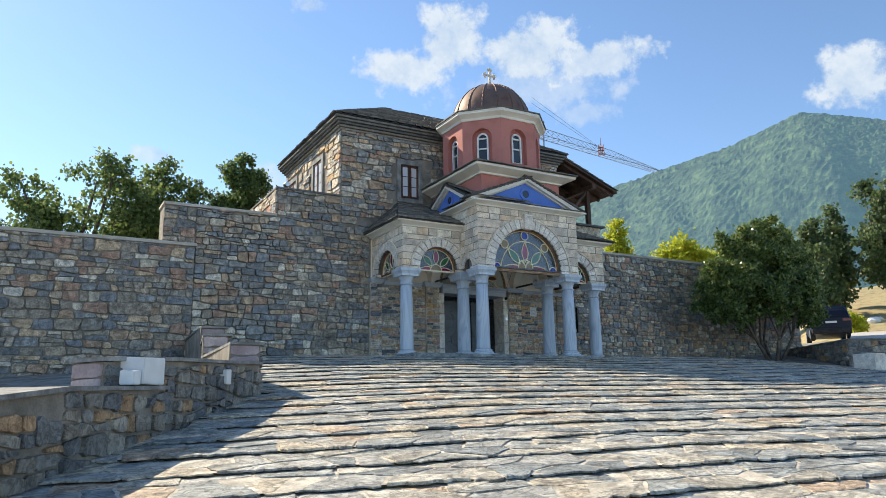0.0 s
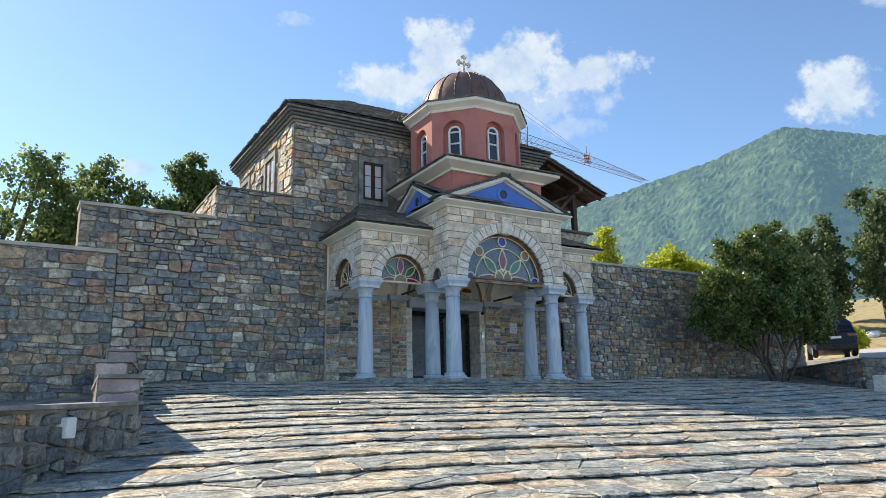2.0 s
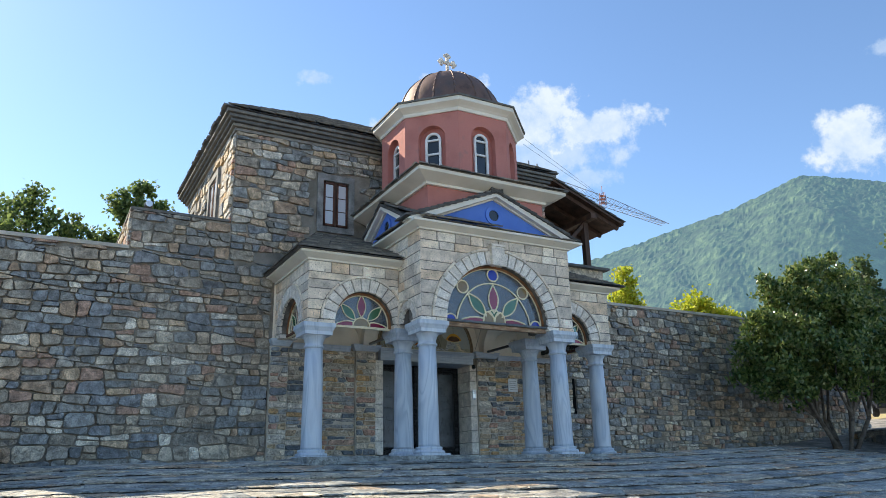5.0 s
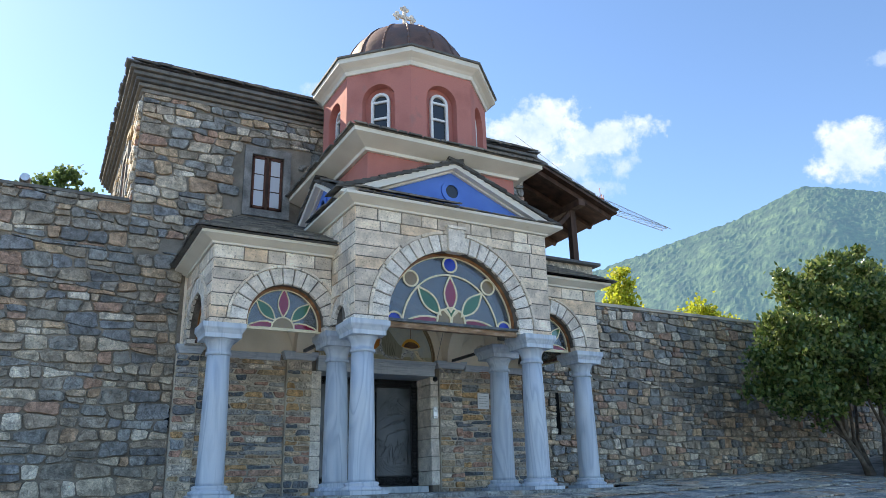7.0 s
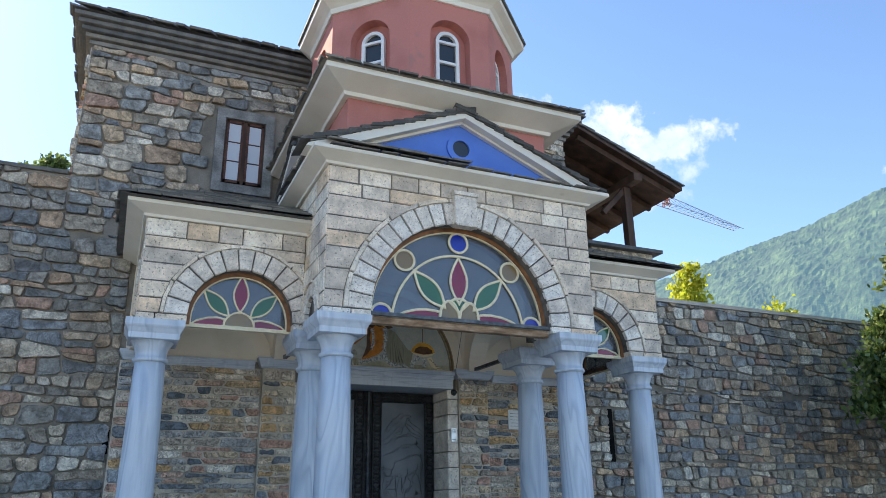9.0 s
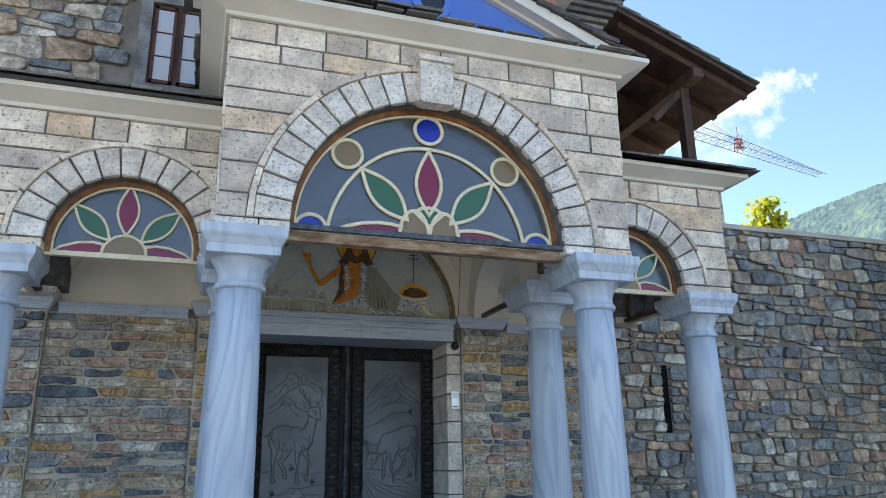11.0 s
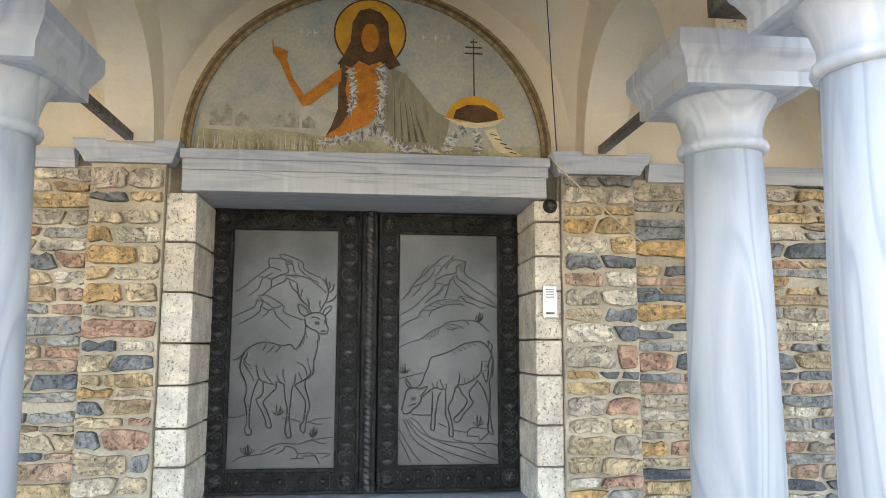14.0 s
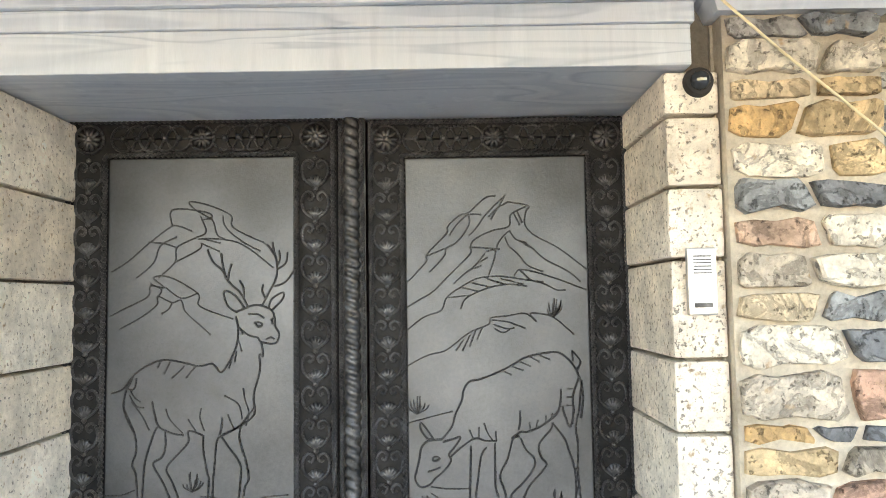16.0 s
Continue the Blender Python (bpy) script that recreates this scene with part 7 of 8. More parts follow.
# low terrace wall, bush bed and road end
terrace = thing("low_wall", "low rubble wall around the terrace by the road", "low wall", kind="structure")
TL = [Vector((26.9, 19.6)), Vector((24.1, 15.1)), Vector((25.3, 14.3))]
for i in range(2):
    a, b = TL[i], TL[i + 1]
    d = (b - a).normalized()
    out = Vector((d.y, -d.x)) if i == 0 else Vector((d.y, -d.x))
    bm = bmesh.new()
    q = [a, b, b - out * .4, a - out * .4]
    vs = [bm.verts.new((p.x, p.y, 2.0)) for p in q] + [bm.verts.new((p.x, p.y, 3.42)) for p in q]
    for fc in ((0, 1, 2, 3), (4, 5, 6, 7), (0, 1, 5, 4), (1, 2, 6, 5), (2, 3, 7, 6), (3, 0, 4, 7)):
        bm.faces.new([vs[k] for k in fc])
    bmesh.ops.recalc_face_normals(bm, faces=bm.faces)
    part("core", bm, MORTAR, terrace)
    cells = rubble_cells(0, (b - a).length, 2.3, 3.41, lambda u, v: True, 980 + i, (.12, .26), (.16, .5))
    rubble(terrace, cells, lambda u, v, dd, a=a, d=d, out=out: ((a + d * u + out * dd).x, (a + d * u + out * dd).y, v), PARAPET_STONE, 320 + i)
    bm = bmesh.new()
    q = [a + out * .07, b + out * .07, b - out * .45, a - out * .45]
    vs = [bm.verts.new((p.x, p.y, 3.425 + .004 * i)) for p in q] + [bm.verts.new((p.x, p.y, 3.47 + .004 * i)) for p in q]
    for fc in ((0, 1, 2, 3), (4, 5, 6, 7), (0, 1, 5, 4), (1, 2, 6, 5), (2, 3, 7, 6), (3, 0, 4, 7)):
        bm.faces.new([vs[k] for k in fc])
    bmesh.ops.recalc_face_normals(bm, faces=bm.faces)
    part("cap_slab", bm, STONE_GREY, terrace)
tagged(block("stone_block", (22.35, 22.95, 13.2, 13.9, zg(22.6, 13.5) - .05, 2.84), PALE, bevel=.04), "rough white stone block at the edge of the paving", "stone block")


# ---- road, bank, hills ----
def strip(name, line, width, lift, material, label, category):
    verts, faces = [], []
    for i, (x, y) in enumerate(line):
        a, b = Vector(line[max(0, i - 1)]), Vector(line[min(len(line) - 1, i + 1)])
        d = (b - a).normalized()
        n = Vector((-d.y, d.x)) * width / 2
        for s in (-1, 1):
            p = Vector((x, y)) + n * s
            verts.append((p.x, p.y, max(zg(x, y), zg(min(p.x, 54), min(p.y, 32))) + lift))
    for i in range(len(line) - 1):
        faces.append((2 * i, 2 * i + 2, 2 * i + 3, 2 * i + 1))
    return tagged(raw(name, verts, faces, material), label, category, kind="structure")


strip("road", [(27 + 2.0 * i, 13 + 1.1 * i) for i in range(14)], 7.0, .05, ROAD, "pale concrete road climbing past the wall", "road")


def bank_z(x, y):
    """Height of the grass bank, by distance from the start of the walk."""
    r, a = math.hypot(x, y), math.degrees(math.atan2(x, y))
    k = min(1, max(0, (a - 50) / 7))
    return 3.4 + (.8 + .17 * max(0, r - 46)) * k + .5 * noise.noise((x * .2, y * .2, 3)) * k


def hillside():
    """Dry grass bank beyond the road."""
    verts, faces = [], []
    nx, ny = 60, 30
    for j in range(ny):
        for i in range(nx):
            a, r = radians(50 + 60 * i / (nx - 1)), 44 + 80 * j / (ny - 1)
            x, y = r * math.sin(a), r * math.cos(a)
            verts.append((x, y, bank_z(x, y) + .12 * noise.noise((x, y, 1))))
    for j in range(ny - 1):
        for i in range(nx - 1):
            a = j * nx + i
            faces.append((a, a + 1, a + nx + 1, a + nx))
    return tagged(raw("grass_bank", verts, faces, GRASS, None, True), "dry yellow grass bank rising beyond the road", "bank", kind="structure")


hillside()
rnd = random.Random(8)
for k in range(9):
    bm = bmesh.new()
    bmesh.ops.create_icosphere(bm, subdivisions=2, radius=1)
    for v in bm.verts:
        v.co *= 1 + .25 * noise.noise(v.co * 1.6 + Vector((k, 0, 0)))
    s = rnd.uniform(.15, .4)
    a, r = radians(rnd.uniform(58, 66)), rnd.uniform(50, 66)
    ob = mesh_object("boulder", bm, WHITE)
    ob.location = (r * math.sin(a), r * math.cos(a), bank_z(r * math.sin(a), r * math.cos(a)) + .05)
    ob.scale = (s * 1.4, s, s * .8)
    tagged(ob, "pale boulder lying on the dry grass bank", "boulder", "boulders on the bank")


def mountain():
    """Wooded mountain far beyond, ridge by azimuth and height."""
    ridge = [(-80, 3), (-30, 4), (0, 6), (20, 9), (36, 14.5), (43.2, 16.4), (46.3, 17.17), (50.1, 17.98), (53.4, 18.93), (55.4, 19.6), (56.2, 19.76), (57.7, 19.45), (59.1, 18.95), (62, 18.1), (68, 17.0), (78, 14), (92, 10), (120, 6)]
    az = [a for a, _ in ridge]
    el = [e for _, e in ridge]
    cols = [-80 + 2.5 * i for i in range(42)] + [25 + .13 * i for i in range(400)] + [77 + 2.2 * i for i in range(20)]
    n, m = len(cols), 130
    verts, faces = [], []
    for j in range(m):
        f = j / (m - 1)
        r = 1650 + 750 * f
        for i in range(n):
            a = cols[i]
            e = np.interp(a - .7, az, el)
            top = 2400 * math.tan(radians(e))
            x, y = r * math.sin(radians(a)), r * math.cos(radians(a))
            prof = f ** .9
            fold = noise.noise((a * .11, f * .9, .5)) * 260 * f * (1 - f) + noise.noise((a * .35, f * 2.2, 2)) * 60 * f * (1 - f ** 3)
            tuft = 3 - 10 * abs(noise.noise((x * .05, y * .05, 7))) + noise.noise((x * .12, y * .12, 9)) * 2.5
            verts.append((x, y, -30 + (top + 30) * prof + fold + tuft))
    for j in range(m - 1):
        for i in range(n - 1):
            a = j * n + i
            faces.append((a, a + 1, a + n + 1, a + n))
    return tagged(raw("mountain", verts, faces, FAR_WOOD), "wooded green mountain with blue haze put in as glow", "mountain", kind="structure")


mountain()


# ---- trees ----
def limb(bm, a, b, r0, r1, segs=7):
    a, b = Vector(a), Vector(b)
    q = (b - a).to_track_quat("Z", "Y").to_matrix()
    ra, rb = [], []
    for i in range(segs):
        t = 2 * math.pi * i / segs
        o = q @ Vector((math.cos(t), math.sin(t), 0))
        ra.append(bm.verts.new(a + o * r0))
        rb.append(bm.verts.new(b + o * r1))
    for i in range(segs):
        bm.faces.new((ra[i], ra[(i + 1) % segs], rb[(i + 1) % segs], rb[i])).smooth = True
    bm.faces.new(rb)


def tree(name, label, category, at, blobs, leaves, size, material, seed, stems=1, stem_r=.1, per=60, spread=.32, group="", rise=-.3, slim=.42):
    """Limbs to each clump of the crown; leaves gathered on twigs round the clumps' shells."""
    rnd = random.Random(seed)
    ob = thing(name, label, category, group, at=at)
    at = Vector(at)
    bm = bmesh.new()
    forks = []
    for k in range(stems):
        a = 2 * math.pi * k / max(1, stems)
        foot = Vector((.22 * math.cos(a), .22 * math.sin(a), -.1)) if stems > 1 else Vector((0, 0, -.1))
        mid = foot * 1.0 + Vector((rnd.uniform(-.2, .2) + .35 * math.cos(a) * (stems > 1), rnd.uniform(-.2, .2) + .35 * math.sin(a) * (stems > 1), min(b[2] for b in blobs) * .55))
        limb(bm, foot, mid, stem_r, stem_r * .75)
        forks.append(mid)
    for b in blobs:
        c = Vector(b[:3])
        f = min(forks, key=lambda p: (p - c).length)
        k = f.lerp(c, .5) + Vector((rnd.uniform(-.15, .15), rnd.uniform(-.15, .15), rnd.uniform(-.05, .2)))
        limb(bm, f, k, stem_r * .6, stem_r * .4)
        limb(bm, k, c, stem_r * .4, stem_r * .15)
    part("trunk", bm, BARK, ob)
    total = sum(b[3] * b[3] for b in blobs)
    pos = []
    for b in blobs:
        n_tw = max(3, int(leaves / per * b[3] * b[3] / total))
        for _ in range(n_tw):
            d = Vector((rnd.gauss(0, 1), rnd.gauss(0, 1), rnd.gauss(0, 1))).normalized()
            rr = b[3] * rnd.uniform(.45, 1.12) * (1 + .25 * noise.noise(d * 2 + Vector((seed, b[0], b[1]))))
            tw = Vector(b[:3]) + Vector((d.x * rr, d.y * rr, d.z * rr * (b[4] if len(b) > 4 else .85)))
            sp = spread * rnd.uniform(.5, 1.2)
            for _ in range(per):
                o = Vector((rnd.gauss(0, sp), rnd.gauss(0, sp), rnd.gauss(0, sp * .8)))
                pos.append(tw + o * .55)
    p = np.array([tuple(v) for v in pos])
    rs = np.random.RandomState(seed)
    n = len(p)
    a = rs.normal(size=(n, 3))
    a[:, 2] += rise
    a /= np.linalg.norm(a, axis=1)[:, None]
    c = np.cross(a, rs.normal(size=(n, 3)))
    c /= np.linalg.norm(c, axis=1)[:, None]
    ln = size * rs.uniform(.7, 1.3, size=(n, 1))
    wd = ln * slim
    v = np.stack([p, p + a * ln * .5 + c * wd, p + a * ln, p + a * ln * .5 - c * wd], 1).reshape(-1, 3)
    me = bpy.data.meshes.new("crown")
    me.vertices.add(4 * n)
    me.vertices.foreach_set("co", v.ravel())
    me.loops.add(4 * n)
    me.loops.foreach_set("vertex_index", np.arange(4 * n, dtype=np.int32))
    me.polygons.add(n)
    me.polygons.foreach_set("loop_start", np.arange(0, 4 * n, 4, dtype=np.int32))
    me.update(calc_edges=True)
    me.materials.append(material)
    cr = new("crown", me)
    cr.parent = ob
    return ob


rnd = random.Random(4)
BUSH = [(3.2, 1.0, 3.0, .8), (2.6, 1.4, 3.8, .8), (3.0, .6, 2.0, .7), (-2.9, .2, 1.9, .6), (-2.3, -.2, 1.7, .6), (2.6, .3, 3.2, .7), (2.4, .2, 2.0, .7), (-1.2, .3, 1.8, .7), (-1.9, -.3, 2.7, .9), (-1.0, -.8, 2.3, 1.0), (0, -1, 2.6, 1.1), (1.0, -.7, 2.4, 1.0), (1.6, 0, 2.9, .9), (-1.4, 0, 3.5, .9), (-.4, -.4, 3.8, 1.0), (.7, -.2, 3.9, .9), (-2.6, -.2, 2.3, .7), (-.9, -.2, 4.5, .55), (.3, -.3, 4.7, .5), (1.1, .1, 4.5, .5), (-1.9, 0, 4.1, .5)]
BUSH += [(1.9, -.3, 3.6, .6), (-.2, .4, 3.2, 1.0), (-2.2, -.7, 3.0, .6), (2.2, .2, 2.4, .6), (-.5, -.3, 5.0, .3), (.15, -.2, 5.3, .28), (.9, 0, 5.1, .3), (1.6, .1, 4.9, .3), (2.4, .4, 4.7, .35), (-1.5, -.1, 4.7, .3), (-2.3, 0, 4.4, .3), (2.9, .8, 4.4, .4), (-2.9, -.1, 3.2, .5), (-3.2, .1, 2.6, .4)]
tree("laurel_bush", "large glossy dark green laurel bush by the wall", "bush", (24.4, 18.2, zg(24, 18.2)), BUSH, 70000, .13, LAUREL, 3, 6, .07, 40, .17, rise=.7, slim=.27)
tree("oak_tree", "dark green broadleaf tree behind the wall", "tree", (1.0, 27.5, 3.2), [(-1.2, 0, 4.2, 1.2), (0, 0, 4.4, 1.3), (1.4, 0, 5.0, 1.1), (.6, 0, 6.2, .9), (1.2, 0, 6.9, .7), (2.2, 0, 5.6, 1.0), (-2.0, 0, 3.6, 1.0), (3.1, 0, 4.8, .9), (0.2, 0, 3.4, 1.3), (2.3, 0, 4.0, 1.2), (-1.6, 0, 5.6, .9), (-.9, 0, 5.0, 1.0), (-3.0, 0, 3.2, .7)], 14000, .13, OAK, 5, 1, .2, 45, .3, "trees behind the wall")
tree("oak_tree", "dark green broadleaf tree behind the wall", "tree", (4.2, 28.5, 3.2), [(0, 0, 5.2, 1.0), (-1.0, 0, 6.2, .8), (.6, 0, 6.4, .7), (-.4, 0, 7.1, .55), (1.1, 0, 5.4, .7), (-1.3, 0, 5.0, .9), (1.6, 0, 6.2, .45), (-1.9, 0, 6.6, .5)], 12000, .12, OAK, 6, 1, .18, 40, .26, "trees behind the wall")
tree("oak_tree", "slender green tree behind the wall", "tree", (6.9, 28.2, 3.4), [(0, 0, 5.6, .8), (.1, 0, 6.6, .7), (-.4, 0, 7.2, .45), (.5, 0, 7.1, .4), (0, 0, 7.8, .3), (-.7, 0, 5.4, .6), (.8, 0, 5.8, .5)], 12000, .12, OAK, 7, 1, .14, 40, .24, "trees behind the wall")
tree("oak_tree", "low green tree behind the wall", "tree", (-4.2, 29, 2.5), [(0, 0, 5.2, 1.0), (-1.2, 0, 5.6, .9), (1.4, 0, 5.1, .8), (-2.4, 0, 5.0, .9), (2.2, 0, 5.3, .5), (.5, 0, 6.0, .5)], 14000, .13, OAK, 8, 1, .16, 40, .3, "trees behind the wall")
tree("ash_tree", "bright yellow-green young tree behind the wall", "tree", (25.5, 27.3, 3.5), [(0, 0, 6.9, .3), (0, 0, 6.3, .45), (-.2, 0, 5.6, .6), (.3, 0, 5.2, .6), (-.5, 0, 4.6, .6), (.6, 0, 4.3, .7), (1.2, 0, 3.9, .5), (-.9, 0, 3.9, .5), (0, 0, 4.0, .7)], 7000, .15, LIME, 9, 1, .07, 30, .2)
tree("plane_tree", "yellow-green tree crown above the wall", "tree", (52.8, 48.4, 6.0), [(0, 0, 9.5, 1.4), (1.6, 0, 9.0, 1.5), (3.2, 0, 8.6, 1.4), (-1.0, 0, 8.4, 1.3), (4.6, 0, 8.3, 1.1), (1.5, 0, 7.6, 1.8), (3.5, 0, 7.2, 1.6)], 9000, .3, LIME, 10, 1, .2, 35, .45)
for k, (x, y, z, h, s) in enumerate(((60, 33.5, 7.0, 12.0, 1.0), (66, 35.5, 8.0, 11.5, 1.0), (56, 37, 6.0, 9.0, .9), (70, 38, 8.5, 12.0, 1.1), (52.5, 34.5, 5.5, 6.0, .8), (63, 40, 7.0, 10.0, 1.0))):
    bl = [(rnd.uniform(-1.6, 1.6) * s * (1 - q / 9), rnd.uniform(-1, 1) * s, h * (.3 + .08 * q), (1.9 - .17 * q) * s) for q in range(9)]
    tree("forest_tree", "tall dark green tree at the foot of the mountain", "tree", (x, y, bank_z(x, y)), bl, 9000, .3, DARK_LEAF, 40 + k, 1, .2, 35, .5, "trees by the road")
tree("shrub", "small yellow-green shrub by the road", "shrub", (43.5, 26.6, bank_z(43.5, 26.6)), [(0, 0, .8, .6), (.5, 0, .6, .5), (-.4, 0, 1.2, .4)], 2500, .14, LIME, 60, 1, .05, 30, .2)


# ---- parked car ----
def car():
    ob = thing("car", "dark navy blue estate car parked on the road", "car", at=(33.4, 21.6, zg(33.4, 21.6) + .03))
    L, W = 4.5, 1.84

    def ring(y, pts):
        return [(x, y, z) for x, z in pts]
    half = [(.80, .28), (.90, .5), (.92, .78), (.88, .98)]
    cab = [(.89, .97), (.85, 1.2), (.76, 1.52), (.6, 1.64)]
    bm = bmesh.new()
    stations = [(0, .93, 0.06), (.12, .98, 0), (.9, 1, 0), (2.8, 1, 0), (3.9, .96, 0), (4.4, .86, .05)]
    rings = []
    for y, k, up in stations:
        p = [(x * k, z + up) for x, z in half]
        r = [(x, y, z) for x, z in p] + [(-x, y, z) for x, z in reversed(p)]
        rings.append([bm.verts.new(q) for q in r])
    n = len(rings[0])
    for a, b in zip(rings, rings[1:]):
        for i in range(n):
            bm.faces.new((a[i], a[(i + 1) % n], b[(i + 1) % n], b[i]))
    bm.faces.new(rings[0])
    bm.faces.new(rings[-1][::-1])
    bmesh.ops.recalc_face_normals(bm, faces=bm.faces)
    bmesh.ops.bevel(bm, geom=list(bm.edges), offset=.04, segments=2, affect="EDGES")
    part("body", bm, CAR_PAINT, ob)
    bm = bmesh.new()
    rings = []
    for y, k, top in ((.03, .97, 0), (.2, .99, .6), (.48, 1, 1), (2.2, 1, 1), (3.1, .98, .3), (3.3, .97, 0)):
        p = [(x * k, .95 + (z - .95) * top if top < 1 else z) for x, z in cab]
        r = [(x, y, z) for x, z in p] + [(-x, y, z) for x, z in reversed(p)]
        rings.append([bm.verts.new(q) for q in r])
    n = len(rings[0])
    for a, b in zip(rings, rings[1:]):
        for i in range(n):
            bm.faces.new((a[i], a[(i + 1) % n], b[(i + 1) % n], b[i]))
    bmesh.ops.recalc_face_normals(bm, faces=bm.faces)
    part("cabin", bm, CAR_PAINT, ob)
    bm = bmesh.new()
    vs = [bm.verts.new(q) for q in ((-.7, .13, 1.06), (.7, .13, 1.06), (.62, .38, 1.47), (-.62, .38, 1.47))]
    for v in vs:
        v.co.y -= .06
        v.co.z += .02
    bm.faces.new(vs)
    bmesh.ops.solidify(bm, geom=list(bm.faces), thickness=.02)
    part("rear_window", bm, PANE, ob)
    bm = bmesh.new()
    box(bm, -.24, .24, -.035, -.005, .76, .86, .005)
    part("number_plate", bm, WHITE, ob)
    for s in (-1, 1):
        bm = bmesh.new()
        box(bm, min(s * .5, s * .86), max(s * .5, s * .86), -.02, .12, .84, .97, .02)
        part("tail_light", bm, LAMP_RED, ob)
        bm = bmesh.new()
        box(bm, min(s * .9, s * 1.06), max(s * .9, s * 1.06), 3.0, 3.1, 1.0, 1.14, .03)
        part("wing_mirror", bm, CAR_PAINT, ob)
    bm = bmesh.new()
    box(bm, -.84, .84, -.05, .1, .28, .52, .04)
    part("bumper", bm, RUBBER, ob)
    for x in (-.8, .8):
        for y in (.85, 3.6):
            bm = bmesh.new()
            bmesh.ops.create_cone(bm, cap_ends=True, segments=24, radius1=.33, radius2=.33, depth=.22, matrix=Matrix.Translation((x, y, .33)) @ Matrix.Rotation(radians(90), 4, "Y"))
            bmesh.ops.bevel(bm, geom=[e for e in bm.edges if len(e.link_faces) == 2 and e.calc_face_angle(0) > 1], offset=.04, segments=2, affect="EDGES")
            w = part("wheel", bm, RUBBER, ob)
            bm = bmesh.new()
            bmesh.ops.create_cone(bm, cap_ends=True, segments=20, radius1=.21, radius2=.19, depth=.23, matrix=Matrix.Translation((x, y, .33)) @ Matrix.Rotation(radians(90), 4, "Y"))
            part("rim", bm, STEEL, w)
    ob.rotation_euler = (0, 0, radians(-52))
    return ob


car()


# ---- tower crane beyond ----
def crane():
    ob = thing("tower_crane", "grey lattice crane jib with a red head far behind the roof", "crane")
    tip, head = Vector((57.3, 54.5, 25.6)), Vector((43.7, 48.1, 23.4))
    d = (tip - head).normalized()
    start = head - d * 13
    up = Vector((0, 0, 1))
    sidev = d.cross(up).normalized()
    n = 30
    bm = bmesh.new()
    pts = []
    for i in range(n + 1):
        f = i / n
        c = start.lerp(tip, f)
        h = .75 * (1 - .6 * max(0, f - .55) / .45)
        pts.append((c + sidev * .4, c - sidev * .4, c + up * h))
    for a, b in zip(pts, pts[1:]):
        for k in range(3):
            bar(bm, a[k], b[k], .028, 4)
            bar(bm, a[k], b[(k + 1) % 3], .014, 4)
        bar(bm, a[0], a[1], .02, 4)
    part("jib", bm, CRANE_GREY, ob)
    bm = bmesh.new()
    for s in (-1, 1):
        for q in (-1, 1):
            bar(bm, head + sidev * .22 * s + d * .22 * q - up * .1, head + sidev * .16 * s + d * .16 * q + up * 1.0, .03, 4)
        bar(bm, head + d * .5 * s + up * .55, head - d * .05 * s + up * .75, .035, 4)
        bar(bm, head + d * .55 * s - up * .05, head + d * .1 * s + up * .5, .03, 4)
    for z in (.1, .4, .7):
        beam(bm, head - d * .3 + up * z, head + d * .3 + up * (z + .02), .3, .06)
    bar(bm, head + up * .9, head + up * 1.6, .03, 4)
    part("head", bm, CRANE_RED, ob, "red painted steel head")
    bm = bmesh.new()
    bar(bm, start + up * 3.0, head + up * .6, .016, 4)
    bar(bm, start + up * 2.5, head + up * .5, .016, 4)
    part("stay", bm, CRANE_GREY, ob)
    bm = bmesh.new()
    for s in (-1, 1):
        for q in (-1, 1):
            bar(bm, start + sidev * .6 * s + d * .6 * q + up * 1, (start.x + .6 * s, start.y + .6 * q, 2.5), .08, 4)
    part("mast", bm, CRANE_GREY, ob)


crane()

# ---- stones of the walls ----
rubble(wall_front, rubble_cells(-14, 3.74, 1.6, 5.86, keep_all, 101, (.11, .29), (.15, .52)), lambda u, v, d: (u, WALL_Y - .03 - d, v), RUBBLE, 201, lambda u, v: u > -3 and v > 3)
rubble(wall_mid, rubble_cells(2.9, 3.74, 5.95, 6.98, keep_all, 103, (.12, .24), (.16, .42)), lambda u, v, d: (u, WALL_Y + .03 - d, v), RUBBLE, 202)
rubble(wall_high, rubble_cells(3.74, 8.92, 2.2, 6.98, lambda u, v: not (8.83 < u < 8.91 and 3.95 < v < 4.3), 102, (.09, .25), (.13, .46)), lambda u, v, d: (u, WALL_Y - d, v), RUBBLE, 203, lambda u, v: 4.5 < u < 8.5 and v < 5.6)
rubble(wall_high, rubble_cells(6.0, 7.97, 6.98, 7.82, keep_all, 104, (.1, .24), (.14, .46)), front, RUBBLE, 204)
# Side return: sun warmth is put in by the warmer stone colours.
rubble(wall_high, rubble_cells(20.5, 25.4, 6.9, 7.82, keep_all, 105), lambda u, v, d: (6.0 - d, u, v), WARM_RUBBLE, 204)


def house_front(u, v):
    if v < 5.2 and u > 8.92:
        return False
    if 9.88 < u < 10.79 and 7.89 < v < 9.33:
        return False
    if 8.98 < u < 16.45 and 5.2 <= v < 7.2:
        return False
    if 10.9 < u < 14.5 and v < 8.2:
        return False
    return not (8.84 < u < 8.92 and 3.95 < v < 4.3)


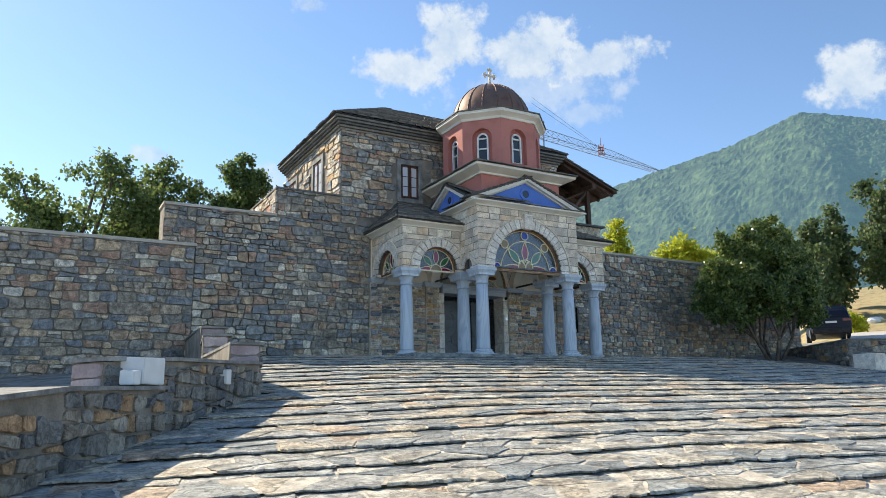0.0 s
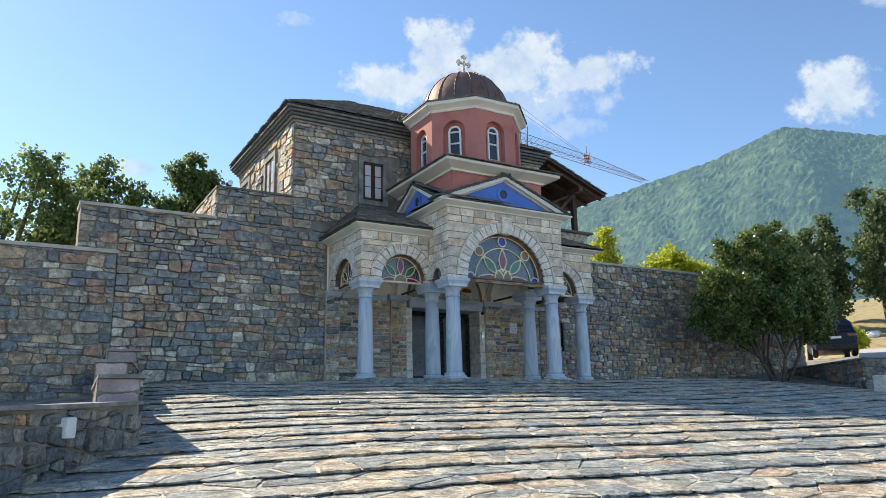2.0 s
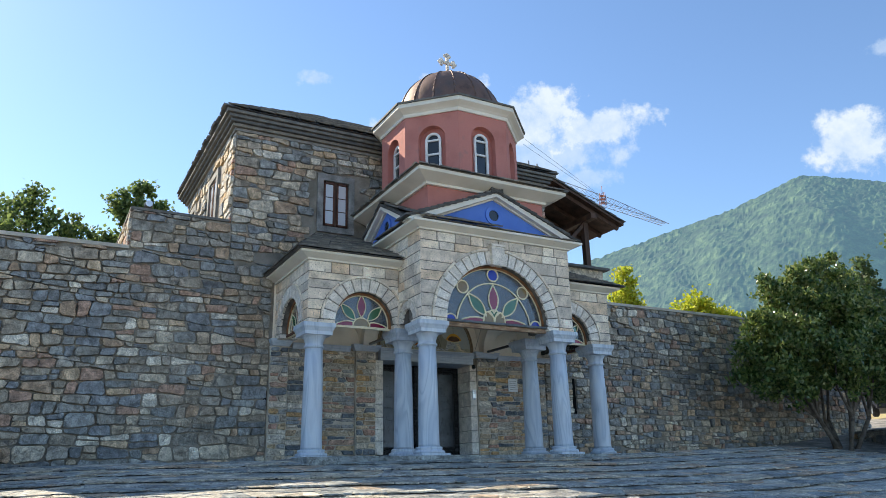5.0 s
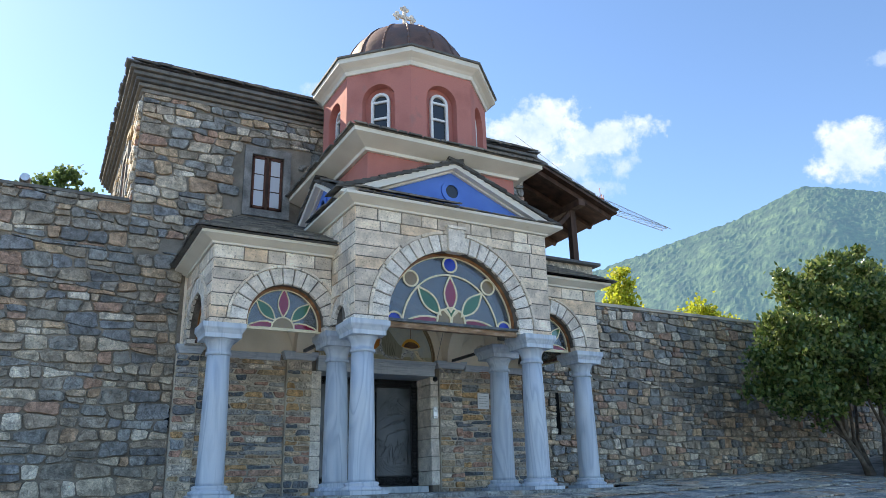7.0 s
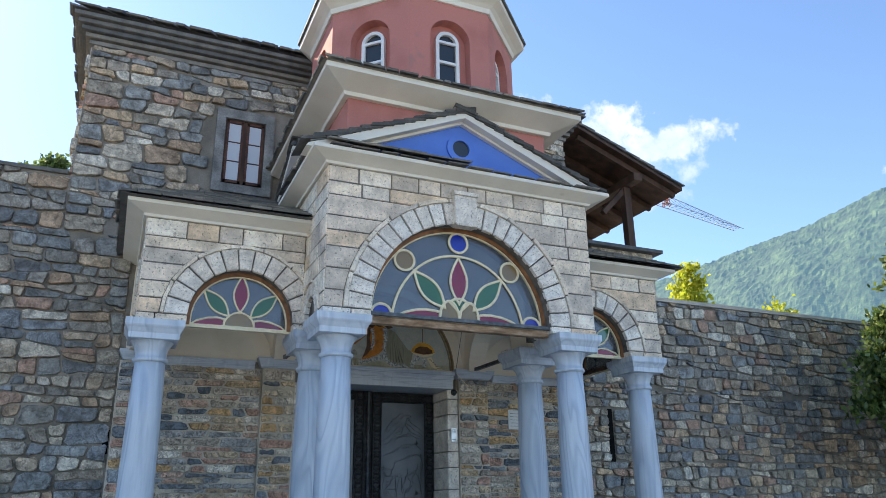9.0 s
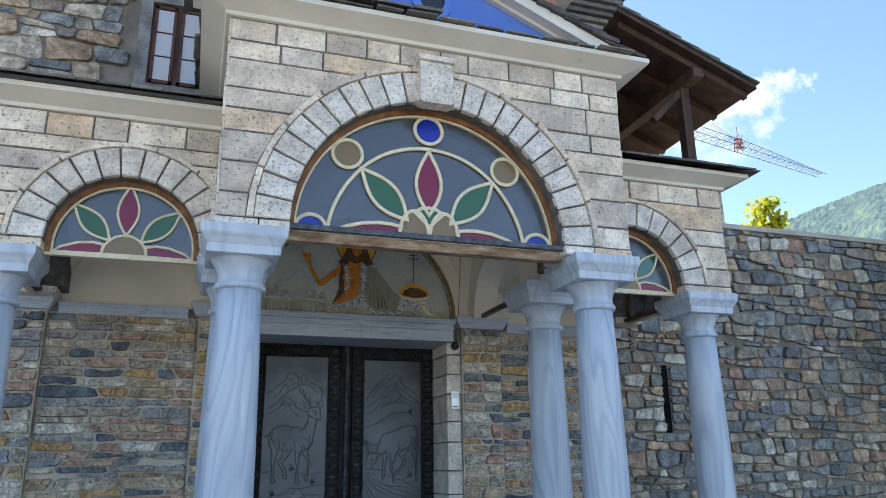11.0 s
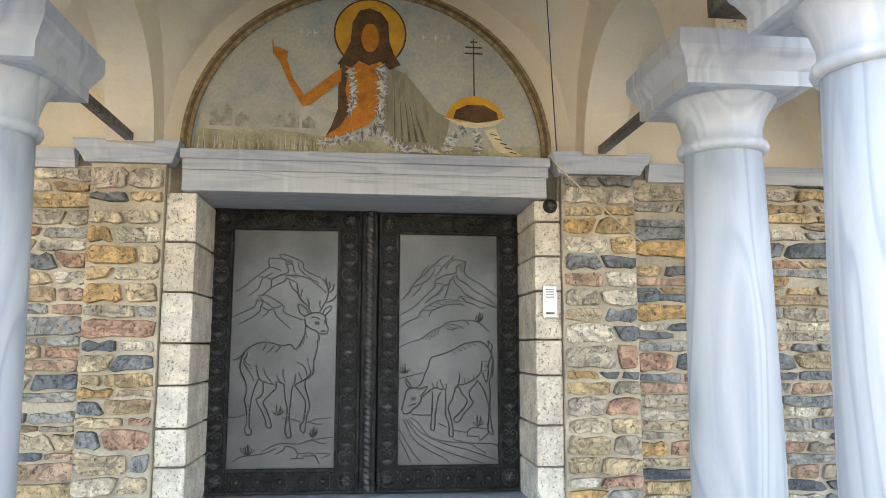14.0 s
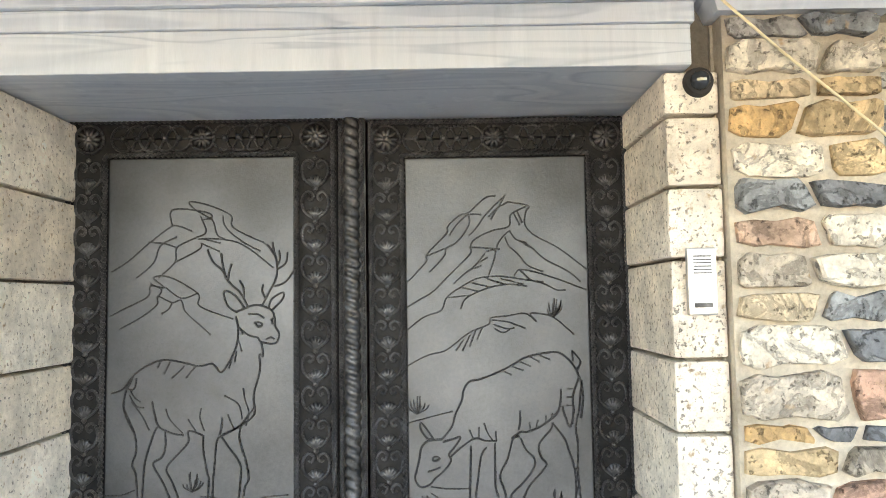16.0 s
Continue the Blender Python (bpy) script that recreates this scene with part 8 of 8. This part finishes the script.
rubble(wall_gate, rubble_cells(7.97, 16.4, 6.98, HZ, house_front, 106, (.1, .25), (.14, .46)), front, RUBBLE, 205, lambda u, v: v > 7)
# West face: warmer stones than the front, the sun's tone in their colour.
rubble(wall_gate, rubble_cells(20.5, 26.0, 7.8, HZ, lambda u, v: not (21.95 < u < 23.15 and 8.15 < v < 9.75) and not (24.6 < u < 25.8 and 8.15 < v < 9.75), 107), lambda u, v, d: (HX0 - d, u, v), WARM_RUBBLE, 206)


def under_porch(u, v):
    if 11.33 < u < 13.99:
        return False
    return v < 5.21


# backing of pale mortar behind the warm stones
for x0, x1 in ((8.93, 11.34), (13.98, 16.04)):
    tagged(block("porch_wall", (x0, x1, WALL_Y - .015, WALL_Y, 2.8, 5.2), WARM_MORTAR), "porch wall of warm coursed stones in pale mortar", "wall", kind="structure")
porch_wall = tagged(new("porch_wall_stones"), "porch wall of warm brown and ochre coursed stones", "wall", kind="structure")
for a, b, seed, proud in ((9.32, 10.86, 111, 0), (14.51, 16.04, 112, 0), (8.93, 9.32, 113, .08), (10.86, 11.33, 114, .08), (13.99, 14.51, 115, .08)):
    if proud:
        tagged(block("pilaster", (a, b, WALL_Y - .015 - proud, WALL_Y - .015, 2.8, 5.203), WARM_MORTAR), "shallow stone pilaster on the porch wall", "pilaster", kind="structure")
    rows = (.05, .125) if not proud else (.06, .16)
    rubble(porch_wall, rubble_cells(a, b, 2.82, 5.2, under_porch, seed, rows, (.2, .62) if not proud else (.14, .36), .3), lambda u, v, d, p=proud: (u, WALL_Y - .015 - p - d, v), WARM_RUBBLE, 210 + seed, lambda u, v: True, .010, (.02, .05), soft=.75)


right_cells = []
for u0, u1, v0, v1, seed in ((16.04, 29.4, 2.5, 3.94, 108), (16.04, 16.915, 3.94, 4.84, 121), (17.015, 29.4, 3.94, 4.84, 122), (16.04, 29.4, 4.84, 5.2, 124), (16.45, 29.4, 5.2, 6.92, 123)):
    right_cells += rubble_cells(u0, u1, v0, v1, keep_all, seed, (.08, .22), (.11, .4))
rubble(wall_right, right_cells, front, RUBBLE, 207, lambda u, v: u < 21 and v < 5.6)
rubble(wall_right, rubble_cells(20.5, 21.1, 2.9, 6.9, keep_all, 109), lambda u, v, d: (29.4 + d, u, v), RUBBLE, 208)
# Flat black blocks on the solid wall; the slits' unlit depth is only colour.
for x0, x1, z0, z1 in ((16.915, 17.015, 3.94, 4.84), (8.845, 8.915, 3.97, 4.28)):
    tagged(block("slit_window", (x0, x1, WALL_Y - .004, WALL_Y + .02, z0, z1), PITCH), "narrow slit in the stone wall, its unlit depth painted black", "slit", kind="structure")


# ---- paving: curved shallow steps of schist ----
paving = tagged(new("paving"), "shallow curved steps paved with irregular schist flags", "steps", kind="structure")


def left_edge(y):
    pts = PAR
    for (x0, y0), (x1, y1) in zip(pts, pts[1:]):
        if y1 <= y <= y0:
            return x0 + (x1 - x0) * (y0 - y) / (y0 - y1)
    return -2.2 if y < 3.6 else 4.15


def on_paving(x, y):
    if y > 20.48 or (8.6 < x < 16.9 and y > 16.9):
        return False
    if x < left_edge(y) - .1:
        return False
    return x < 26 and (x < 24.2 or y < 14.6) and y > -4


def tread_z(k, r, x):
    r0 = R_IN + TREAD * k
    if k < 0:
        return zr(r) + side(x) - .02
    return zr(r0) - .02 - (.136 * TREAD - RISER) / TREAD * (r - r0) + side(x)


def clip(poly, nx, ny, k):
    """The part of a polygon with nx * u + ny * v <= k."""
    out = []
    for (ax, ay), (bx, by) in zip(poly, poly[1:] + poly[:1]):
        da, db = nx * ax + ny * ay - k, nx * bx + ny * by - k
        if da <= 0:
            out.append((ax, ay))
        if da * db < 0:
            f = da / (da - db)
            out.append((ax + (bx - ax) * f, ay + (by - ay) * f))
    return out


def crazy_flags(length, deep, rnd):
    """Irregular flags over a strip: cells round scattered seeds, joints left between them."""
    seeds = []
    for row in range(2):
        u = rnd.uniform(0, .3)
        while u < length:
            seeds.append((u, deep * (.27 + .46 * row) + rnd.uniform(-.15, .15)))
            u += rnd.choice((rnd.uniform(.16, .34), rnd.uniform(.3, .66)))
    seeds.sort()
    wide = .62
    for i, (su, sv) in enumerate(seeds):
        poly = [(su - .8, 0), (su + .8, 0), (su + .8, deep), (su - .8, deep)]
        half = rnd.uniform(.005, .014)
        for tu, tv in seeds[max(0, i - 9):i + 10]:
            if (tu, tv) == (su, sv):
                continue
            nx, ny = (tu - su) * wide, tv - sv
            ln = math.hypot(nx, ny)
            if ln > 1.4 or ln < 1e-4:
                continue
            mu, mv = (su + tu) / 2, (sv + tv) / 2
            nx, ny = nx * wide / ln, ny / ln
            poly = clip(poly, nx, ny, nx * mu + ny * mv - half)
            if len(poly) < 3:
                break
        if len(poly) >= 3:
            yield poly


rnd = random.Random(77)
fv, ff, ev, ef, bv, bf = [], [], [], [], [], []
picked = 0
A0, A1 = -.62, .46
for k in range(-5, 31):
    r0, r1 = R_IN + TREAD * k, R_IN + TREAD * (k + 1)
    ph = rnd.uniform(0, 9)

    def place(u, v, d, k=k, r0=r0, ph=ph):
        """u along the step, v from its back, d up."""
        a = A0 + u / r0
        r = r0 + v + (.016 * math.sin(u * 3.1 + ph) + .012 * math.sin(u * 7.7 + ph * 2)) * max(0, v / TREAD)
        x, y = ARC[0] + r * math.sin(a), ARC[1] - r * math.cos(a)
        return (x, y, tread_z(k, r, x) + d)
    deep = TREAD + .045
    for poly in crazy_flags((A1 - A0) * r0, deep, rnd):
        cu, cv = sum(p[0] for p in poly) / len(poly), sum(p[1] for p in poly) / len(poly)
        x, y, _ = place(cu, cv, 0)
        if not on_paving(x, y):
            continue
        outline = []
        for p, q in zip(poly, poly[1:] + poly[:1]):
            outline.append(p)
            ln = math.hypot(q[0] - p[0], q[1] - p[1])
            m = int(ln / .07)
            lip = p[1] > deep - .01 and q[1] > deep - .01
            for j in range(1, m + 1):
                f = j / (m + 1)
                jog = rnd.uniform(-.05, .022) if lip else rnd.uniform(-.013, .010)
                nx, ny = (q[1] - p[1]) / ln, -(q[0] - p[0]) / ln
                outline.append((p[0] + (q[0] - p[0]) * f + nx * jog, p[1] + (q[1] - p[1]) * f + ny * jog * (-1 if lip else 1)))
        proud = rnd.uniform(.012, .026)
        near = picked < 300 and 4.5 < x < 10.5 and 7.0 < y < 11.5
        vs, fs = ([], []) if near else (fv, ff)
        stone_mesh(outline, (cu, cv), place, proud, rnd, vs, fs, .985, 1.0, .001)
        if near:
            raw("flagstone", vs, fs, FLAG, paving)
            picked += 1
    u = 0
    while k >= 0 and u < (A1 - A0) * r0:
        # rough riser stones set back under the front edge
        w = rnd.uniform(.25, .8)
        x, y, _ = place(u + w / 2, TREAD / 2, 0)
        if on_paving(x, y):
            base = len(ev)
            for uu, rr, zz in ((u, -.16, -.008), (u + w - .01, -.16, -.008), (u + w - .01, -.045, -.008), (u, -.045, -.008), (u, -.16, -.14), (u + w - .01, -.16, -.14), (u + w - .01, -.035, -.14), (u, -.035, -.14)):
                ev.append(place(uu, TREAD + rr + (rnd.uniform(-.012, .012) if rr > -.1 else 0), zz))
            ef += [tuple(base + i for i in q) for q in ((0, 1, 2, 3), (3, 2, 6, 7), (0, 3, 7, 4), (1, 5, 6, 2))]
        u += w
    n = 110
    for i in range(n):
        u, w = (A1 - A0) * r0 * i / n, (A1 - A0) * r0 / n
        x, y, _ = place(u + w / 2, TREAD / 2, 0)
        if not on_paving(x, y):
            continue
        base = len(bv)
        bv += [place(u, -.06, .012), place(u + w, -.06, .012), place(u + w, TREAD + .025, .012), place(u, TREAD + .025, .012)]
        bf.append((base, base + 1, base + 2, base + 3))
tagged(raw("flagstones", fv, ff, FLAG, paving), "irregular grey and tan schist flags", kind="stuff")
tagged(raw("riser_stones", ev, ef, EDGE, paving), "rough riser stones coloured dark for the shade under the flags", kind="stuff")
tagged(raw("joint_bed", bv, bf, BEDDING, paving), "pale cement joints between the flags", kind="stuff")

# daylight passes the thin panes
for ob in scene.objects:
    if ob.type == "MESH" and ob.data.materials and ob.data.materials[0] in (CLEAR, RED_GLASS, GREEN_GLASS, OCHRE_GLASS, COBALT):
        ob.visible_shadow = False
